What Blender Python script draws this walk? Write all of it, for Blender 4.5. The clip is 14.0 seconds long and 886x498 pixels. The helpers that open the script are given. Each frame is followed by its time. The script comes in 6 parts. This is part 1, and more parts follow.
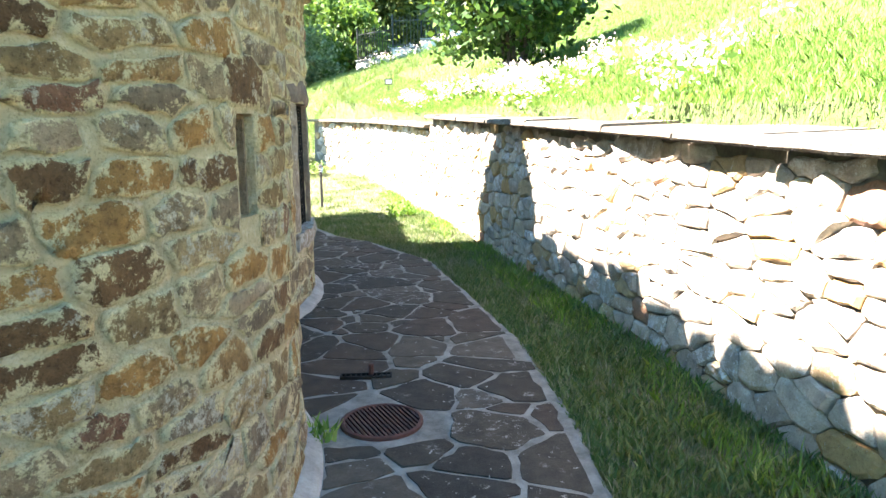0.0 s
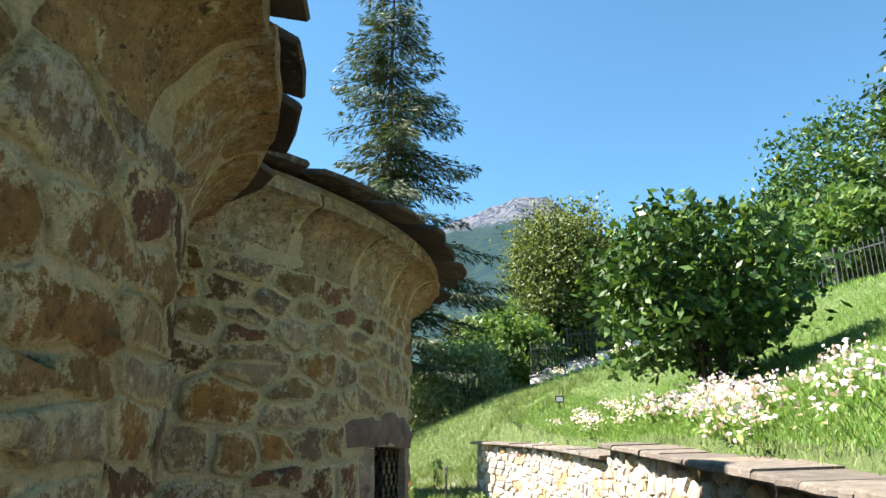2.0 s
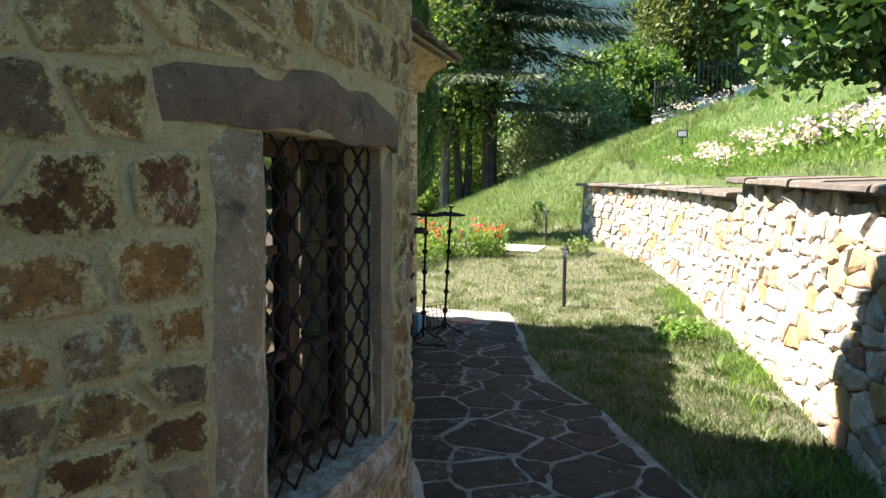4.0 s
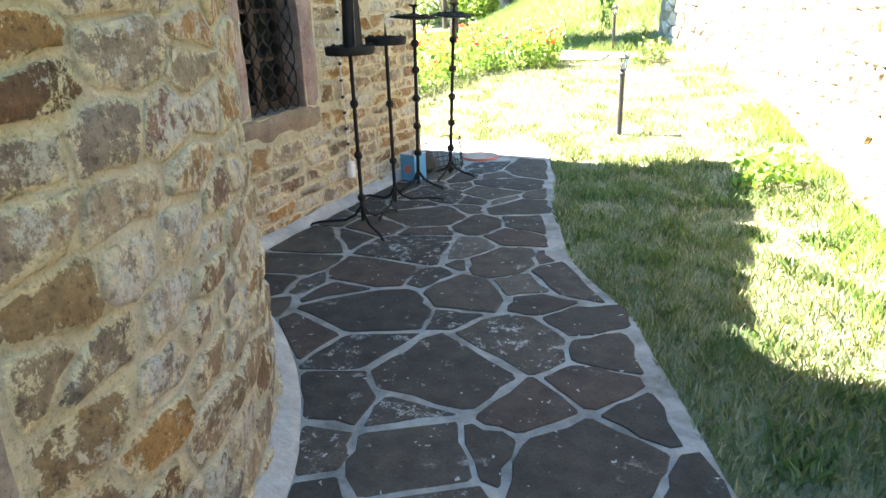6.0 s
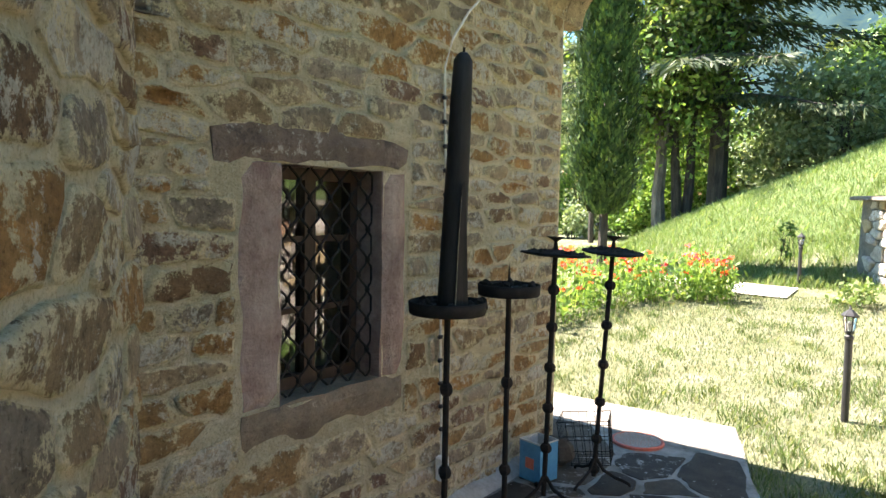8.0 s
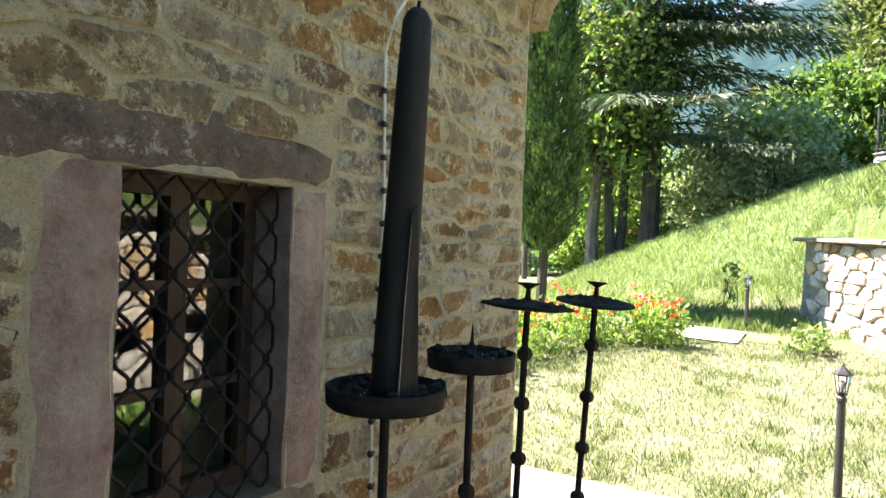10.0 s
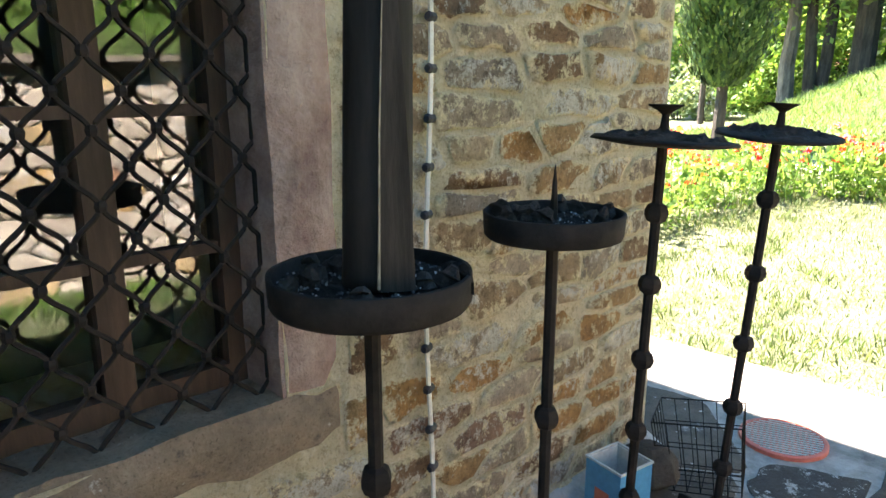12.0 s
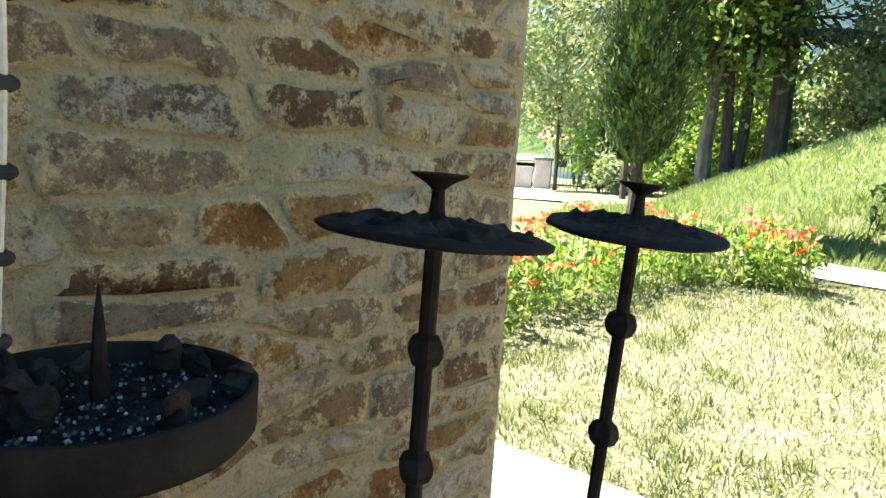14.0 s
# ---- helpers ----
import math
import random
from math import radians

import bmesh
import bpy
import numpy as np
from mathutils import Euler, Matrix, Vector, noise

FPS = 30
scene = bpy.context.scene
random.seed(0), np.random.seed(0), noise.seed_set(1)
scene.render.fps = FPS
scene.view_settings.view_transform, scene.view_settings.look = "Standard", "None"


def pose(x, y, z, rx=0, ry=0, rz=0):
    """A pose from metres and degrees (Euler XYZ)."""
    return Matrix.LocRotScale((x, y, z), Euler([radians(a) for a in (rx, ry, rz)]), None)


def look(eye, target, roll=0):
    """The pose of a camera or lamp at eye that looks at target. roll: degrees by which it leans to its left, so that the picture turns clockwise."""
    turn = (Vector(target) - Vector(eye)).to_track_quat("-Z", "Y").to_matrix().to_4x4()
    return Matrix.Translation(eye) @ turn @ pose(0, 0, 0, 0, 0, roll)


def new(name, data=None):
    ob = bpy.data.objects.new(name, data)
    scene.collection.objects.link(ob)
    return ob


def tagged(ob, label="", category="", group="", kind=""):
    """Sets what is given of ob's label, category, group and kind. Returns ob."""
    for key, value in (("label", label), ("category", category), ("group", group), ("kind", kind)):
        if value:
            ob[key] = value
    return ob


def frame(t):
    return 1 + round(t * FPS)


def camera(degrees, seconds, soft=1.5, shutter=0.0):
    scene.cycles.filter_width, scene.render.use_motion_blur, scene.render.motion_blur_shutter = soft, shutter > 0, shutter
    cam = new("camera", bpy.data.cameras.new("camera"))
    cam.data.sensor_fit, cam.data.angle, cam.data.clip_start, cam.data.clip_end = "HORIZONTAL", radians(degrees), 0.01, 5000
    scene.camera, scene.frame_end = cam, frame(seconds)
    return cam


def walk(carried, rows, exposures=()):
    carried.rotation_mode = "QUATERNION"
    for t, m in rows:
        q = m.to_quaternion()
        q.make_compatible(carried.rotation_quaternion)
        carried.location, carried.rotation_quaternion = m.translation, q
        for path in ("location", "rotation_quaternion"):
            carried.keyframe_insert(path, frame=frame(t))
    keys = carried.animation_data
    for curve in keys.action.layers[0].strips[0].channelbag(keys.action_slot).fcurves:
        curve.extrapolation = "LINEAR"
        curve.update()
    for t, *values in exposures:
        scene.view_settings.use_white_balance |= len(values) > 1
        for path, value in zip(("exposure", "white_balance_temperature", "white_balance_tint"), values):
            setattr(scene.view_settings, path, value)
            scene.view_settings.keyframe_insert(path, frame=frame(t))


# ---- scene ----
cam = camera(66.9, 14.0)
PATH = [
    (0, (1.765, -0.328, 1.426), (2.007, 1.628, 1.083), -0.6),
    (0.5, (1.887, 0.202, 1.461), (2.045, 2.187, 1.277), -0.1),
    (1, (1.975, 0.71, 1.5), (1.853, 2.702, 1.369), 0.3),
    (1.5, (2.04, 1.203, 1.612), (1.911, 3.189, 1.817), 1.0),
    (1.7, (2.078, 1.4, 1.636), (1.928, 3.355, 1.957), 0.7),
    (2, (2.13, 1.692, 1.664), (1.865, 3.591, 2.233), 0.0),
    (2.5, (2.175, 2.158, 1.659), (1.78, 4.007, 2.311), -2.0),
    (3, (2.216, 2.647, 1.612), (1.781, 4.546, 2.063), -1.0),
    (3.5, (2.262, 3.193, 1.554), (1.65, 5.09, 1.717), 0.5),
    (4, (2.257, 3.696, 1.502), (1.641, 5.593, 1.346), 0.3),
    (4.2, (2.244, 3.906, 1.497), (1.647, 5.788, 1.175), 0.2),
    (6.3, (2.311, 5.77, 1.418), (1.41, 7.416, 0.727), -2.5),
    (6.5, (2.207, 5.938, 1.44), (1.23, 7.56, 0.796), -2.5),
    (7, (2.006, 6.339, 1.497), (0.982, 8.013, 1.109), -0.6),
    (7.5, (1.776, 6.75, 1.498), (0.677, 8.404, 1.264), -0.4),
    (8, (1.534, 7.086, 1.537), (0.347, 8.691, 1.414), 1.0),
    (8.5, (1.297, 7.351, 1.556), (0.33, 9.102, 1.535), 2.4),
    (11, (0.922, 8.107, 1.496), (-0.249, 9.727, 1.446), 1.3),
    (11.5, (0.865, 8.355, 1.452), (-0.458, 9.828, 1.169), 0.0),
    (12, (0.767, 8.562, 1.436), (-0.597, 9.951, 0.974), -0.1),
    (12.5, (0.603, 8.776, 1.429), (-0.643, 10.277, 0.988), 1.5),
    (13, (0.591, 8.949, 1.455), (-0.582, 10.477, 0.918), 2.2),
    (13.5, (0.611, 9.177, 1.433), (-0.647, 10.693, 1.087), 3.0),
    (14, (0.615, 9.382, 1.429), (-0.631, 10.921, 1.149), 3.6),
]
EXPOSURES = [(0.0, 3.70, 6700, 18), (0.3, 2.95, 6700, 18), (0.7, 2.15, 6600, 17), (2.0, 2.15, 6600, 16), (4.2, 2.30, 6700, 18), (6.3, 4.25, 6850, 20), (6.6, 4.20, 6850, 20), (7.2, 3.50, 6800, 20), (8.0, 3.03, 6800, 20), (8.6, 3.07, 6800, 20), (11.0, 3.35, 6800, 20), (12.0, 3.75, 6800, 20), (12.6, 3.70, 6800, 20), (13.3, 3.20, 6800, 20), (14.0, 3.05, 6800, 20)]
walk(cam, [(t, look(eye, target, roll)) for t, eye, target, roll in PATH], EXPOSURES)

# ---- light ----
SUN = Vector((-0.76, -0.05, 1.0)).normalized()          # towards the sun
world = bpy.data.worlds.new("world")
scene.world = world
world.use_nodes = True
sky = world.node_tree.nodes.new("ShaderNodeTexSky")
sky.sky_type = "NISHITA"
sky.sun_disc = False
sky.sun_elevation = math.asin(SUN.z)
sky.sun_rotation = math.atan2(SUN.x, SUN.y)
sky.air_density, sky.dust_density, sky.ozone_density, sky.altitude = 1.0, 0.0, 2.5, 800
tint = world.node_tree.nodes.new("ShaderNodeMix")
tint.data_type, tint.blend_type = "RGBA", "MULTIPLY"
tint.inputs["Factor"].default_value = 1.0
tint.inputs["B"].default_value = (0.65, 1.04, 1.02, 1)      # a clear, dry mountain sky
world.node_tree.links.new(sky.outputs[0], tint.inputs["A"])
world.node_tree.links.new(tint.outputs["Result"], world.node_tree.nodes["Background"].inputs[0])
world.node_tree.nodes["Background"].inputs[1].default_value = 0.062
sun = new("sun", bpy.data.lights.new("sun", "SUN"))
sun.data.energy, sun.data.angle, sun.data.color = 5.0, radians(0.5), (1.0, 0.95, 0.86)
sun.matrix_world = look(SUN * 60, (0, 0, 0))


# ---- materials ----
class Mat:
    """A small wrapper round a node material."""

    def __init__(self, name, rough=0.9, metal=0.0, spec=0.3):
        self.m = bpy.data.materials.new(name)
        self.m.use_nodes = True
        self.t = self.m.node_tree
        self.b = self.t.nodes["Principled BSDF"]
        self.b.inputs["Roughness"].default_value = rough
        self.b.inputs["Metallic"].default_value = metal
        self.b.inputs["Specular IOR Level"].default_value = spec
        self.co = None

    def n(self, kind, **kw):
        node = self.t.nodes.new(kind)
        for k, v in kw.items():
            if k in node.inputs:
                node.inputs[k].default_value = v
        return node

    def l(self, a, b):
        self.t.links.new(a, b)

    def pos(self):
        if self.co is None:
            self.co = self.t.nodes.new("ShaderNodeNewGeometry").outputs["Position"]
        return self.co

    def noise(self, scale, detail=4.0, rough=0.6, stretch=None):
        node = self.n("ShaderNodeTexNoise", Scale=scale, Detail=detail, Roughness=rough)
        src = self.pos()
        if stretch:
            mp = self.n("ShaderNodeMapping")
            mp.inputs["Scale"].default_value = stretch
            self.l(src, mp.inputs["Vector"])
            src = mp.outputs[0]
        self.l(src, node.inputs["Vector"])
        return node.outputs["Fac"]

    def ramp(self, fac, stops, constant=False):
        node = self.t.nodes.new("ShaderNodeValToRGB")
        cr = node.color_ramp
        if constant:
            cr.interpolation = "CONSTANT"
        while len(cr.elements) < len(stops):
            cr.elements.new(0.5)
        for e, (p, c) in zip(cr.elements, stops):
            e.position = p
            e.color = (c, c, c, 1) if isinstance(c, (int, float)) else (*c, 1)
        self.l(fac, node.inputs[0])
        return node.outputs[0]

    def mix(self, fac, a, b, kind="MIX"):
        node = self.t.nodes.new("ShaderNodeMix")
        node.data_type, node.blend_type = "RGBA", kind
        for sock, v in ((node.inputs["Factor"], fac), (node.inputs["A"], a), (node.inputs["B"], b)):
            if isinstance(v, (int, float)):
                sock.default_value = v if sock.name == "Factor" else (v, v, v, 1)
            elif isinstance(v, tuple):
                sock.default_value = (*v, 1)
            else:
                self.l(v, sock)
        return node.outputs["Result"]

    def math(self, op, a, b=0.0):
        node = self.t.nodes.new("ShaderNodeMath")
        node.operation = op
        for sock, v in zip(node.inputs, (a, b)):
            if isinstance(v, (int, float)):
                sock.default_value = v
            else:
                self.l(v, sock)
        return node.outputs[0]

    def rand(self):
        """A number from 0 to 1 for each piece, whether it is an object or an island of a mesh."""
        a = self.t.nodes.new("ShaderNodeObjectInfo").outputs["Random"]
        b = self.t.nodes.new("ShaderNodeNewGeometry").outputs["Random Per Island"]
        return self.math("FRACT", self.math("ADD", a, b))

    def color(self, c):
        if isinstance(c, tuple):
            self.b.inputs["Base Color"].default_value = (*c, 1)
        else:
            self.l(c, self.b.inputs["Base Color"])

    def bump(self, height, strength=0.5, dist=0.01):
        node = self.n("ShaderNodeBump", Strength=strength, Distance=dist)
        self.l(height, node.inputs["Height"])
        self.l(node.outputs[0], self.b.inputs["Normal"])


def stone_mat(name, stops, lichen=(0.62, 0.60, 0.52), lichen_at=0.56, dark_at=0.40, bump=0.9, dist=0.012, specks=False, smear=None, smear_at=0.42, hole_shade=False):
    m = Mat(name, 0.92)
    r = m.rand()
    base = m.ramp(r, stops, True)
    big = m.noise(9, 6, 0.65)
    fine = m.noise(70, 5, 0.7)
    c = m.mix(m.ramp(big, [(0.3, 0.0), (0.7, 1.0)]), m.mix(1.0, base, (0.62, 0.58, 0.54), "MULTIPLY"), m.mix(1.0, base, (1.3, 1.22, 1.1), "MULTIPLY"))
    c = m.mix(m.ramp(fine, [(0.35, 0.0), (0.65, 0.55)]), m.mix(1.0, c, (0.7, 0.68, 0.66), "MULTIPLY"), c)
    patch = m.noise(16, 10, 0.82)
    per = m.math("ADD", patch, m.math("MULTIPLY", m.math("SUBTRACT", m.math("FRACT", m.math("MULTIPLY", r, 7.31)), 0.5), 0.16))
    c = m.mix(m.ramp(per, [(lichen_at, 0.0), (lichen_at + 0.03, 0.85)]), c, m.mix(fine, m.mix(1.0, lichen, (0.7, 0.7, 0.7), "MULTIPLY"), m.mix(1.0, lichen, (1.2, 1.2, 1.2), "MULTIPLY")))
    # Fine pits are only darker colour, standing in for their shade.
    pit_shade = m.noise(130, 3, 0.6)
    c = m.mix(m.ramp(pit_shade, [(0.30, 0.7), (0.42, 0.0)]), c, m.mix(1.0, c, (0.35, 0.33, 0.30), "MULTIPLY"))
    dk = m.noise(6.5, 7, 0.7)
    c = m.mix(m.ramp(dk, [(dark_at - 0.08, 0.75), (dark_at, 0.0)]), c, (0.06, 0.05, 0.045))
    if smear:
        sm = m.noise(13, 10, 0.82)
        paste = m.mix(m.ramp(m.noise(26, 7, 0.75), [(0.45, 0.0), (0.66, 0.8)]), smear[0], smear[1])
        paste = m.mix(m.ramp(pit_shade, [(0.32, 0.6), (0.46, 0.0)]), paste, m.mix(1.0, paste, (0.45, 0.42, 0.36), "MULTIPLY"))
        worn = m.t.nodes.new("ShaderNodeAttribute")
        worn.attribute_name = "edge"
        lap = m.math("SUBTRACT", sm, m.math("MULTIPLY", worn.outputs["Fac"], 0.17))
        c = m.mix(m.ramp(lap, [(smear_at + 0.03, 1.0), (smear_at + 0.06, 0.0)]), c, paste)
        # Shade in hollows and lighter raised spots are put into the colour.
        relief = m.noise(38, 7, 0.72)
        c = m.mix(m.ramp(relief, [(0.36, 0.8), (0.47, 0.0)]), c, m.mix(1.0, c, (0.42, 0.39, 0.34), "MULTIPLY"))
        c = m.mix(m.ramp(relief, [(0.55, 0.0), (0.66, 0.7)]), c, m.mix(1.0, c, (1.5, 1.46, 1.38), "MULTIPLY"))
    # Holes of the tufa are dark colour alone, their shade painted on.
    if hole_shade:
        c = m.mix(m.ramp(m.noise(34, 4, 0.55), [(0.335, 0.85), (0.375, 0.0)]), c, (0.05, 0.042, 0.032))
    if specks:
        c = m.mix(m.ramp(m.noise(33, 2, 0.4), [(0.73, 0.0), (0.745, 0.7)]), c, (0.4, 0.39, 0.37))
        c = m.mix(m.ramp(m.noise(5.5, 9, 0.8), [(0.60, 0.0), (0.68, 0.6)]), c, (0.36, 0.345, 0.32))
    m.color(c)
    m.bump(m.math("ADD", m.math("MULTIPLY", big, 0.8), m.math("ADD", m.math("MULTIPLY", fine, 0.5), m.math("MULTIPLY", patch, 0.5))), bump, dist)
    return m.m


def mottled(name, a, b, scale=8, fine=60, rough=0.9, bump=0.5, dist=0.006, metal=0.0, spec=0.3, lo=0.35, hi=0.65, stretch=None):
    m = Mat(name, rough, metal, spec)
    n1, n2 = m.noise(scale, 6, 0.65, stretch), m.noise(fine, 5, 0.7, stretch)
    c = m.mix(m.ramp(n1, [(lo, 0.0), (hi, 1.0)]), a, b)
    c = m.mix(m.ramp(n2, [(0.3, 0.45), (0.6, 0.0)]), c, m.mix(1.0, c, (0.55, 0.53, 0.5), "MULTIPLY"))
    m.color(c)
    m.bump(m.math("ADD", n1, m.math("MULTIPLY", n2, 0.6)), bump, dist)
    return m.m


def leaf_mat(name, stops, trans=0.35, rough=0.55):
    m = Mat(name, rough, 0, 0.25)
    r = m.rand()
    c = m.ramp(r, stops)
    m.color(c)
    tr = m.n("ShaderNodeBsdfTranslucent")
    m.l(m.mix(1.0, c, (1.3, 1.25, 0.6), "MULTIPLY"), tr.inputs["Color"])
    mx = m.n("ShaderNodeMixShader")
    mx.inputs[0].default_value = trans
    m.l(m.b.outputs[0], mx.inputs[1])
    m.l(tr.outputs[0], mx.inputs[2])
    m.l(mx.outputs[0], m.t.nodes["Material Output"].inputs["Surface"])
    return m.m


TONES = [(0.0, (0.318, 0.229, 0.114)), (0.14, (0.412, 0.241, 0.085)), (0.24, (0.345, 0.274, 0.177)), (0.40, (0.185, 0.109, 0.052)), (0.50, (0.412, 0.315, 0.177)),
         (0.62, (0.264, 0.216, 0.154)), (0.76, (0.372, 0.241, 0.106)), (0.87, (0.252, 0.132, 0.081)), (0.91, (0.438, 0.355, 0.249))]
PASTE = ((0.58, 0.49, 0.28), (0.75, 0.665, 0.455))
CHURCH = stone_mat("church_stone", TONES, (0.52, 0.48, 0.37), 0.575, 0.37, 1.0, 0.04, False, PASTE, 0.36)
CREAM = ((0.57, 0.48, 0.30), (0.72, 0.645, 0.475))
AISLE_TONES = [(0.0, (0.335, 0.250, 0.159)), (0.14, (0.402, 0.235, 0.096)), (0.26, (0.357, 0.300, 0.232)), (0.42, (0.223, 0.145, 0.087)), (0.50, (0.413, 0.335, 0.232)),
               (0.62, (0.290, 0.250, 0.205)), (0.78, (0.391, 0.259, 0.128)), (0.88, (0.257, 0.164, 0.118)), (0.93, (0.447, 0.380, 0.305))]
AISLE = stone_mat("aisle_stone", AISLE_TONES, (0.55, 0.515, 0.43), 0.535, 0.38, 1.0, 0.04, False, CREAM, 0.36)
DRY = stone_mat("dry_stone", [(0.0, (0.50, 0.47, 0.43)), (0.24, (0.50, 0.40, 0.25)), (0.36, (0.54, 0.51, 0.47)), (0.54, (0.44, 0.41, 0.38)),
                              (0.68, (0.56, 0.52, 0.45)), (0.84, (0.48, 0.34, 0.17)), (0.90, (0.54, 0.51, 0.47)), (0.975, (0.40, 0.25, 0.18))], (0.62, 0.60, 0.57), 0.57, 0.33, 0.6)
FLAG = stone_mat("flagstone", [(0.0, (0.060, 0.053, 0.045)), (0.25, (0.078, 0.068, 0.056)), (0.5, (0.050, 0.046, 0.042)), (0.7, (0.072, 0.056, 0.047)), (0.88, (0.105, 0.094, 0.080))],
                 (0.33, 0.315, 0.29), 0.62, 0.36, 0.7, 0.010, True)
SLAB = stone_mat("roof_slab", [(0.0, (0.085, 0.074, 0.063)), (0.4, (0.11, 0.096, 0.08)), (0.75, (0.07, 0.063, 0.056))], (0.20, 0.185, 0.15), 0.6, 0.4, 0.8)
COPING = stone_mat("coping_stone", [(0.0, (0.18, 0.168, 0.15)), (0.4, (0.22, 0.20, 0.17)), (0.75, (0.14, 0.132, 0.12))], (0.36, 0.345, 0.31), 0.60, 0.36, 0.7)
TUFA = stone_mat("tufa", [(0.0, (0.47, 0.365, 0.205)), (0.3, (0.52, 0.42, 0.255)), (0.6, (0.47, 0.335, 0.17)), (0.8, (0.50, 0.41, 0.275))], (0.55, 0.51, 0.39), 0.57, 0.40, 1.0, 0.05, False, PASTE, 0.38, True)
FRAME3 = mottled("rose_sandstone", (0.20, 0.125, 0.105), (0.35, 0.27, 0.23), 7, 45, bump=1.0, dist=0.025)
FRAME2 = stone_mat("grey_sandstone", [(0.0, (0.30, 0.25, 0.20)), (0.5, (0.36, 0.31, 0.25))], (0.52, 0.48, 0.41), 0.56, 0.41, 1.0, 0.03)
LINTEL = stone_mat("lintel_stone", [(0.0, (0.225, 0.165, 0.155)), (0.5, (0.26, 0.205, 0.185))], (0.50, 0.465, 0.41), 0.535, 0.42, 1.0, 0.04)


def mortar_mat(name, a, b, c2):
    m = Mat(name, 0.95, 0, 0.2)
    n1, n2, n3, n4 = m.noise(4, 6, 0.65), m.noise(26, 7, 0.75), m.noise(110, 4, 0.7), m.noise(13, 8, 0.75)
    c = m.mix(m.ramp(n1, [(0.35, 0.0), (0.65, 1.0)]), a, b)
    c = m.mix(m.ramp(n2, [(0.52, 0.0), (0.66, 0.8)]), c, c2)
    # Pits and cracks of the mortar get their shade as darker colour.
    c = m.mix(m.ramp(n3, [(0.32, 0.6), (0.48, 0.0)]), c, m.mix(1.0, c, (0.45, 0.42, 0.36), "MULTIPLY"))
    n5 = m.noise(19, 10, 0.78)
    c = m.mix(m.ramp(n5, [(0.36, 0.7), (0.45, 0.0)]), c, m.mix(1.0, c, (0.52, 0.47, 0.38), "MULTIPLY"))
    m.color(c)
    m.bump(m.math("ADD", m.math("ADD", n2, m.math("MULTIPLY", n4, 0.8)), m.math("MULTIPLY", n3, 0.4)), 1.0, 0.04)
    return m.m


MORTAR = mortar_mat("mortar", (0.59, 0.495, 0.29), (0.72, 0.62, 0.39), (0.80, 0.72, 0.52))
CREAM_MORTAR = mortar_mat("cream_mortar", (0.58, 0.49, 0.315), (0.71, 0.61, 0.42), (0.78, 0.705, 0.545))
GROUT = mottled("path_mortar", (0.11, 0.10, 0.085), (0.30, 0.28, 0.245), 5, 45, bump=0.9, dist=0.012, lo=0.32, hi=0.60)
KERB = mottled("pale_mortar", (0.26, 0.25, 0.225), (0.42, 0.40, 0.365), 6, 60, bump=1.0, dist=0.012)
CONCRETE = mottled("concrete", (0.30, 0.29, 0.27), (0.40, 0.38, 0.35), 3, 50, bump=0.3)
EARTH = mottled("wall_core", (0.13, 0.115, 0.09), (0.22, 0.19, 0.15), 12, 60, bump=0.6)
PLASTER = mottled("plaster", (0.45, 0.42, 0.36), (0.55, 0.52, 0.45), 2, 40)
# This dark tone stands in for the unlit inside of the church.
DARKROOM = mottled("unlit_room", (0.10, 0.09, 0.08), (0.16, 0.14, 0.12), 2, 40)
IRON = mottled("wrought_iron", (0.009, 0.008, 0.0075), (0.026, 0.0205, 0.0175), 14, 90, rough=0.82, bump=0.6, dist=0.003, metal=0.1, spec=0.14)
LAMP_IRON = mottled("black_paint", (0.015, 0.015, 0.016), (0.03, 0.03, 0.03), 20, 90, rough=0.45, bump=0.1, dist=0.002, spec=0.5)
CANDLE = mottled("charred_wood", (0.008, 0.0075, 0.0075), (0.024, 0.0215, 0.020), 6, 60, rough=0.7, spec=0.2, bump=0.3, dist=0.003, stretch=(4, 4, 0.6))
OLDWAX = mottled("old_wax", (0.12, 0.10, 0.07), (0.34, 0.30, 0.22), 30, 90, rough=0.6, bump=0.3)
SLATWOOD = mottled("singed_wood", (0.014, 0.012, 0.011), (0.040, 0.034, 0.029), 7, 60, rough=0.75, spec=0.15, bump=0.4, dist=0.003, stretch=(5, 5, 0.5))
SAND = mottled("ash_and_sand", (0.010, 0.009, 0.009), (0.042, 0.039, 0.037), 40, 250, bump=1.0, dist=0.01, spec=0.05)
PEBBLE = leaf_mat("grit", [(0.0, (0.03, 0.03, 0.03)), (0.55, (0.10, 0.10, 0.10)), (0.8, (0.28, 0.28, 0.28)), (1.0, (0.5, 0.5, 0.48))], 0.0, 0.8)
CRUST = mottled("burnt_wax", (0.016, 0.014, 0.013), (0.055, 0.047, 0.042), 18, 90, rough=0.85, bump=1.0, dist=0.012, spec=0.08)
RUST = mottled("rusty_iron", (0.060, 0.026, 0.022), (0.115, 0.048, 0.038), 9, 70, rough=0.75, bump=0.4, metal=0.2)
REDPLASTIC = mottled("red_paint", (0.42, 0.10, 0.07), (0.52, 0.15, 0.10), 9, 70, rough=0.6, bump=0.1)
WOOD = mottled("brown_wood", (0.03, 0.018, 0.012), (0.065, 0.038, 0.025), 6, 40, rough=0.6, bump=0.3, stretch=(4, 4, 0.5))
BARK = mottled("bark", (0.035, 0.029, 0.024), (0.095, 0.078, 0.062), 5, 30, bump=1.0, dist=0.04, stretch=(2.5, 2.5, 0.5))
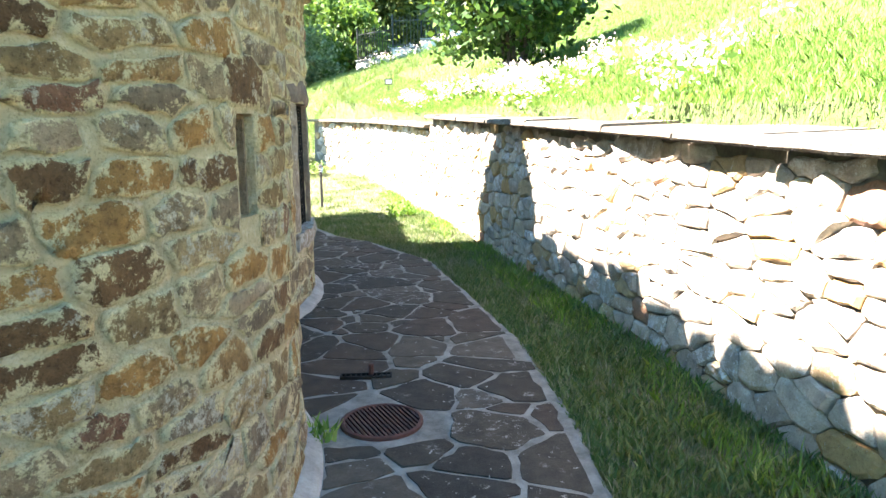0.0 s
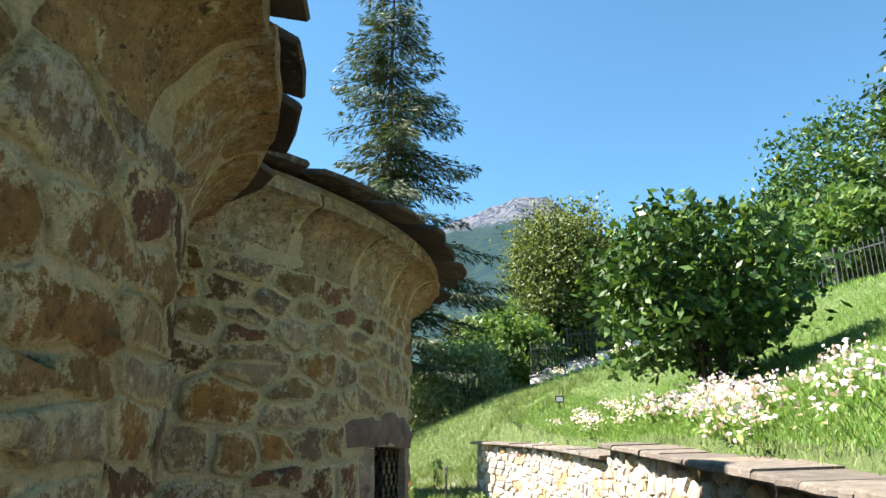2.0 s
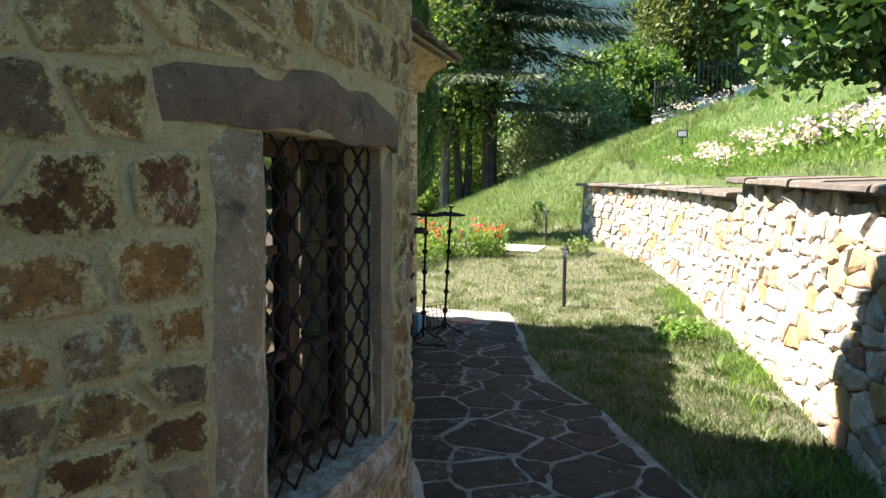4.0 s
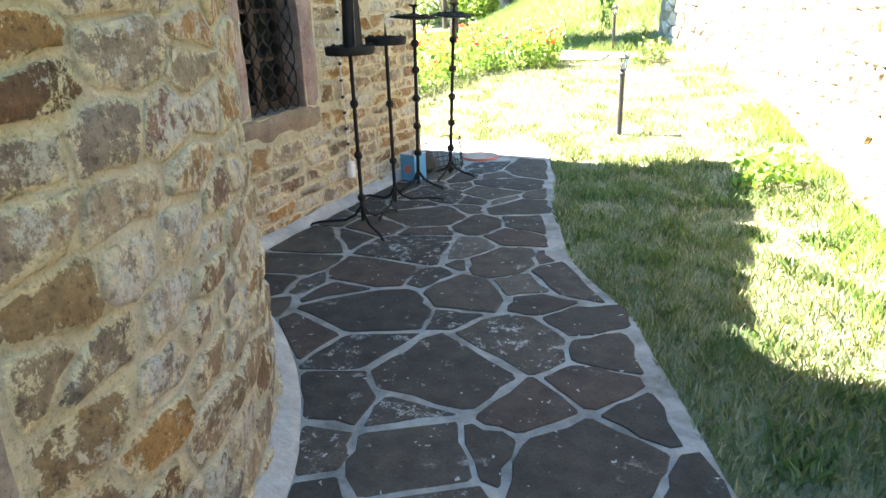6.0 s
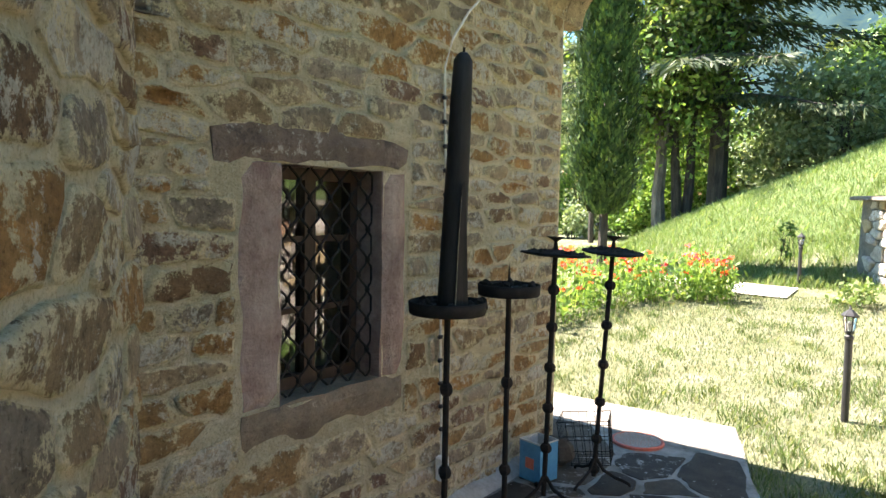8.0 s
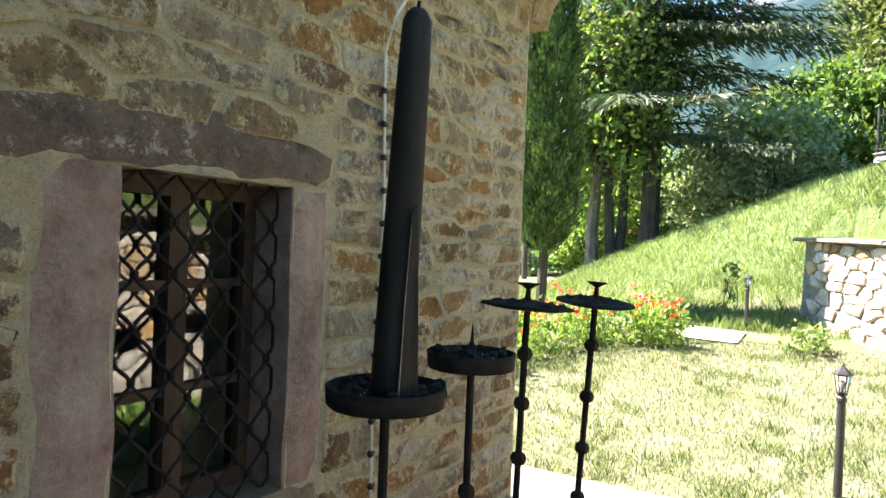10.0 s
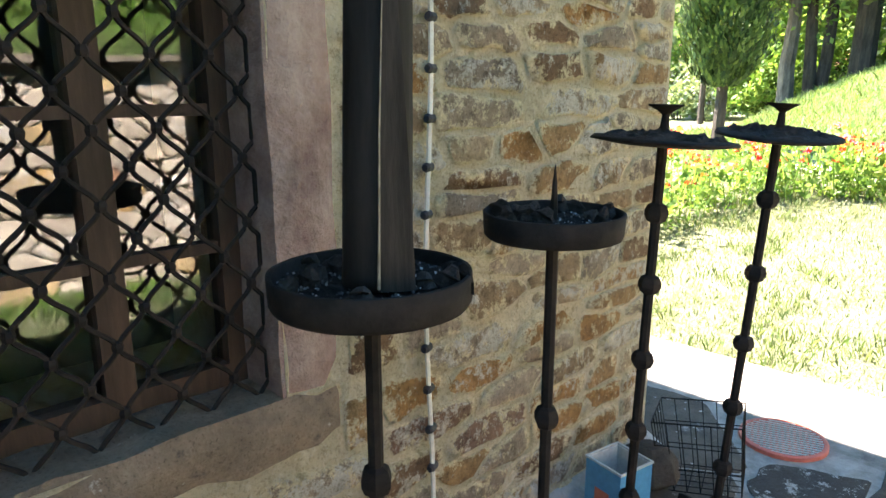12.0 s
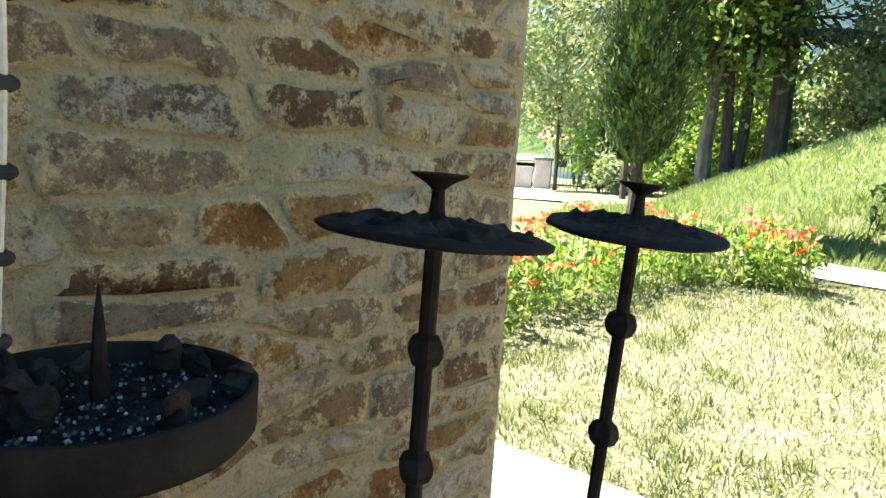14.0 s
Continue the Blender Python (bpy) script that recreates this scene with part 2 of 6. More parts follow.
BARKPALE = mottled("pale_bark", (0.07, 0.06, 0.05), (0.20, 0.175, 0.145), 4, 26, bump=1.0, dist=0.03, stretch=(2.0, 2.0, 0.5))
TIN = mottled("blue_tin", (0.04, 0.20, 0.36), (0.07, 0.28, 0.46), 6, 50, rough=0.45, bump=0.1, spec=0.5)
TINWHITE = mottled("bare_tin", (0.42, 0.42, 0.38), (0.55, 0.54, 0.5), 6, 50, rough=0.5, bump=0.1)
TINRED = mottled("red_print", (0.50, 0.12, 0.08), (0.55, 0.16, 0.1), 6, 50, rough=0.5, bump=0.1)
CORD = mottled("white_cable", (0.55, 0.52, 0.45), (0.68, 0.65, 0.58), 12, 60, rough=0.6, bump=0.1)
CLIP = mottled("dark_clip", (0.012, 0.013, 0.018), (0.03, 0.03, 0.035), 20, 90, rough=0.6, bump=0.1)
SIGNMAT = mottled("sign_white", (0.6, 0.6, 0.58), (0.7, 0.7, 0.68), 6, 50, rough=0.5, bump=0.1)
SIGNDARK = mottled("sign_black", (0.015, 0.015, 0.015), (0.03, 0.03, 0.03), 6, 50, rough=0.5, bump=0.1)
WHITEWALL = mottled("white_render", (0.62, 0.60, 0.56), (0.75, 0.73, 0.7), 1.5, 30, bump=0.2)
TERRACOTTA = mottled("roof_tile", (0.36, 0.17, 0.11), (0.46, 0.25, 0.17), 3, 30)
BRICKRED = mottled("red_brick", (0.34, 0.16, 0.12), (0.42, 0.23, 0.18), 9, 60, bump=0.8)
GRAVELPATH = mottled("pale_gravel", (0.46, 0.43, 0.38), (0.56, 0.53, 0.47), 5, 60, bump=0.5)
CARPAINT = mottled("white_car_paint", (0.6, 0.6, 0.6), (0.68, 0.68, 0.68), 2, 30, rough=0.3, bump=0.0, spec=0.5)
RUBBER = mottled("rubber", (0.015, 0.015, 0.015), (0.03, 0.03, 0.03), 6, 50)
WATERBLUE = mottled("fence_paint", (0.03, 0.035, 0.035), (0.06, 0.065, 0.06), 6, 50, rough=0.5, bump=0.1)


def glass_mat(name, rough=0.02, tint=(0.75, 0.8, 0.78)):
    m = Mat(name, rough)
    m.b.inputs["Base Color"].default_value = (*tint, 1)
    m.b.inputs["Transmission Weight"].default_value = 1.0
    m.b.inputs["IOR"].default_value = 1.75
    return m.m


GLASS = glass_mat("window_glass")
LAMPGLASS = glass_mat("lamp_glass", 0.15, (0.9, 0.9, 0.9))

# lawn: green with dry straw patches, bare specks
gm = Mat("lawn", 0.95, 0, 0.1)
n1, n2, n3 = gm.noise(0.5, 5, 0.6), gm.noise(3.2, 6, 0.7), gm.noise(45, 4, 0.7)
gc = gm.mix(gm.ramp(n1, [(0.35, 0.0), (0.65, 1.0)]), (0.15, 0.17, 0.075), (0.25, 0.255, 0.15))
gc = gm.mix(gm.ramp(n2, [(0.49, 0.0), (0.66, 0.8)]), gc, (0.315, 0.31, 0.225))
gc = gm.mix(gm.ramp(n3, [(0.3, 0.6), (0.6, 0.0)]), gc, gm.mix(1.0, gc, (0.35, 0.4, 0.35), "MULTIPLY"))
gz = gm.n("ShaderNodeSeparateXYZ")
gm.l(gm.pos(), gz.inputs[0])
gh = gm.math("ADD", gz.outputs[2], gm.math("MULTIPLY", gm.math("SUBTRACT", n2, 0.5), 0.5))
meadow_floor = gm.mix(gm.ramp(n2, [(0.4, 0.0), (0.65, 1.0)]), (0.085, 0.14, 0.045), (0.15, 0.20, 0.075))
gc = gm.mix(gm.ramp(gh, [(0.85, 0.0), (1.15, 0.9)]), gc, meadow_floor)
gm.color(gc)
gm.bump(gm.math("ADD", n2, n3), 1.0, 0.05)
LAWN = gm.m
GRASS = leaf_mat("grass_blades", [(0.0, (0.072, 0.118, 0.056)), (0.4, (0.13, 0.168, 0.098)), (0.72, (0.21, 0.228, 0.155)), (1.0, (0.34, 0.33, 0.26))], 0.3)
MEADOW = leaf_mat("meadow_blades", [(0.0, (0.091, 0.183, 0.037)), (0.55, (0.140, 0.268, 0.051)), (0.88, (0.220, 0.336, 0.098)), (1.0, (0.366, 0.403, 0.171))], 0.35)
MIDLEAF = leaf_mat("green_leaves", [(0.0, (0.04, 0.095, 0.022)), (0.6, (0.085, 0.165, 0.04)), (1.0, (0.16, 0.24, 0.07))], 0.35)
SLOPE = leaf_mat("slope_blades", [(0.0, (0.106, 0.174, 0.056)), (0.5, (0.157, 0.241, 0.078)), (0.85, (0.235, 0.297, 0.123)), (1.0, (0.370, 0.381, 0.213))], 0.3)
TUFT = leaf_mat("tuft_blades", [(0.0, (0.06, 0.11, 0.035)), (0.6, (0.12, 0.175, 0.065)), (1.0, (0.23, 0.255, 0.13))], 0.3)
WEED = leaf_mat("weed_leaves", [(0.0, (0.055, 0.11, 0.036)), (0.6, (0.11, 0.175, 0.062)), (1.0, (0.21, 0.25, 0.12))], 0.25)
STRAW = leaf_mat("dry_straw", [(0.0, (0.27, 0.245, 0.16)), (1.0, (0.40, 0.37, 0.27))], 0.2)
BROAD = leaf_mat("broad_leaves", [(0.0, (0.020, 0.050, 0.014)), (0.6, (0.042, 0.094, 0.022)), (0.9, (0.085, 0.16, 0.033)), (1.0, (0.15, 0.235, 0.05))], 0.25, 0.45)
OLIVE = leaf_mat("dull_leaves", [(0.0, (0.055, 0.085, 0.026)), (0.7, (0.11, 0.145, 0.048)), (1.0, (0.19, 0.215, 0.085))], 0.3)
FRESH = leaf_mat("fresh_leaves", [(0.0, (0.07, 0.145, 0.03)), (0.6, (0.14, 0.245, 0.06)), (1.0, (0.27, 0.36, 0.12))], 0.45)
PALELEAF = leaf_mat("silver_leaves", [(0.0, (0.10, 0.15, 0.075)), (0.7, (0.21, 0.27, 0.15)), (1.0, (0.36, 0.41, 0.29))], 0.35)
NEEDLE = leaf_mat("needles", [(0.0, (0.020, 0.040, 0.021)), (0.6, (0.045, 0.072, 0.033)), (1.0, (0.11, 0.13, 0.06))], 0.2, 0.6)
CYPRESS = leaf_mat("cypress_scales", [(0.0, (0.014, 0.036, 0.011)), (0.6, (0.04, 0.085, 0.02)), (1.0, (0.11, 0.17, 0.04))], 0.12, 0.6)
PETALWHITE = leaf_mat("pale_petals", [(0.0, (0.66, 0.46, 0.58)), (0.5, (0.76, 0.64, 0.70)), (1.0, (0.80, 0.76, 0.75))], 0.3)
PETALRED = leaf_mat("warm_petals", [(0.0, (0.50, 0.025, 0.03)), (0.4, (0.66, 0.09, 0.03)), (0.7, (0.75, 0.24, 0.04)), (0.85, (0.70, 0.12, 0.20)), (1.0, (0.72, 0.22, 0.36))], 0.3)

# distant mountain: wooded slopes under pale cliffs, blue air haze mixed into the colour
mm = Mat("mountain", 1.0, 0, 0.0)
sep = mm.n("ShaderNodeSeparateXYZ")
mm.l(mm.pos(), sep.inputs[0])
nn, nf = mm.noise(0.012, 6, 0.6), mm.noise(0.05, 5, 0.7)
stri = mm.noise(0.05, 5, 0.7, (1.6, 1.6, 0.10))
hgt = mm.math("ADD", sep.outputs[2], mm.math("MULTIPLY", mm.math("SUBTRACT", nn, 0.5), 90.0))
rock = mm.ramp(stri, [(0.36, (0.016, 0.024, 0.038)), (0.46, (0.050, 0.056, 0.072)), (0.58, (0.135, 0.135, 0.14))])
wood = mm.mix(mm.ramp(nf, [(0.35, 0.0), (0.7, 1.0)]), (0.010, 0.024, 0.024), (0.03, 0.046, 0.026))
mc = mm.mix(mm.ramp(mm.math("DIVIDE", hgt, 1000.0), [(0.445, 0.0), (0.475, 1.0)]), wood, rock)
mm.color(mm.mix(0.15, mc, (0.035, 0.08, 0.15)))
MOUNTAIN = mm.m
fm = Mat("far_woods", 1.0, 0, 0.0)
f1, f2 = fm.noise(0.15, 5, 0.6), fm.noise(0.9, 5, 0.7)
fm.color(fm.mix(fm.ramp(f1, [(0.35, 0.0), (0.65, 1.0)]), (0.03, 0.065, 0.025), fm.mix(f2, (0.05, 0.10, 0.03), (0.12, 0.17, 0.06))))
fm.bump(f2, 1.0, 1.0)
FARWOODS = fm.m


# ---- mesh helpers ----
class Shape:
    """Vertices and faces gathered into one mesh."""

    def __init__(self):
        self.v, self.f = [], []

    def add(self, verts, faces):
        k = len(self.v)
        self.v += [tuple(p) for p in verts]
        self.f += [tuple(i + k for i in f) for f in faces]
        return self

    def box(self, x0, y0, z0, x1, y1, z1, m=None, bev=0.0):
        b = min(bev, 0.45 * min(x1 - x0, y1 - y0, z1 - z0))
        if b <= 0:
            vs = [(x, y, z) for z in (z0, z1) for y in (y0, y1) for x in (x0, x1)]
            fs = [(0, 2, 3, 1), (4, 5, 7, 6), (0, 1, 5, 4), (2, 6, 7, 3), (0, 4, 6, 2), (1, 3, 7, 5)]
        else:
            vs, fs = [], []

            def ring(z, i):
                k = len(vs)
                a0, a1, c0, c1 = x0 + i, x1 - i, y0 + i, y1 - i
                vs.extend([(a0 + b, c0, z), (a1 - b, c0, z), (a1, c0 + b, z), (a1, c1 - b, z), (a1 - b, c1, z), (a0 + b, c1, z), (a0, c1 - b, z), (a0, c0 + b, z)])
                return k
            ks = [ring(z0, b * 0.7), ring(z0 + b, 0), ring(z1 - b, 0), ring(z1, b * 0.7)]
            for p, q in zip(ks, ks[1:]):
                fs += [(p + i, p + (i + 1) % 8, q + (i + 1) % 8, q + i) for i in range(8)]
            fs += [tuple(ks[0] + i for i in reversed(range(8))), tuple(ks[3] + i for i in range(8))]
        if m is not None:
            vs = [m @ Vector(p) for p in vs]
        return self.add(vs, fs)

    def lathe(self, profile, n=16, m=None, wob=0.0, a0=0.0):
        """profile: (radius, height) from bottom to top, closed at both ends."""
        vs, fs = [], []
        for j, (r, z) in enumerate(profile):
            for i in range(n):
                a = a0 + 2 * math.pi * i / n
                w = 1 + wob * noise.noise((math.cos(a) * 3, math.sin(a) * 3, z * 9 + j))
                vs.append((r * w * math.cos(a), r * w * math.sin(a), z))
        for j in range(len(profile) - 1):
            for i in range(n):
                fs.append((j * n + i, j * n + (i + 1) % n, (j + 1) * n + (i + 1) % n, (j + 1) * n + i))
        fs.append(tuple(reversed(range(n))))
        fs.append(tuple(range((len(profile) - 1) * n, len(profile) * n)))
        if m is not None:
            vs = [m @ Vector(p) for p in vs]
        return self.add(vs, fs)

    def tube(self, pts, r, n=6):
        """A round bar along pts; r is one radius or one for each point."""
        pts = [Vector(p) for p in pts]
        rs = r if isinstance(r, (list, tuple)) else [r] * len(pts)
        vs, fs = [], []
        for i, p in enumerate(pts):
            d = (pts[min(i + 1, len(pts) - 1)] - pts[max(i - 1, 0)]).normalized()
            u = d.cross((0, 0, 1)) if abs(d.z) < 0.95 else d.cross((0, 1, 0))
            u.normalize()
            w = d.cross(u)
            for k in range(n):
                a = 2 * math.pi * k / n
                vs.append(p + rs[i] * (math.cos(a) * u + math.sin(a) * w))
        for i in range(len(pts) - 1):
            for k in range(n):
                fs.append((i * n + k, i * n + (k + 1) % n, (i + 1) * n + (k + 1) % n, (i + 1) * n + k))
        fs.append(tuple(reversed(range(n))))
        fs.append(tuple(range((len(pts) - 1) * n, len(pts) * n)))
        return self.add(vs, fs)

    def mesh(self, name, mat, smooth=False):
        me = bpy.data.meshes.new(name)
        me.from_pydata(self.v, [], self.f)
        me.materials.append(mat)
        if smooth:
            me.shade_smooth()
        me.update()
        return me


def flip_out(me):
    bm = bmesh.new()
    bm.from_mesh(me)
    bmesh.ops.recalc_face_normals(bm, faces=bm.faces)
    bm.to_mesh(me)
    bm.free()


def part(name, shape, mat, parent, label="", smooth=False):
    ob = new(name, shape.mesh(name, mat, smooth))
    flip_out(ob.data)
    ob.parent = parent
    if label:
        tagged(ob, label)
    return ob


def thing(name, label, category, group="", m=None, kind=""):
    ob = new(name)
    if m is not None:
        ob.matrix_basis = m
    return tagged(ob, label, category, group, kind)


def structure(name, shape, mat, label="", smooth=False, category=""):
    ob = new(name, shape.mesh(name, mat, smooth))
    flip_out(ob.data)
    return tagged(ob, label, category, "", "structure")


def cloud(name, verts, faces_n, mat, parent=None):
    """A mesh of many loose faces of faces_n corners each, from an array of corners."""
    v = np.asarray(verts, dtype=np.float32).reshape(-1, 3)
    n = len(v) // faces_n
    me = bpy.data.meshes.new(name)
    me.vertices.add(len(v))
    me.vertices.foreach_set("co", v.ravel())
    me.loops.add(n * faces_n)
    me.loops.foreach_set("vertex_index", np.arange(n * faces_n, dtype=np.int32))
    me.polygons.add(n)
    me.polygons.foreach_set("loop_start", np.arange(0, n * faces_n, faces_n, dtype=np.int32))
    me.materials.append(mat)
    me.update(calc_edges=True)
    ob = new(name, me)
    ob.parent = parent
    return ob


RNG = np.random.default_rng(7)


def leaf_quads(centers, size, rng=RNG, long=1.6, flat=0.0, spread=None):
    """Leaf-shaped quads with random turns at the centres."""
    c = np.asarray(centers)
    n = len(c)
    d = rng.normal(size=(n, 3))
    d[:, 2] *= (1 - flat)
    d /= np.linalg.norm(d, axis=1)[:, None] + 1e-9
    e = rng.normal(size=(n, 3))
    e -= (e * d).sum(1)[:, None] * d
    e /= np.linalg.norm(e, axis=1)[:, None] + 1e-9
    s = (size * rng.uniform(0.6, 1.3, n))[:, None]
    return np.stack([c - d * s * long * 0.5, c + e * s * 0.42 - d * s * 0.1, c + d * s * long * 0.5, c - e * s * 0.42 - d * s * 0.1], 1)


# ---- the lie of the land ----
WALL_LINE = [(-6.0, 3.95), (1.5, 3.74), (4.0, 3.64), (7.0, 3.42), (9.2, 3.24), (11.6, 3.02), (13.8, 2.62), (15.8, 2.12), (17.6, 1.40), (19.0, 0.50)]


def lerp_line(line, y):
    if y <= line[0][0]:
        return line[0][1]
    for (y0, x0), (y1, x1) in zip(line, line[1:]):
        if y <= y1:
            return x0 + (x1 - x0) * (y - y0) / (y1 - y0)
    return line[-1][1]


def wall_x(y):
    return lerp_line(WALL_LINE, y)


def sstep(a, b, t):
    t = min(1.0, max(0.0, (t - a) / (b - a)))
    return t * t * (3 - 2 * t)


def lawn_z(x, y):
    return 0.088 * max(0.0, y - 12.3) if y < 20 else 0.678


def hill_z(x, y):
    dx = x - wall_x(y)
    z = 1.27 + 0.036 * min(max(y, -4), 19) + 0.135 * (min(max(y, 16.0), 27.5) - 16) - 0.015 * max(0.0, y - 27.5) - 0.13 * sstep(11.2, 12.2, y) * (1 - sstep(0.3, 2.0, dx)) * (y < 19)
    k = 0.42 - 0.13 * sstep(17.0, 22.0, y) * (dx > 0)
    z += k * dx if dx < 7 else k * 7 + 0.24 * (min(dx, 20) - 7)
    return z


def ground_z(x, y):
    low = lawn_z(x, y)
    hill = hill_z(x, y)
    hill = min(hill, 15 + 0.02 * y)
    if hill < 0.55:
        hill = 0.55 + 0.12 * (hill - 0.55) if hill > -3 else 0.124
    if y < 19.0:
        side = sstep(0.34, 0.46, x - wall_x(y))
        front = low + (hill - low) * sstep(18.4, 25.0, y) if x < wall_x(y) + 0.33 else low
        z = front + (hill - front) * side
    else:
        f = max(sstep(18.4, 25.0, y), sstep(-1.2, 0.8, x - 0.6) * sstep(18.9, 20.4, y))
        z = low + (hill - low) * f
    r = math.hypot(x - 2, y - 8)
    if r > 9:
        z += 0.10 * noise.noise((x * 0.25, y * 0.25, 0.0)) * min(1, (r - 9) / 6)
    return z


# one sheet of ground, fine near the walk and coarse towards the horizon
def spaced(lo, hi, fine0, fine1, step):
    out = list(np.arange(fine0, fine1 + 1e-6, step))
    s, a = step, fine1
    while a < hi:
        s *= 1.35
        a += s
        out.append(min(a, hi))
    s, a = step, fine0
    while a > lo:
        s *= 1.35
        a -= s
        out.insert(0, max(a, lo))
    return out


xs = spaced(-2200, 2200, -9.0, 15.0, 0.25)
ys = spaced(-2200, 2400, -3.0, 34.0, 0.25)
gv, gf = [], []
for y in ys:
    w = wall_x(y)
    for x in xs:
        gv.append((x, y, ground_z(x, y) - 0.012))
nx = len(xs)
for j in range(len(ys) - 1):
    for i in range(nx - 1):
        gf.append((j * nx + i, j * nx + i + 1, (j + 1) * nx + i + 1, (j + 1) * nx + i))
me = bpy.data.meshes.new("ground")
me.from_pydata(gv, [], gf)
me.materials.append(LAWN)
me.shade_smooth()
ground = tagged(new("ground", me), "mown lawn with dry patches rising into a grassy slope", "ground", "", "structure")

# ---- the church ----
A1, R1 = Vector((-0.314, 2.338)), 1.802
A2, R2 = Vector((-1.298, 5.639)), 2.625
WX, WY0, WY1 = -0.42, 8.05, 10.96        # the flat wall


def round_at(c, r):
    def f(u, z, d):
        """u: metres along the curve from angle 0; d: metres inward"""
        a = u / r
        return Vector((c.x + (r - d) * math.cos(a), c.y + (r - d) * math.sin(a), z))
    return f


ON1, ON2 = round_at(A1, R1), round_at(A2, R2)


def ON3(u, z, d):
    return Vector((WX - d, u, z))


def shell(f, us, zs, hole, th):
    """A wall of thickness th on the mapping f, with the cells of hole left out right through it."""
    s = Shape()
    n, k = len(us), len(zs)
    idx = {}
    for lay, d in ((0, 0.0), (1, th)):
        for j in range(k):
            for i in range(n):
                idx[lay, i, j] = len(s.v)
                s.v.append(tuple(f(us[i], zs[j], d)))

    def solid(i, j):
        if not (0 <= i < n - 1 and 0 <= j < k - 1):
            return False
        u, z = (us[i] + us[i + 1]) / 2, (zs[j] + zs[j + 1]) / 2
        return not any(h[0] < u < h[1] and h[2] < z < h[3] for h in hole)
    for i in range(n - 1):
        for j in range(k - 1):
            if not solid(i, j):
                continue
            q = [(i, j), (i + 1, j), (i + 1, j + 1), (i, j + 1)]
            s.f.append(tuple(idx[0, a, b] for a, b in q))
            s.f.append(tuple(idx[1, a, b] for a, b in reversed(q)))
            for (p, r), (ni, nj) in zip(zip(q, q[1:] + q[:1]), ((i, j - 1), (i + 1, j), (i, j + 1), (i - 1, j))):
                if not solid(ni, nj):
                    s.f.append((idx[0, *p], idx[1, *p], idx[1, *r], idx[0, *r]))
    return s


def steps(lo, hi, step, extra=()):
    n = max(1, round((hi - lo) / step))
    out = [lo + (hi - lo) * i / n for i in range(n + 1)]
    for e in extra:
        out = [o for o in out if abs(o - e) > step * 0.3 or o in (lo, hi)]
        out.append(e)
    return sorted(set(out))


def arc(r, deg):
    return r * radians(deg)


TOP12, TOP3 = 2.36, 2.76
SLIT = (arc(R1, -17.9), arc(R1, -14.0), 1.17, 1.49)
WIN2 = (arc(R2, -9.9), arc(R2, 5.6), 0.63, 1.67)
WIN3 = (8.715, 9.285, 0.775, 1.69)
DOOR1 = (arc(R1, 23.4), arc(R1, 71.5), -0.1, 2.16)
W1 = structure("wall_apse_side", shell(ON1, steps(arc(R1, -95), arc(R1, 72), 0.12, (*SLIT[:2], *DOOR1[:2])), steps(-0.2, TOP12, 0.25, (-0.1, SLIT[2], SLIT[3], DOOR1[3])), [SLIT, DOOR1], 0.5), MORTAR,
               "rounded apse wall of rubble stone in pale mortar")
W2 = structure("wall_apse_main", shell(ON2, steps(arc(R2, -55), arc(R2, 75), 0.12, WIN2[:2]), steps(-0.2, 2.5, 0.25, WIN2[2:]), [WIN2], 0.5), MORTAR,
               "rounded main apse wall of rubble stone with a barred window")
W3 = structure("wall_flat", shell(ON3, steps(WY0 - 0.5, WY1, 0.25, WIN3[:2]), steps(-0.2, TOP3, 0.25, WIN3[2:]), [WIN3], 0.55), CREAM_MORTAR,
               "flat church wall of coursed rubble stone with a barred window")
W2.data.materials.append(CREAM_MORTAR)
for q in W2.data.polygons:
    if math.atan2(q.center.y - A2.y, q.center.x - A2.x) > radians(16):
        q.material_index = 1
# plain walls that close the church behind what is seen
structure("wall_end", Shape().box(-7.0, WY1 - 0.5, -0.2, WX - 0.56, WY1 - 0.003, TOP3 + 0.3), MORTAR, "plain end wall of the church")
structure("wall_back", Shape().box(-7.5, -3.0, -0.2, -7.0, WY1, 6.4), MORTAR, "plain back wall of the church")
structure("wall_start", Shape().box(-7.0, -3.0, -0.2, -0.9, -2.5, 3.5), MORTAR, "plain end wall of the church")
structure("wall_inner", Shape().box(-0.95, -2.5, -0.2, -0.45, 0.9, 2.6), MORTAR, "plain church wall beside the apse")
# The nave stays out of sight; its height is set by its shadow.
structure("wall_nave", Shape().box(-1.9, -2.5, 2.3, -1.4, 7.6, 6.22), MORTAR, "tall nave wall rising behind the apse roofs")
structure("wall_nave_end", Shape().box(-7.0, 7.1, 2.3, -1.9, 7.6, 6.22), MORTAR, "tall end wall of the nave")
structure("wall_nave_start", Shape().box(-7.0, -3.0, 3.5, -1.4, -2.5, 6.22), MORTAR, "tall end wall of the nave")
# Added room surfaces, coloured dark in place of the room's own shade.
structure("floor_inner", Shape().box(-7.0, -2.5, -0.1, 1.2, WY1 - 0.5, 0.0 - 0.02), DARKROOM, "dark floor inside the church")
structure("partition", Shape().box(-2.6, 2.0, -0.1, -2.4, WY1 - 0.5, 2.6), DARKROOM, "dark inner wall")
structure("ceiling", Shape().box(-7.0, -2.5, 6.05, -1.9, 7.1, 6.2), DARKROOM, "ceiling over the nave")


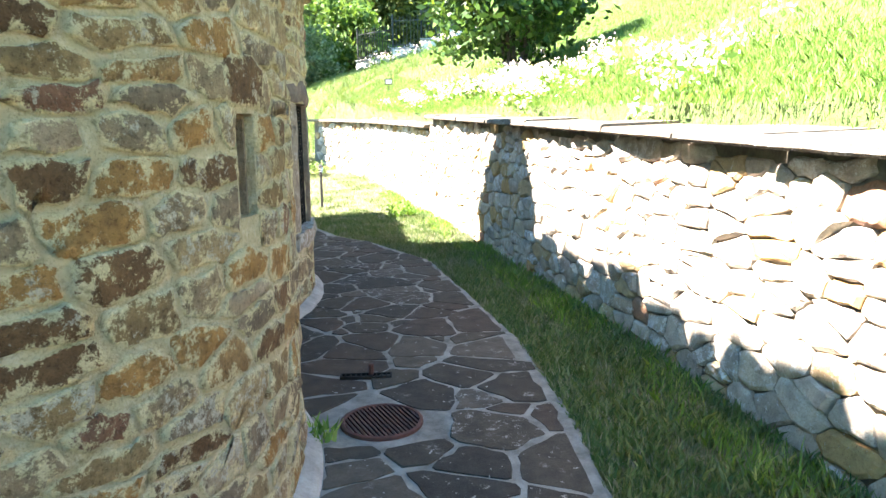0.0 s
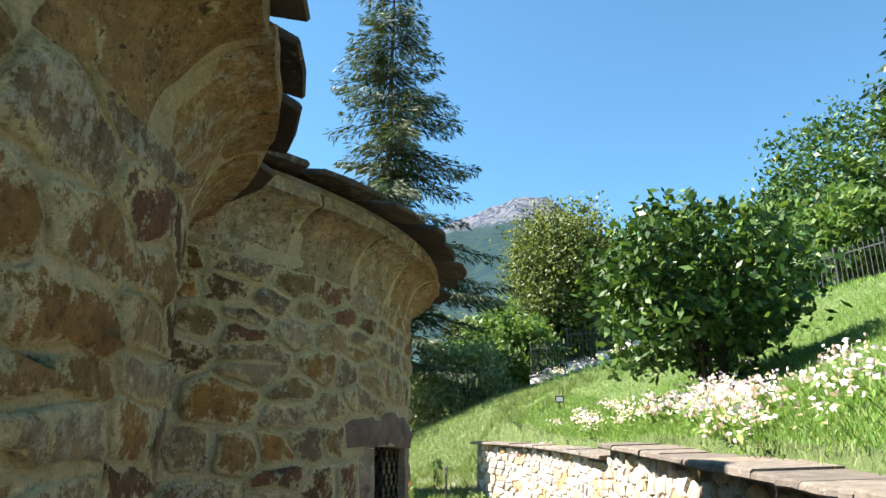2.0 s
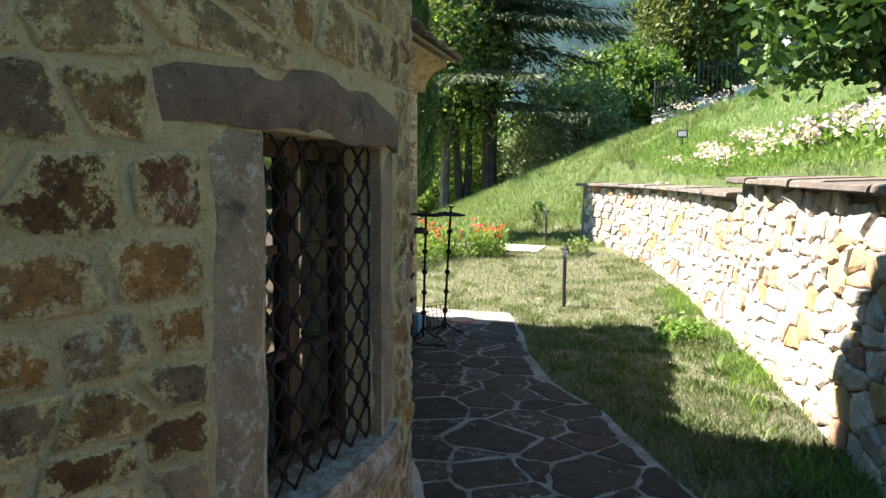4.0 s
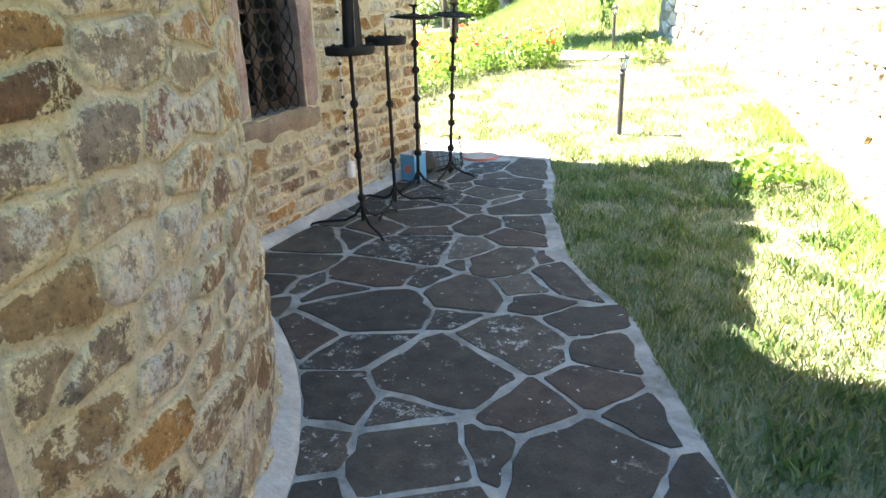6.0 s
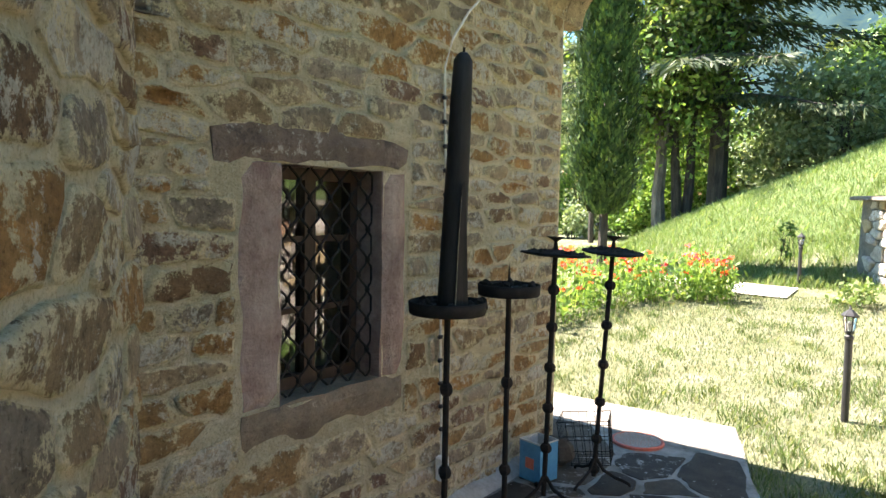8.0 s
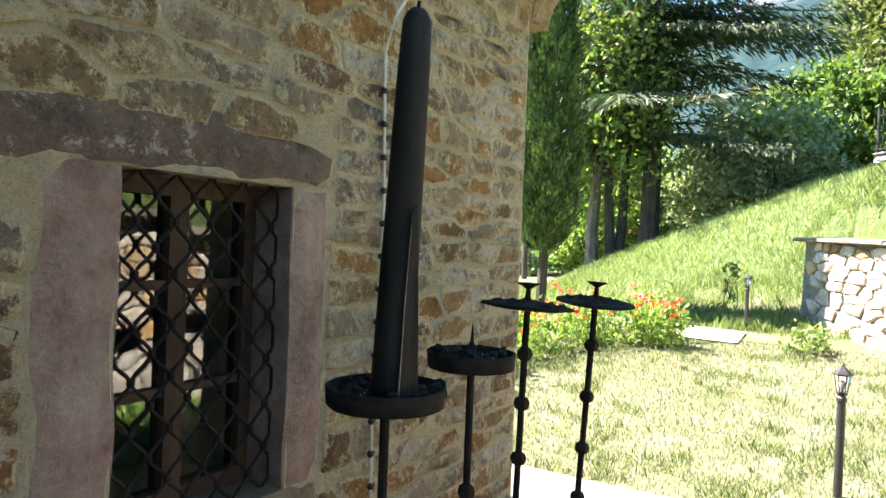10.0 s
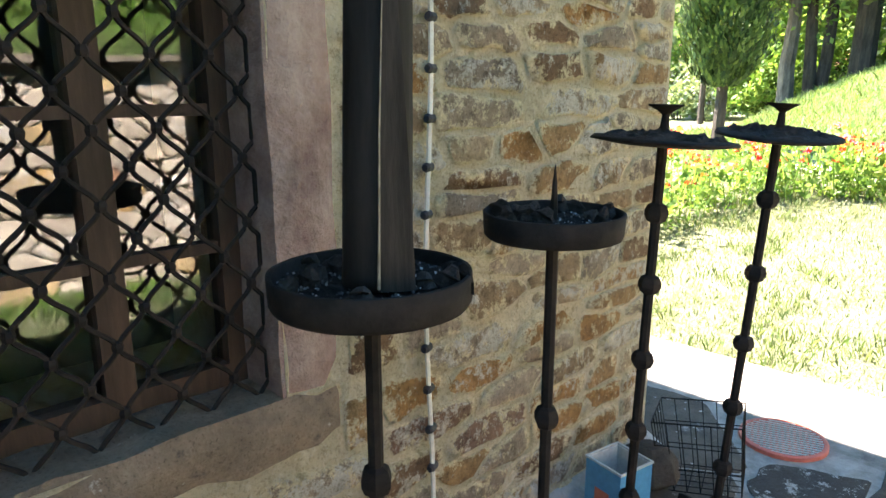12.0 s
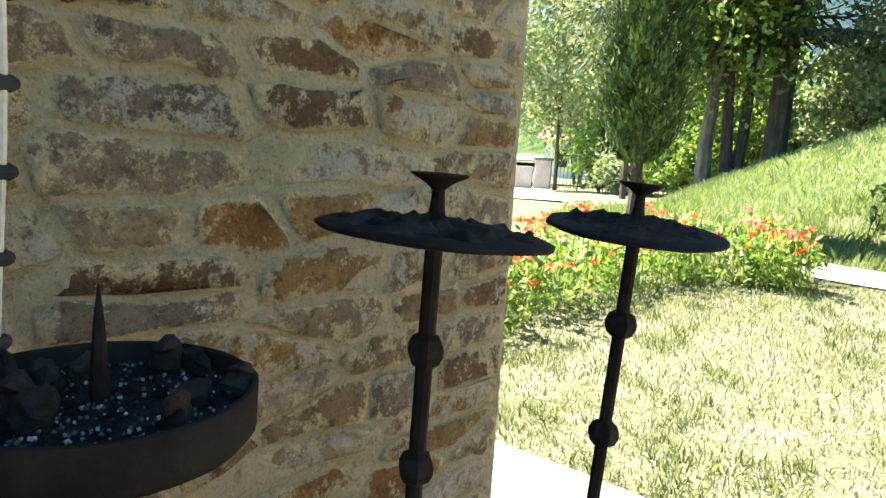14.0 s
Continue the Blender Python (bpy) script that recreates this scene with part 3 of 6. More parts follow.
# rubble stones: a few outlines, laid in courses
def stone_mesh(pts, depth, mat, rnd, inset=0.86, dome=1.1, tilt=0.5, scale=(1.0, 1.0), edge=0.25, smooth=True):
    """A rough block from its outline: sunk sides, a worn edge, an uneven face."""
    n = len(pts)
    tx, ty = rnd.uniform(-tilt, tilt), rnd.uniform(-tilt, tilt)
    kx, ky = scale
    vs = [(x * 1.01, y * 1.01, -0.03) for x, y in pts]
    vs += [(x, y, depth * (edge + 0.4 * (tx * x * kx + ty * y * ky))) for x, y in pts]
    vs += [(x * (inset + rnd.uniform(-0.07, 0.05)), y * (inset - 0.03 + rnd.uniform(-0.08, 0.05)), depth * (0.95 + tx * x * kx + ty * y * ky + rnd.uniform(-0.15, 0.15))) for x, y in pts]
    sx, sy = 0.15 / kx, 0.15 / ky
    vs.append((rnd.uniform(-sx, sx), rnd.uniform(-sy, sy), depth * rnd.uniform(0.9, dome)))
    fs = []
    for a_, b_ in ((0, n), (n, 2 * n)):
        fs += [(a_ + k, a_ + (k + 1) % n, b_ + (k + 1) % n, b_ + k) for k in range(n)]
    fs += [(2 * n + k, 2 * n + (k + 1) % n, 3 * n) for k in range(n)]
    me = Shape().add(vs, fs).mesh("stone", mat, smooth)
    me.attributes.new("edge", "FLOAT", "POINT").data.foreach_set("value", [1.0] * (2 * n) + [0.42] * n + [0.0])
    return me


def stone_shapes(count, depth, mat, seed, cut=0.2, jag=0.05):
    """Outlines of rough blocks a metre by a metre: corners knocked off, sides uneven, edges worn."""
    rnd = random.Random(seed)
    out = []
    for i in range(count):
        pts = []
        big = rnd.randrange(4) if rnd.random() < 0.5 else -1
        corner = ((-0.5, -0.5), (0.5, -0.5), (0.5, 0.5), (-0.5, 0.5))
        for k in range(4):
            (cx_, cy_), (nx_, ny_), (px_, py_) = corner[k], corner[(k + 1) % 4], corner[k - 1]
            a, b = rnd.uniform(0.04, cut), rnd.uniform(0.04, cut)
            if k == big:
                a, b = rnd.uniform(0.15, 0.4), rnd.uniform(0.15, 0.4)
            for t, ex, ey in ((a, px_, py_), (b, nx_, ny_)):
                pts.append((cx_ + (ex - cx_) * t + rnd.uniform(-jag, jag) * 0.6, cy_ + (ey - cy_) * t + rnd.uniform(-jag, jag) * 0.6))
            t = rnd.uniform(0.35, 0.65)
            pts.append((cx_ + (nx_ - cx_) * t + rnd.uniform(-jag, jag), cy_ + (ny_ - cy_) * t + rnd.uniform(-jag, jag)))
        out.append(stone_mesh(pts, depth, mat, rnd, 0.78))
    return out


def rubble(rnd, cells, gap, aniso, avoid=(), jit=0.35, box=None, jag=0.006):
    """Fits irregular polygons to scattered stones: (u, z, outline) for each cell."""
    seeds = [Vector((u + rnd.uniform(-jit, jit) * w * 0.6, (z + rnd.uniform(-jit, jit) * h * 0.6) * aniso)) for u, z, w, h in cells]
    seeds = [s_ for s_ in seeds if not any(a - 0.015 < s_.x < b + 0.015 and c - 0.015 < s_.y / aniso < d + 0.015 for a, b, c, d in avoid)]
    if box:
        seeds = [s_ for s_ in seeds if box[0] < s_.x < box[1] and box[2] < s_.y / aniso < box[3]]
    grid = {}
    for s_ in seeds:
        grid.setdefault((int(s_.x // 0.4), int(s_.y // 0.4)), []).append(s_)
    out = []
    for p in seeds:
        gx_, gy_ = int(p.x // 0.4), int(p.y // 0.4)
        poly = [p + Vector(q) for q in ((-0.3, -0.25), (0.3, -0.25), (0.3, 0.25), (-0.3, 0.25))]
        for dx in (-1, 0, 1):
            for dy in (-1, 0, 1):
                for q in grid.get((gx_ + dx, gy_ + dy), ()):
                    d = q - p
                    if 0.001 < d.length < 0.7:
                        poly = clip_poly(poly, p + d * 0.5, d)
        poly = [Vector((q.x, q.y / aniso)) for q in poly]
        c0 = Vector((p.x, p.y / aniso))
        for a, b, c, d in avoid:
            if c0.x <= a:
                pl = (Vector((a, 0)), Vector((1, 0))) if c - 0.1 < c0.y < d + 0.1 else None
            elif c0.x >= b:
                pl = (Vector((b, 0)), Vector((-1, 0))) if c - 0.1 < c0.y < d + 0.1 else None
            else:
                pl = (Vector((0, c)), Vector((0, 1))) if c0.y <= c else (Vector((0, d)), Vector((0, -1)))
            if pl:
                poly = clip_poly(poly, *pl)
        if box:
            for pl in ((Vector((box[0], 0)), Vector((-1, 0))), (Vector((box[1], 0)), Vector((1, 0))), (Vector((0, box[2])), Vector((0, -1))), (Vector((0, box[3])), Vector((0, 1)))):
                poly = clip_poly(poly, *pl)
        if len(poly) < 3:
            continue
        c0 = sum(poly, Vector((0, 0))) / len(poly)
        pts = []
        g = gap * rnd.uniform(0.7, 1.5)
        for a, b in zip(poly, poly[1:] + poly[:1]):
            if (b - a).length < 0.012:
                continue
            for t in ((0.12, 0.5, 0.88) if (b - a).length > 0.09 else (0.15, 0.85)):
                q = a.lerp(b, t) - c0
                q *= max(0.3, 1 - g / max(q.length, 0.02))
                pts.append((q.x + rnd.uniform(-jag, jag), q.y + rnd.uniform(-jag, jag)))
        if len(pts) >= 5 and max(x for x, _ in pts) - min(x for x, _ in pts) > 0.035:
            out.append((c0.x, c0.y, pts))
    return out


def lay_rubble(f, polys, depth, mat, parent, rnd, near, limit=300, sink=0.0, inset=0.86, dome=1.1, tilt=3.0, edge=0.25, smooth=True):
    polys = sorted(polys, key=lambda c: near(c[0], c[1]))
    rest, flags_ = Shape(), []
    for i, (u, z, pts) in enumerate(polys):
        e = 0.02
        tu, tz = f(u + e, z, sink) - f(u - e, z, sink), f(u, z + e, sink) - f(u, z - e, sink)
        tu.normalize(), tz.normalize()
        m = Matrix((tu, tz, tu.cross(tz))).transposed().to_4x4()
        m.translation = f(u, z, sink)
        me = stone_mesh(pts, depth * rnd.uniform(0.6, 1.3), mat, rnd, inset, dome, tilt, (4.0, 5.0), edge, smooth)
        if i < limit:
            ob = new("stone", me)
            ob.parent = parent
            ob.matrix_basis = m
        else:
            rest.add([m @ v.co for v in me.vertices], [tuple(q.vertices) for q in me.polygons])
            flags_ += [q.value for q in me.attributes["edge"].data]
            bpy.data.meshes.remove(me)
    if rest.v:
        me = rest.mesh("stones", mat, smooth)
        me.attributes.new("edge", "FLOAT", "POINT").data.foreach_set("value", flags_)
        ob = new("stones", me)
        ob.parent = parent
        tagged(ob, kind="stuff")


def clip_poly(poly, p, n):
    """Keeps the side of the polygon on which (q - p) . n < 0."""
    out = []
    for a, b in zip(poly, poly[1:] + poly[:1]):
        da, db = (a - p).dot(n), (b - p).dot(n)
        if da <= 0:
            out.append(a)
        if da * db < 0:
            out.append(a + (b - a) * (da / (da - db)))
    return out


def courses(rnd, u0, u1, z0, z1, hmin, hmax, wmin, wmax, gap, avoid=(), split=0.25):
    """Rows of (u, z, width, height) for stones."""
    out = []
    z = z0
    row = 0
    while z < z1 - hmin * 0.6:
        h = rnd.uniform(hmin, hmax)
        h = min(h, z1 - z)
        u = u0 + rnd.uniform(-wmax, 0)
        while u < u1:
            w = rnd.uniform(wmin, wmax) * (0.75 + 0.5 * h / hmax)
            if rnd.random() < 0.12:
                w *= 1.5
            wave = 0.028 * noise.noise((u * 1.3, z * 2.1, row * 0.37)) * 2
            cells = [(u + w / 2, z + h / 2 + wave, w, h)]
            if h > 0.12 and rnd.random() < split:
                k = rnd.uniform(0.35, 0.65)
                cells = [(u + w / 2, z + h * k / 2 + wave, w, h * k), (u + w / 2, z + h * (1 + k) / 2 + wave, w, h * (1 - k))]
            for cu, cz, cw, ch in cells:
                cw, ch = cw - gap * rnd.uniform(0.6, 1.5), ch - gap * rnd.uniform(0.6, 1.4)
                lo, hi = max(cu - cw / 2, u0 + 0.006), min(cu + cw / 2, u1 - 0.006)
                cu, cw = (lo + hi) / 2, hi - lo
                if cw < 0.04 or ch < 0.025:
                    continue
                if any(a - cw / 2 < cu < b + cw / 2 and c - ch / 2 < cz < d + ch / 2 for a, b, c, d in avoid):
                    a, b, c, d = next(q for q in avoid if q[0] - cw / 2 < cu < q[1] + cw / 2 and q[2] - ch / 2 < cz < q[3] + ch / 2)
                    lo, hi = cu - cw / 2, cu + cw / 2
                    if lo < a - 0.05 and cz > c - 0.02 and cz < d + 0.02:
                        cu, cw = (lo + a - 0.012) / 2, a - 0.012 - lo
                    elif hi > b + 0.05 and cz > c - 0.02 and cz < d + 0.02:
                        cu, cw = (hi + b + 0.012) / 2, hi - b - 0.012
                    else:
                        continue
                    if cw < 0.05:
                        continue
                out.append((cu, cz, cw, ch))
            u += w
        z += h
        row += 1
    return out


def lay(f, cells, shapes, parent, rnd, near, name="stone", mat=None, tilt=4, sink=0.0, limit=300):
    """Stones as parts within near(u, z) up to the limit; the rest joined into one."""
    cells = sorted(cells, key=lambda c: near(c[0], c[1]))
    rest, flags_ = Shape(), []
    for i, (u, z, w, h) in enumerate(cells):
        p = f(u, z, sink)
        e = 0.02
        tu, tz = f(u + e, z, sink) - f(u - e, z, sink), f(u, z + e, sink) - f(u, z - e, sink)
        tu.normalize(), tz.normalize()
        nrm = tu.cross(tz)
        m = Matrix((tu, tz, nrm)).transposed().to_4x4()
        m.translation = p
        m = m @ pose(0, 0, 0, 0, 0, rnd.uniform(-tilt, tilt)) @ Matrix.Diagonal((w * rnd.choice((1, -1)), h, rnd.uniform(0.6, 1.25), 1))
        me = rnd.choice(shapes)
        if i < limit:
            ob = new(name, me)
            ob.parent = parent
            ob.matrix_basis = m
        else:
            rest.add([m @ v.co for v in me.vertices], [tuple(q.vertices) for q in me.polygons])
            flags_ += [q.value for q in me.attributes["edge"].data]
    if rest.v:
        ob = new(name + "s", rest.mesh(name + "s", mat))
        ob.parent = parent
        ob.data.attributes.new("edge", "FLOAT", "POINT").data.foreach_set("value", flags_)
        flip_out(ob.data)
        tagged(ob, kind="stuff")


# ---- roofs and cornices ----
def cornice(c, r, a0, a1, z0, z1, out, parent, seg=0.5):
    """Blocks with a hollow-curved underside, side by side round an apse."""
    n = max(2, round(arc(r, a1 - a0) / seg))
    rnd = random.Random(int(r * 100))
    cuts = [a0 + (a1 - a0) * (i + (rnd.uniform(-0.3, 0.3) if 0 < i < n else 0)) / n for i in range(n + 1)]
    for b0, b1 in zip(cuts, cuts[1:]):
        s = Shape()
        prof = [(-0.10, 0.0), (0.0, 0.0)]
        dr, dz = rnd.uniform(-0.015, 0.015), rnd.uniform(-0.01, 0.01)
        for k in range(1, 8):
            t = k / 7
            prof.append(((out + dr) * (1 - math.cos(t * math.pi / 2)), (z1 - z0 - 0.06) * math.sin(t * math.pi / 2) ** 1.0 + dz * t))
        prof += [(out + dr, z1 - z0), (-0.10, z1 - z0)]
        m = 6
        g = math.degrees(rnd.uniform(0.010, 0.022) / r)
        sd = rnd.uniform(0, 90)
        ring = []
        for i in range(m + 1):
            a = radians(b0 + g + (b1 - b0 - 2 * g) * i / m)
            q = []
            for j, (o, z) in enumerate(prof):
                rough = 0.020 * noise.noise((i * 0.55, j * 0.5, sd)) + 0.010 * noise.noise((i * 1.7, j * 1.3, sd)) if 1 < j < len(prof) - 1 else 0.0
                rough -= 0.012 * (i in (0, m)) * (1 < j < len(prof) - 1)
                q.append((c.x + (r + o + rough) * math.cos(a), c.y + (r + o + rough) * math.sin(a), z0 + z))
            ring.append(q)
        k = len(prof)
        vs = [p for q in ring for p in q]
        fs = [(i * k + j, (i + 1) * k + j, (i + 1) * k + (j + 1) % k, i * k + (j + 1) % k) for i in range(m) for j in range(k)]
        fs += [tuple(range(k)), tuple(reversed(range(m * k, m * k + k)))]
        s.add(vs, fs)
        part("cornice_stone", s, TUFA, parent)
    # pointing between and behind the blocks
    s = Shape()
    prof = [(-0.12, 0.002), (-0.004, 0.002)]
    for k in range(1, 8):
        t = k / 7
        prof.append((out * (1 - math.cos(t * math.pi / 2)) - 0.006, (z1 - z0 - 0.05) * math.sin(t * math.pi / 2)))
    prof += [(out - 0.02, z1 - z0 - 0.004), (-0.12, z1 - z0 - 0.004)]
    m = 40
    k = len(prof)
    vs = []
    for i in range(m + 1):
        a = radians(a0 + (a1 - a0) * i / m)
        vs += [(c.x + (r + o) * math.cos(a), c.y + (r + o) * math.sin(a), z0 + z) for o, z in prof]
    fs = [(i * k + j, (i + 1) * k + j, (i + 1) * k + (j + 1) % k, i * k + (j + 1) % k) for i in range(m) for j in range(k)]
    fs += [tuple(range(k)), tuple(reversed(range(m * k, m * k + k)))]
    part("cornice_mortar", s.add(vs, fs), MORTAR, parent)


def slab_piece(rnd, w, l, th):
    """A rough split roof slab lying along +x (outwards), top up."""
    n = 9
    pts = []
    for k in range(n):
        a = 2 * math.pi * (k + rnd.uniform(-0.2, 0.2)) / n
        c, s_ = math.cos(a), math.sin(a)
        q = max(abs(c), abs(s_)) ** 0.8
        pts.append((l / 2 * c / q * rnd.uniform(0.93, 1.03), w / 2 * s_ / q * rnd.uniform(0.93, 1.03)))
    s = Shape()
    vs = [(x, y, -th / 2) for x, y in pts] + [(x * 1.02, y * 1.02, 0) for x, y in pts] + [(x * 0.97, y * 0.97, th / 2 + rnd.uniform(-0.004, 0.004)) for x, y in pts]
    fs = [(i + k, i + (k + 1) % n, i + n + (k + 1) % n, i + n + k) for i in (0, n) for k in range(n)]
    fs += [tuple(reversed(range(n))), tuple(range(2 * n, 3 * n))]
    return s.add(vs, fs)


SLABS = []
_r = random.Random(5)
for _ in range(10):
    _m = slab_piece(_r, 1.0, 1.0, 1.0).mesh("roof_slab", SLAB)
    flip_out(_m)
    SLABS.append(_m)


def cone_roof(name, c, r, a0, a1, z, slope, rows, parent_label):
    rnd = random.Random(int(r * 77))
    base = Shape()
    m = 30
    vs = []
    rise = math.tan(radians(slope))
    for i in range(m + 1):
        a = radians(a0 + (a1 - a0) * i / m)
        for rr, zz in ((r - 0.03, z - 0.01), (r - 0.03, z + 0.02), (0.05, z + (r - 0.05) * rise), (0.05, z - 0.01)):
            vs.append((c.x + rr * math.cos(a), c.y + rr * math.sin(a), zz))
    fs = [(i * 4 + j, (i + 1) * 4 + j, (i + 1) * 4 + (j + 1) % 4, i * 4 + (j + 1) % 4) for i in range(m) for j in range(4)]
    base.add(vs, fs)
    roof = structure(name, base, EARTH, parent_label)
    for row in range(rows):
        rr = r - 0.12 - row * 0.30
        if rr < 0.3:
            break
        a = a0 + rnd.uniform(0, 4)
        while a < a1:
            w = rnd.uniform(0.26, 0.48)
            da = math.degrees(w / rr)
            am = radians(a + da / 2)
            th = rnd.uniform(0.018, 0.030)
            ob = new("roof_slab", rnd.choice(SLABS))
            ob.parent = roof
            off = rnd.uniform(-0.02, 0.03)
            ob.matrix_basis = pose(c.x + (rr + off) * math.cos(am), c.y + (rr + off) * math.sin(am), z + 0.04 + (r - rr - off) * rise * 0.92 + 0.02 * (row % 2), 0, 0, math.degrees(am)) \
                @ pose(0, 0, 0, 0, slope * 0.6 + rnd.uniform(-3, 3), rnd.uniform(-4, 4)) @ Matrix.Diagonal((rnd.uniform(0.42, 0.55), w * 1.12, th, 1))
            a += da
    return roof


cornice(A1, R1, -92, 66, 2.20, 2.52, 0.19, W1)
cornice(A2, R2, -48, 68, 2.43, 2.74, 0.19, W2)
cone_roof("roof_apse_side", A1, R1 + 0.17, -92, 75, 2.53, 24, 5, "roof of rough split stone slabs over the side apse")
cone_roof("roof_apse_main", A2, R2 + 0.22, -52, 75, 2.75, 22, 6, "roof of rough split stone slabs over the main apse")

# straight cornice and slab roof over the flat wall
rnd = random.Random(31)
y = WY0 - 0.2
while y < WY1 + 0.2:
    w = min(rnd.uniform(0.4, 0.6), WY1 + 0.27 - y)
    s = Shape()
    prof = [(-0.1, 0)] + [(0.27 * (1 - math.cos(t * math.pi / 14)), 0.27 * math.sin(t * math.pi / 14)) for t in range(8)] + [(0.27, 0.33), (-0.1, 0.33)]
    k = len(prof)
    vs = [(WX + o, yy, 2.72 + z) for yy in (y + 0.006, y + w - 0.006) for o, z in prof]
    fs = [(j, (j + 1) % k, k + (j + 1) % k, k + j) for j in range(k)] + [tuple(range(k)), tuple(reversed(range(k, 2 * k)))]
    part("cornice_stone", s.add(vs, fs), TUFA, W3)
    y += w
RZ = 3.05
roof3 = structure("roof_flat", Shape().add([(WX + 0.36, 7.6, RZ), (WX + 0.36, WY1 + 0.36, RZ), (-7.0, WY1 + 0.36, RZ + 2.2), (-7.0, 7.6, RZ + 2.2),
                                             (WX + 0.36, 7.6, RZ + 0.03), (WX + 0.36, WY1 + 0.36, RZ + 0.03), (-7.0, WY1 + 0.36, RZ + 2.23), (-7.0, 7.6, RZ + 2.23)],
                                            [(0, 1, 2, 3), (4, 7, 6, 5), (0, 4, 5, 1), (1, 5, 6, 2), (2, 6, 7, 3), (3, 7, 4, 0)]), EARTH, "slab roof over the side aisle")
for row in range(3):
    y = 7.7 + rnd.uniform(0, 0.2)
    while y < WY1 + 0.3:
        w = rnd.uniform(0.35, 0.6)
        x = WX + 0.22 - row * 0.32 + rnd.uniform(-0.03, 0.05)
        ob = new("roof_slab", rnd.choice(SLABS))
        ob.parent = roof3
        ob.matrix_basis = pose(x, y + w / 2, RZ + 0.07 + (WX + 0.36 - x) * 0.31 + 0.03 * (row % 2)) @ pose(0, 0, 0, 0, 15 + rnd.uniform(-3, 3), rnd.uniform(-4, 4)) @ Matrix.Diagonal((0.5, w * 1.1, rnd.uniform(0.035, 0.055), 1))
        y += w
# small unseen dome drum, sized to cast the shadow on the garden wall
structure("dome_drum", Shape().lathe([(1.0, 3.9), (1.0, 8.3), (1.12, 8.4), (1.05, 8.5), (0.7, 9.1), (0.3, 9.45), (0.05, 9.55)], 12, pose(-2.9, 6.75, 0)), PLASTER, "round drum with a low dome roof")
structure("roof_nave", Shape().add([(-1.08, -3.3, 6.24), (-7.9, -3.3, 6.24), (-4.5, -3.3, 7.7), (-1.08, 7.85, 6.24), (-7.9, 7.85, 6.24), (-4.5, 7.85, 7.7)],
                                   [(0, 1, 2), (3, 5, 4), (0, 2, 5, 3), (1, 4, 5, 2), (0, 3, 4, 1)]), SLAB, "slab roof over the nave")
# Unseen eave slabs, thicker below y = 4.3 to raise the shadow's edge.
rnd = random.Random(77)
y = -3.2
while y < 7.6:
    w = rnd.uniform(0.3, 0.7)
    ob = new("roof_slab", rnd.choice(SLABS))
    ob.parent = bpy.data.objects["roof_nave"]
    ob.matrix_basis = pose(-1.2 + rnd.uniform(-0.05, 0.12), y + w / 2, 6.38 if y < 4.3 else 6.32, 0, 20, rnd.uniform(-8, 8)) @ Matrix.Diagonal((0.6, w * 1.1, rnd.uniform(0.13, 0.24) if y < 4.3 else 0.05, 1))
    y += w

# ---- windows ----
def lattice(s, w, h, m, gap=0.056, r=0.0052):
    """A grille of upright wavy bars that touch in turn and are tied with collars, from 0,0 to w,h of m."""
    n = round(w / gap)
    c = w / n
    hh = 0.066
    k = int(h / hh * 8)
    for i in range(n + 1):
        sg = 1 if i % 2 else -1
        pts = [m @ Vector((min(max(c * i + sg * 0.46 * c * math.cos(math.pi * h * q / k / hh), 0.004), w - 0.004), 0, h * q / k)) for q in range(k + 1)]
        s.tube(pts, r, 5)
    for j in range(int(h / hh) + 1):
        for i in range(n):
            if (i + j) % 2 and 0.012 < hh * j < h - 0.012:
                s.lathe([(r * 1.8, -0.010), (r * 2.3, 0), (r * 1.8, 0.010)], 6, m @ pose(c * (i + 0.5), 0, hh * j))
    return s


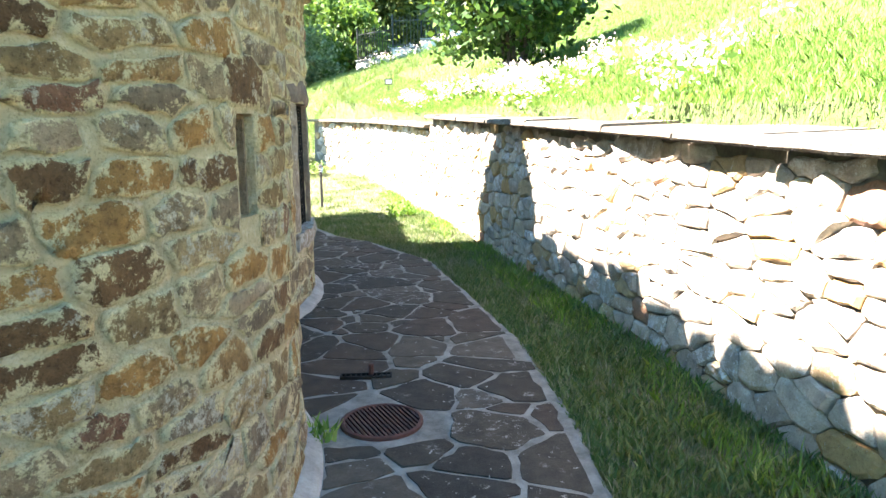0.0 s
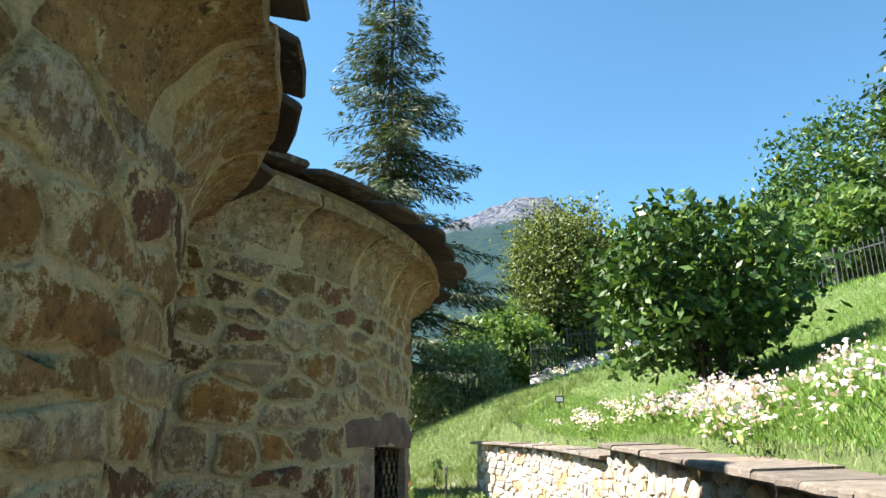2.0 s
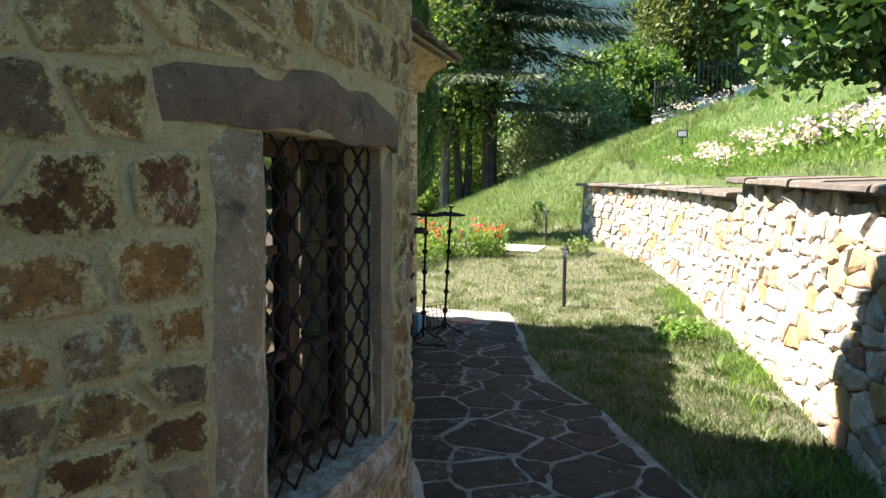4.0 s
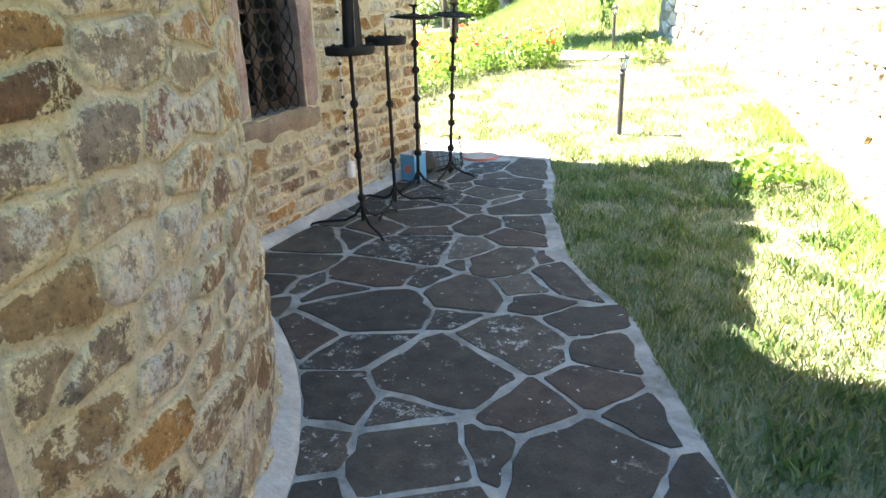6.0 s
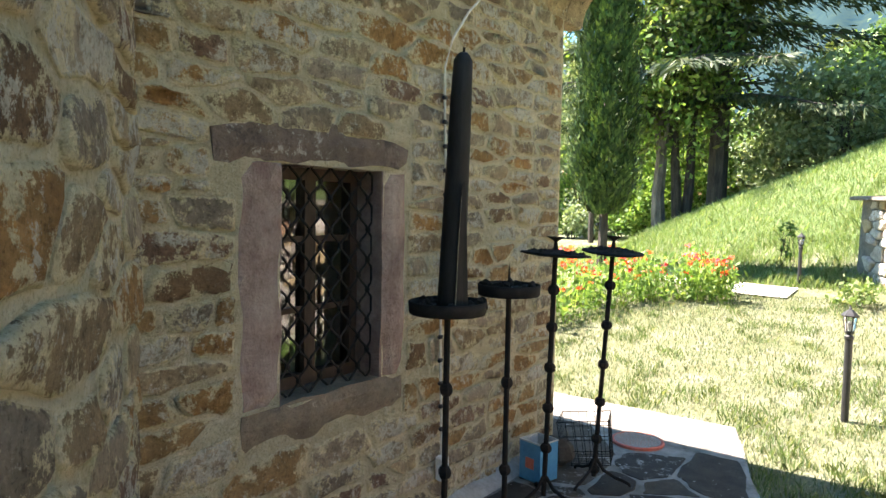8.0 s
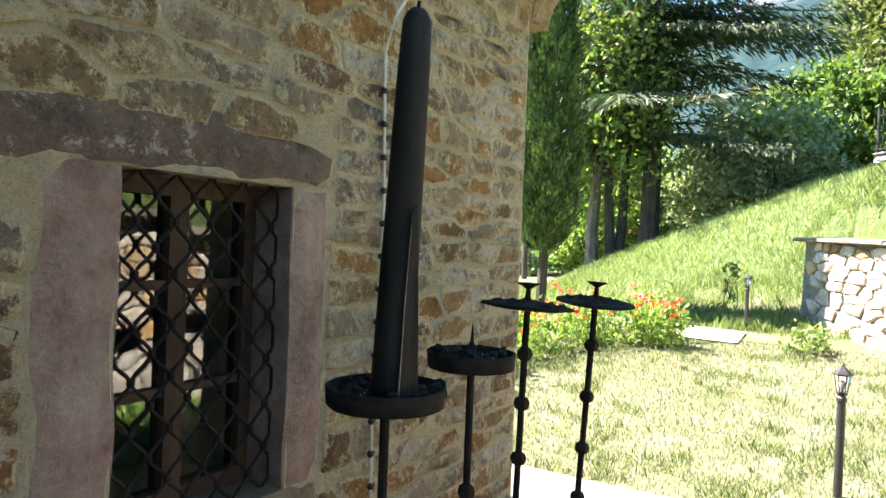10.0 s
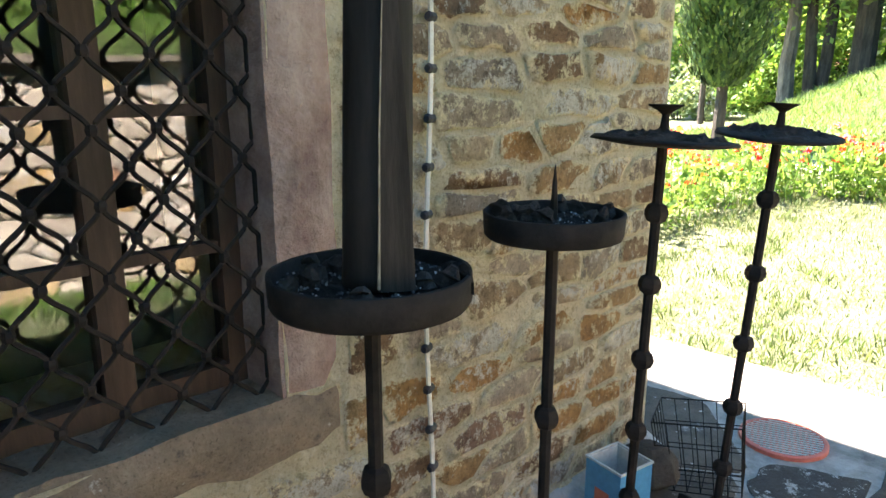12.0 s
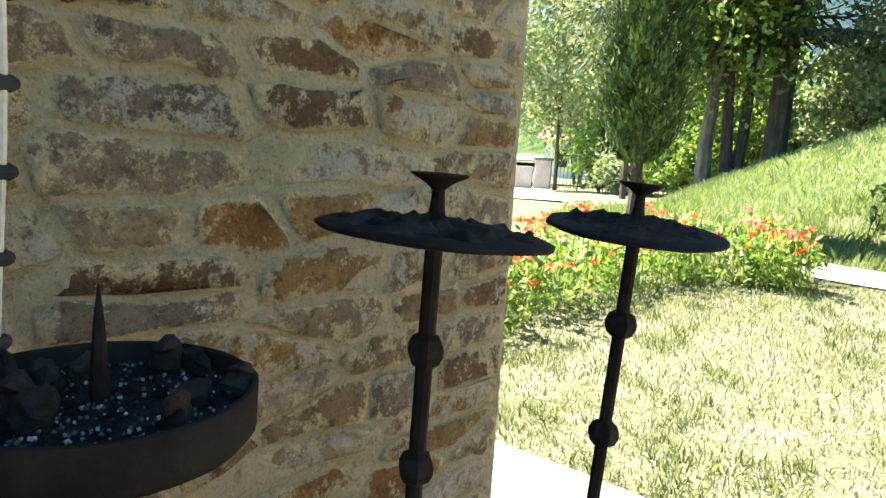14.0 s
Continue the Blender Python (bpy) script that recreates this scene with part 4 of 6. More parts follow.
def window(name, m, w, h, jamb_l, jamb_r, lintel_l, lintel_r, lin_h, sill_h, jamb_mat, lin_mat, label, sill_out=0.03, jamb_out=0.012, curve=0.0):
    """m: at the foot of the opening's left edge; x across, y inwards, z up."""
    win = thing(name, label, "window", "", None, "structure")

    def rough(s, amp=0.008, cut=0.07):
        for i, p in enumerate(s.v):
            q = Vector(p)
            s.v[i] = tuple(q + amp * noise.noise_vector(q * 7.0))
        return s

    def slab(x0, z0, x1, z1, y0, y1, amp=0.008, arch=0.0):
        s = Shape()
        nx_, nz_ = max(2, round((x1 - x0) / 0.06)), max(2, round((z1 - z0) / 0.06))
        front = [[(x0 + (x1 - x0) * i / nx_, y0 + (0.014 if i in (0, nx_) or j in (0, nz_) else 0), z0 + (z1 - z0 + arch * (1 - (2 * i / nx_ - 1) ** 2) - abs(arch) * 0.6) * j / nz_) for i in range(nx_ + 1)] for j in range(nz_ + 1)]
        def bend(x):
            return ((x - w / 2) ** 2 - (w / 2) ** 2) / (2 * curve) if curve else 0.0
        front = [[(x, y + bend(x), z) for x, y, z in r_] for r_ in front]
        vs = [m @ (Vector(p) + amp * noise.noise_vector(Vector(p) * 6 + Vector((x0 * 9, z0 * 5, 1)))) for r_ in front for p in r_]
        k = nx_ + 1
        fs = [(j * k + i, j * k + i + 1, (j + 1) * k + i + 1, (j + 1) * k + i) for j in range(nz_) for i in range(nx_)]
        edge = [i for i in range(k)] + [j * k + nx_ for j in range(1, nz_ + 1)] + [nz_ * k + i for i in reversed(range(nx_))] + [j * k for j in reversed(range(1, nz_))]
        inv = m.inverted()
        back = len(vs)
        for e in edge:
            q = inv @ vs[e]
            vs.append(m @ Vector((q.x, y1, q.z)))
        ne = len(edge)
        fs += [(edge[a], edge[(a + 1) % ne], back + (a + 1) % ne, back + a) for a in range(ne)]
        return s.add(vs, fs)
    part("jamb", slab(-jamb_l, 0, 0.007, h, -jamb_out, 0.2, 0.007), jamb_mat, win, "upright sandstone jamb")
    part("jamb", slab(w - 0.007, 0, w + jamb_r, h, -jamb_out, 0.2, 0.007), jamb_mat, win, "upright sandstone jamb")
    lin = slab(-lintel_l, h + 0.004, w + lintel_r, h + lin_h, -jamb_out - 0.008, 0.2, 0.034, 0.06)
    part("lintel", lin, lin_mat, win, "weathered stone lintel with pale lichen specks")
    part("window_sill", slab(-jamb_l * 0.9, -sill_h, w + jamb_r * 0.9, 0.012, -sill_out, 0.3, 0.022), FRAME2, win, "rough stone sill")
    part("grille", lattice(Shape(), w - 0.01, h, m @ pose(0.005, 0.06, 0)), IRON, win, "dark wrought-iron lattice grille")
    # timber casement with panes behind the grille
    fr = Shape()
    y0, y1 = 0.15, 0.21
    for b in ((0, 0, 0.05, h), (w - 0.05, 0, w, h), (0.05, 0, w - 0.05, 0.06), (0.05, h - 0.05, w - 0.05, h), (w / 2 - 0.03, 0.06, w / 2 + 0.03, h - 0.05)):
        fr.box(b[0], y0, b[1], b[2], y1, b[3], m)
    for k in (0.36, 0.68):
        fr.box(0.05, y0 + 0.01, h * k - 0.012, w / 2 - 0.03, y1 - 0.01, h * k + 0.012, m)
        fr.box(w / 2 + 0.03, y0 + 0.01, h * k - 0.012, w - 0.05, y1 - 0.01, h * k + 0.012, m)
    part("window_frame", fr, WOOD, win, "dark brown timber casement")
    for x0, x1 in ((0.05, w / 2 - 0.03), (w / 2 + 0.03, w - 0.05)):
        for z0, z1 in ((0.06, h * 0.36 - 0.012), (h * 0.36 + 0.012, h * 0.68 - 0.012), (h * 0.68 + 0.012, h - 0.05)):
            p = part("pane", Shape().box(x0, 0.178, z0, x1, 0.182, z1, m), GLASS, win)
            p.visible_shadow = False
    return win


def frame_at(p, across, inward):
    m = Matrix((across, inward, Vector((0, 0, 1)))).transposed().to_4x4()
    m.translation = p
    return m


a_mid = radians(-2.15)
nrm2 = Vector((math.cos(a_mid), math.sin(a_mid), 0))
tan2 = Vector((-math.sin(a_mid), math.cos(a_mid), 0))
w2 = 2 * R2 * math.sin(radians(7.75))
p2 = Vector((A2.x, A2.y, 0)) + nrm2 * (R2 * math.cos(radians(7.75)) + 0.012) - tan2 * w2 / 2 + Vector((0, 0, WIN2[2]))
window("window_1", frame_at(p2, tan2, -nrm2), w2, WIN2[3] - WIN2[2], 0.17, 0.14, 0.30, 0.16, 0.15, 0.13, FRAME2, LINTEL, "deep-set window with an iron lattice and grey stone surround", 0.03, 0.0, R2)
window("window_2", frame_at(Vector((WX, WIN3[0], WIN3[2])), Vector((0, 1, 0)), Vector((-1, 0, 0))), WIN3[1] - WIN3[0], WIN3[3] - WIN3[2], 0.185, 0.15, 0.28, 0.17, 0.14, 0.14,
       FRAME3, LINTEL, "small window with an iron lattice in a pinkish sandstone surround", 0.014)

# slit opening: a brick fragment on its ledge
s = Shape().box(-0.05, -0.03, -0.018, 0.05, 0.03, 0.018, None, 0.008)
frag = new("brick_fragment", s.mesh("brick_fragment", BRICKRED))
pf = ON1(arc(R1, -15.9), 1.192, 0.10)
frag.matrix_basis = pose(pf.x, pf.y, pf.z, 4, 8, 35)
tagged(frag, "broken red brick piece on the ledge of the slit window", "brick")
# Dark panel added across the slit for the darkness inside.
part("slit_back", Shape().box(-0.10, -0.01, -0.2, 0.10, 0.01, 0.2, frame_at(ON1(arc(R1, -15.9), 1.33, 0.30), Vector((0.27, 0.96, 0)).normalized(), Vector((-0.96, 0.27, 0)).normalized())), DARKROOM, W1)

mj = frame_at(ON1(arc(R1, -15.95), 1.17, 0.0), Vector((0.275, 0.961, 0)).normalized(), Vector((-0.961, 0.275, 0)).normalized())
hw = R1 * math.sin(radians(1.95))
part("slit_jamb", Shape().box(hw - 0.012, 0.03, 0.0, hw + 0.006, 0.30, 0.32, mj).box(-hw - 0.006, 0.03, 0.0, -hw + 0.012, 0.30, 0.32, mj).box(-hw, 0.03, 0.305, hw, 0.3, 0.325, mj), CHURCH, W1, "rough stone lining of the slit")
# dark board door in the recess between the two apses
door = thing("door_1", "dark brown board door under a timber lintel", "door", "", None, "structure")
DM = frame_at(Vector((1.10, 3.28, 0)), Vector((-0.542, 0.840, 0)).normalized(), Vector((-0.840, -0.542, 0)).normalized())
leaf = Shape()
for k in range(5):
    leaf.box(0.0 + 0.134 * k, 0.03, 0.03, 0.131 + 0.134 * k, 0.07, 2.02, DM, 0.004)
part("door_leaf", leaf.box(0.01, 0.016, 0.30, 0.66, 0.03, 0.42, DM).box(0.01, 0.016, 1.45, 0.66, 0.03, 1.57, DM), WOOD, door)
part("door_frame", Shape().box(-0.25, -0.05, 2.022, 0.76, 0.12, 2.155, DM, 0.008).box(0.672, -0.02, 0.0, 0.74, 0.09, 2.02, DM, 0.005), WOOD, door, "heavy dark timber lintel and post")

# ---- flagstone path ----
PATH_EDGE = [(-3.0, 2.55), (0.0, 2.62), (2.0, 2.72), (3.0, 2.81), (4.0, 2.83), (5.3, 2.71), (7.1, 2.52), (7.9, 2.13), (8.4, 1.93), (9.05, 1.46), (10.1, 1.05), (10.9, 0.86), (11.6, 0.60), (12.1, 0.45)]


def inner_x(y):
    c = [-0.9]
    if abs(y - A1.y) < R1:
        c.append(A1.x + math.sqrt(R1 ** 2 - (y - A1.y) ** 2))
    if abs(y - A2.y) < R2:
        c.append(A2.x + math.sqrt(R2 ** 2 - (y - A2.y) ** 2))
    if 7.9 < y < WY1:
        c.append(WX)
    if y > WY1:
        return -1.1
    return max(c)


ps = Shape()
vs, fs = [], []
yy = [-3 + i * 0.1 for i in range(152)]
for y in yy:
    a, b = inner_x(y) - 0.1, lerp_line(PATH_EDGE, y) + 0.03 * noise.noise((y * 2.1, 0, 0))
    for z, ins in ((-0.05, 0), (0.006, 0.0), (0.012, 0.02)):
        vs.append((b - ins, y, z))
    vs.append((a, y, 0.012))
for i in range(len(yy) - 1):
    for j in range(3):
        fs.append((i * 4 + j, (i + 1) * 4 + j, (i + 1) * 4 + j + 1, i * 4 + j + 1))
pavement = structure("pavement", ps.add(vs, fs), GROUT, "crazy paving of dark flagstones set in grey mortar")


rnd = random.Random(12)
seeds = []
spread_of = {}
for _ in range(6000):
    y = rnd.uniform(-2.5, 12.0)
    x = rnd.uniform(-1.0, 3.0)
    if not inner_x(y) + 0.10 < x < lerp_line(PATH_EDGE, y) - 0.08:
        continue
    p = Vector((x, y))
    dmin = rnd.choice((0.20, 0.30, 0.40, 0.48, 0.54))
    if y > 11.0:
        continue
    if all((p - q).length > dmin for q in seeds):
        seeds.append(p)
for q in seeds:
    spread_of[q.x, q.y] = rnd.uniform(-0.07, 0.07)
GRATE1, GRATE2 = Vector((1.84, 2.81)), Vector((0.0, 11.36))
flags = 0
for p in seeds:
    poly = [p + Vector(q) for q in ((-0.5, -0.5), (0.5, -0.5), (0.5, 0.5), (-0.5, 0.5))]
    for q in seeds:
        d = q - p
        if 0 < d.length < 1.1:
            w = 0.5 * d.length + spread_of[p.x, p.y] - spread_of[q.x, q.y]
            poly = clip_poly(poly, p + d.normalized() * (w - rnd.uniform(0.004, 0.020)), d)
    for gc_, gr in ((GRATE1, 0.225), (GRATE2, 0.21)):
        d = gc_ - p
        if d.length < 0.8 and d.length > 0:
            poly = clip_poly(poly, gc_ - d.normalized() * gr, d)
    e = lerp_line(PATH_EDGE, p.y)
    n_ = Vector((1, (lerp_line(PATH_EDGE, p.y - 0.1) - lerp_line(PATH_EDGE, p.y + 0.1)) / 0.2)).normalized()
    poly = clip_poly(poly, Vector((e - rnd.uniform(0.02, 0.12), p.y)), n_)
    i0 = inner_x(p.y)
    if 7.95 < p.y < WY1:
        poly = clip_poly(poly, Vector((WX + 0.10, p.y)), Vector((-1, 0)))
    else:
        for c_, r_ in ((A1, R1), (A2, R2)):
            d = c_ - p
            if d.length < r_ + 0.6 and d.length > r_:
                poly = clip_poly(poly, c_ - d.normalized() * (r_ + 0.09), d)
    if len(poly) < 3 or (p - GRATE1).length < 0.2 or (p - GRATE2).length < 0.2:
        continue
    # rounded corners
    pts = []
    for a, b, c_ in zip(poly[-1:] + poly[:-1], poly, poly[1:] + poly[:1]):
        if (a - b).length < 0.02:
            continue
        k = rnd.uniform(0.03, 0.09)
        j = lambda: Vector((rnd.uniform(-0.017, 0.017), rnd.uniform(-0.017, 0.017)))
        pts += [b + (a - b) * k, b + (c_ - b) * k]
        if (c_ - b).length > 0.16:
            pts += [b.lerp(c_, 0.38) + j(), b.lerp(c_, 0.64) + j()]
    if len(pts) < 4:
        continue
    top = 0.0145 + rnd.uniform(0, 0.005)
    n = len(pts)
    s = Shape()
    vs = [(q.x - p.x, q.y - p.y, 0.002) for q in pts] + [((q.x - p.x) * 0.985, (q.y - p.y) * 0.985, top - 0.004) for q in pts] + [((q.x - p.x) * 0.965, (q.y - p.y) * 0.965, top) for q in pts]
    fs = [(i + k, i + (k + 1) % n, i + n + (k + 1) % n, i + n + k) for i in (0, n) for k in range(n)] + [tuple(range(2 * n, 3 * n))]
    ob = new("flagstone", s.add(vs, fs).mesh("flagstone", FLAG))
    flip_out(ob.data)
    ob.location = (p.x, p.y, 0)
    ob.parent = pavement
    flags += 1

# pale mortar fillet along the foot of the walls
for f, u0, u1, nm in ((ON1, arc(R1, -60), arc(R1, 22), "skirting_side"), (ON2, arc(R2, -38), arc(R2, 66), "skirting_main"), (ON3, 8.15, WY1, "skirting_flat")):
    s = Shape()
    n = 70
    vs, fs = [], []
    for i in range(n + 1):
        u = u0 + (u1 - u0) * i / n
        k = 0.012 * noise.noise((u * 4, 3.0, 0))
        for d, z in ((0.02, -0.02), (0.02, 0.075 + k), (-0.012, 0.065 + k), (-0.05, 0.045), (-0.085 + k, 0.026), (-0.095 + k, -0.02)):
            vs.append(tuple(f(u, z, d)))
    fs = [(i * 6 + j, (i + 1) * 6 + j, (i + 1) * 6 + j + 1, i * 6 + j + 1) for i in range(n) for j in range(5)]
    structure("trim_" + nm, s.add(vs, fs), KERB, "pale mortar fillet along the foot of the wall", True)


# round iron drain covers
def drain(name, c, r, bars, mat, label, under):
    g = thing(name, label, "drain cover", "", pose(c.x, c.y, 0.022, 0, 0, 20))
    part("ring", Shape().lathe([(r, -0.02), (r, 0.006), (r - 0.006, 0.009), (r - 0.018, 0.009), (r - 0.022, 0.004), (r - 0.022, -0.02)], 28), mat, g)
    # A flat disc closes the cover just below the bars; no depth is modelled.
    part("shaft", Shape().lathe([(r - 0.022, -0.018), (r - 0.023, -0.012)], 24), under, g, "flat disc close under the bars")
    n = bars
    for i in range(n):
        x = (r - 0.02) * (2 * (i + 0.5) / n - 1)
        h = math.sqrt(max(0.0, (r - 0.02) ** 2 - x * x))
        part("bar", Shape().box(x - 0.0045, -h, -0.012, x + 0.0045, h, 0.004), mat, g)
    return g


drain("drain_cover", GRATE1, 0.205, 17, RUST, "rusty round iron drain cover set in the paving", SIGNDARK)
g2 = drain("drain_cover", GRATE2, 0.17, 13, REDPLASTIC, "round red-painted mesh drain cover set in the paving", REDPLASTIC)
for i in range(15):
    y = 0.15 * (2 * (i + 0.5) / 15 - 1)
    h = math.sqrt(0.15 ** 2 - y * y)
    part("cross_bar", Shape().box(-h, y - 0.002, 0.004, h, y + 0.002, 0.008), TINWHITE, g2)

# narrow iron gully grate behind the round cover, and a weed at the wall foot
gl = thing("gully_grate", "narrow dark iron gully grate set in the paving", "drain cover", "", pose(1.77, 3.45, 0.024, 0, 0, -4))
part("frame", Shape().box(-0.15, -0.035, -0.02, 0.15, -0.025, 0.006).box(-0.15, 0.025, -0.02, 0.15, 0.035, 0.006).box(-0.15, -0.025, -0.02, -0.14, 0.025, 0.006).box(0.14, -0.025, -0.02, 0.15, 0.025, 0.006), IRON, gl)
for i in range(9):
    part("bar", Shape().box(-0.125 + 0.03 * i, -0.025, -0.015, -0.117 + 0.03 * i, 0.025, 0.004), IRON, gl)
part("pipe_stub", Shape().lathe([(0.016, 0.0), (0.016, 0.06), (0.012, 0.065)], 8, pose(0.03, 0.02, 0)), RUST, gl)

# ---- garden wall ----
def face_z(y):
    """height of the masonry under the coping; it steps down past y = 11.7"""
    return 1.24 + 0.036 * y if y < 11.7 else 1.50 + 0.035 * (y - 11.7)


def ONW(u, z, d):
    y = u
    e = 0.05
    t = Vector((wall_x(y + e) - wall_x(y - e), 2 * e, 0)).normalized()
    nrm = Vector((-t.y, t.x, 0))
    return Vector((wall_x(y), y, z)) - nrm * (d + 0.03 * z)


s = Shape()
us = [-5 + 0.3 * i for i in range(81)]
us = [u for u in us if u < 19.0 and abs(u - 11.7) > 0.1] + [11.69, 11.71, 19.0]
us.sort()
vs = []
for u in us:
    top = face_z(u)
    g0 = lawn_z(0, u) - 0.3
    vs += [tuple(ONW(u, g0, 0.032)), tuple(ONW(u, top, 0.032)), tuple(ONW(u, top, 0.45)), tuple(ONW(u, g0, 0.45))]
fs = [(i * 4 + j, (i + 1) * 4 + j, (i + 1) * 4 + (j + 1) % 4, i * 4 + (j + 1) % 4) for i in range(len(us) - 1) for j in range(4)]
fs += [(0, 1, 2, 3), tuple(4 * (len(us) - 1) + i for i in (3, 2, 1, 0))]
GW = structure("wall_garden", s.add(vs, fs), EARTH, "dry-stone retaining wall of pale rough stones under flat coping slabs")
rnd = random.Random(44)
y = -4.8
while y < 18.9:
    l = rnd.uniform(0.5, 1.1)
    if y < 11.7 < y + l:
        l = 11.7 - y
    l = min(l, 19.05 - y)
    if l < 0.1:
        y += l + 0.001
        continue
    z = face_z(y + l / 2)
    s = Shape()
    n = 6
    vs, fs = [], []
    th = rnd.uniform(0.05, 0.075)
    jig = [rnd.uniform(-0.025, 0.025) for _ in range(n + 1)]
    for i in range(n + 1):
        u = y + 0.0015 + (l - 0.003) * i / n
        zz = face_z(min(max(u, y + 0.01), y + l - 0.01)) if not (y < 11.7 <= y + l) else face_z(y + 0.01) + 0.036 * (u - y)
        o = -0.13 + jig[i]
        for d, dz in ((0.52, 0.004), (o + 0.012, 0.004), (o, 0.018), (o + 0.006, th - 0.012), (o + 0.025, th), (0.52, th + 0.02)):
            vs.append(tuple(ONW(u, zz + dz, d)))
    fs = [(i * 6 + j, (i + 1) * 6 + j, (i + 1) * 6 + (j + 1) % 6, i * 6 + (j + 1) % 6) for i in range(n) for j in range(6)] + [tuple(range(6)), tuple(reversed(range(6 * n, 6 * n + 6)))]
    part("coping_slab", s.add(vs, fs), COPING, GW)
    y += l


# ---- iron candle stands ----
def stand_base(ob, reach, turn, z0=0.16, r=0.009):
    for k in range(3):
        a = radians(turn + 120 * k)
        c, s_ = math.cos(a), math.sin(a)
        pts = [(0.008 * c, 0.008 * s_, z0), (0.05 * c, 0.05 * s_, z0 - 0.06), (0.12 * c, 0.12 * s_, z0 - 0.095), (reach * 0.8 * c, reach * 0.8 * s_, z0 - 0.105), (reach * 0.97 * c, reach * 0.97 * s_, z0 - 0.12), (reach * c, reach * s_, 0.026)]
        part("leg", Shape().tube(pts, [r * 1.1, r, r, r, r, r * 0.9], 6), IRON, ob)


def knob(z, r, ob):
    part("knob", Shape().lathe([(0.011, z - 0.028), (r * 0.8, z - 0.02), (r, z - 0.006), (r, z + 0.006), (r * 0.8, z + 0.02), (0.011, z + 0.028)], 6, None, 0.0, 0.3), IRON, ob)


def tray_stand(x, y, zt, rt, knobs, turn, label, grit=380):
    ob = thing("candle_stand", label, "candle stand", "iron candle stands by the wall", pose(x, y, 0))
    part("pole", Shape().tube([(0, 0, 0.06), (0, 0, 0.6), (0, 0, zt)], 0.0125, 8), IRON, ob)
    for z in knobs:
        knob(z, 0.027, ob)
    stand_base(ob, 0.36, turn)
    tray = part("tray", Shape().lathe([(0.02, zt - 0.012), (rt - 0.004, zt - 0.006), (rt, zt), (rt + 0.002, zt + 0.042), (rt - 0.003, zt + 0.044), (rt - 0.006, zt + 0.04), (rt - 0.006, zt + 0.008)], 40, None, 0.015), IRON, ob, "shallow round iron tray", True)
    fill = Shape()
    n, rings = 36, 7
    vs = [(0, 0, zt + 0.026)]
    for j in range(1, rings + 1):
        for i in range(n):
            a = 2 * math.pi * i / n
            r = (rt - 0.008) * j / rings
            vs.append((r * math.cos(a), r * math.sin(a), zt + 0.022 + 0.010 * noise.noise((r * math.cos(a) * 26, r * math.sin(a) * 26, x * 9))))
    fs = [(0, 1 + i, 1 + (i + 1) % n) for i in range(n)]
    for j in range(rings - 1):
        fs += [(1 + j * n + i, 1 + (j + 1) * n + i, 1 + (j + 1) * n + (i + 1) % n, 1 + j * n + (i + 1) % n) for i in range(n)]
    part("ash", fill.add(vs, fs), SAND, tray, "grey ash and coarse sand")
    rn = random.Random(int(y * 100))
    g = Shape()
    for k in range(grit):
        a, r = rn.uniform(0, 6.28), math.sqrt(rn.random()) * (rt - 0.012)
        q = rn.uniform(0.0012, 0.0032)
        mq = pose(r * math.cos(a), r * math.sin(a), zt + 0.026 + 0.010 * noise.noise((r * math.cos(a) * 26, r * math.sin(a) * 26, x * 9)), rn.uniform(0, 90), rn.uniform(0, 90), rn.uniform(0, 90))
        g.add([mq @ Vector(v) * 1.0 for v in ((q, 0, 0), (-q, 0, 0), (0, q, 0), (0, -q, 0), (0, 0, q), (0, 0, -q))], [(0, 2, 4), (2, 1, 4), (1, 3, 4), (3, 0, 4), (2, 0, 5), (1, 2, 5), (3, 1, 5), (0, 3, 5)])
    tagged(part("grit", g, PEBBLE, tray, "pale and dark grit"), "pale and dark grit", kind="stuff")
    for k in range(13):
        a, r = rn.uniform(0, 6.28), rn.uniform(0.45, 0.92) * rt
        lump = Shape().lathe([(0.012, -0.012), (0.024, 0.0), (0.017, 0.016), (0.019, 0.022), (0.006, 0.034)], 7, pose(r * math.cos(a), r * math.sin(a), zt + 0.028, rn.uniform(-30, 30), rn.uniform(-30, 30)) @ Matrix.Diagonal((rn.uniform(0.5, 1.5), rn.uniform(0.4, 0.8), rn.uniform(0.4, 1.1), 1)), 0.9)
        part("wax_lump", lump, CRUST, tray)
    return ob


st1 = tray_stand(0.02, 9.17, 1.135, 0.15, (0.83, 0.50, 0.22), 200, "tall wrought-iron candle stand with a round tray and knobbed pole", 310)
st2 = tray_stand(0.01, 9.645, 1.16, 0.138, (0.76, 0.36), 40, "wrought-iron candle stand with an ash-filled tray and bare spike")
part("spike", Shape().lathe([(0.007, 1.18), (0.009, 1.20), (0.005, 1.26), (0.001, 1.295)], 6), IRON, st2)
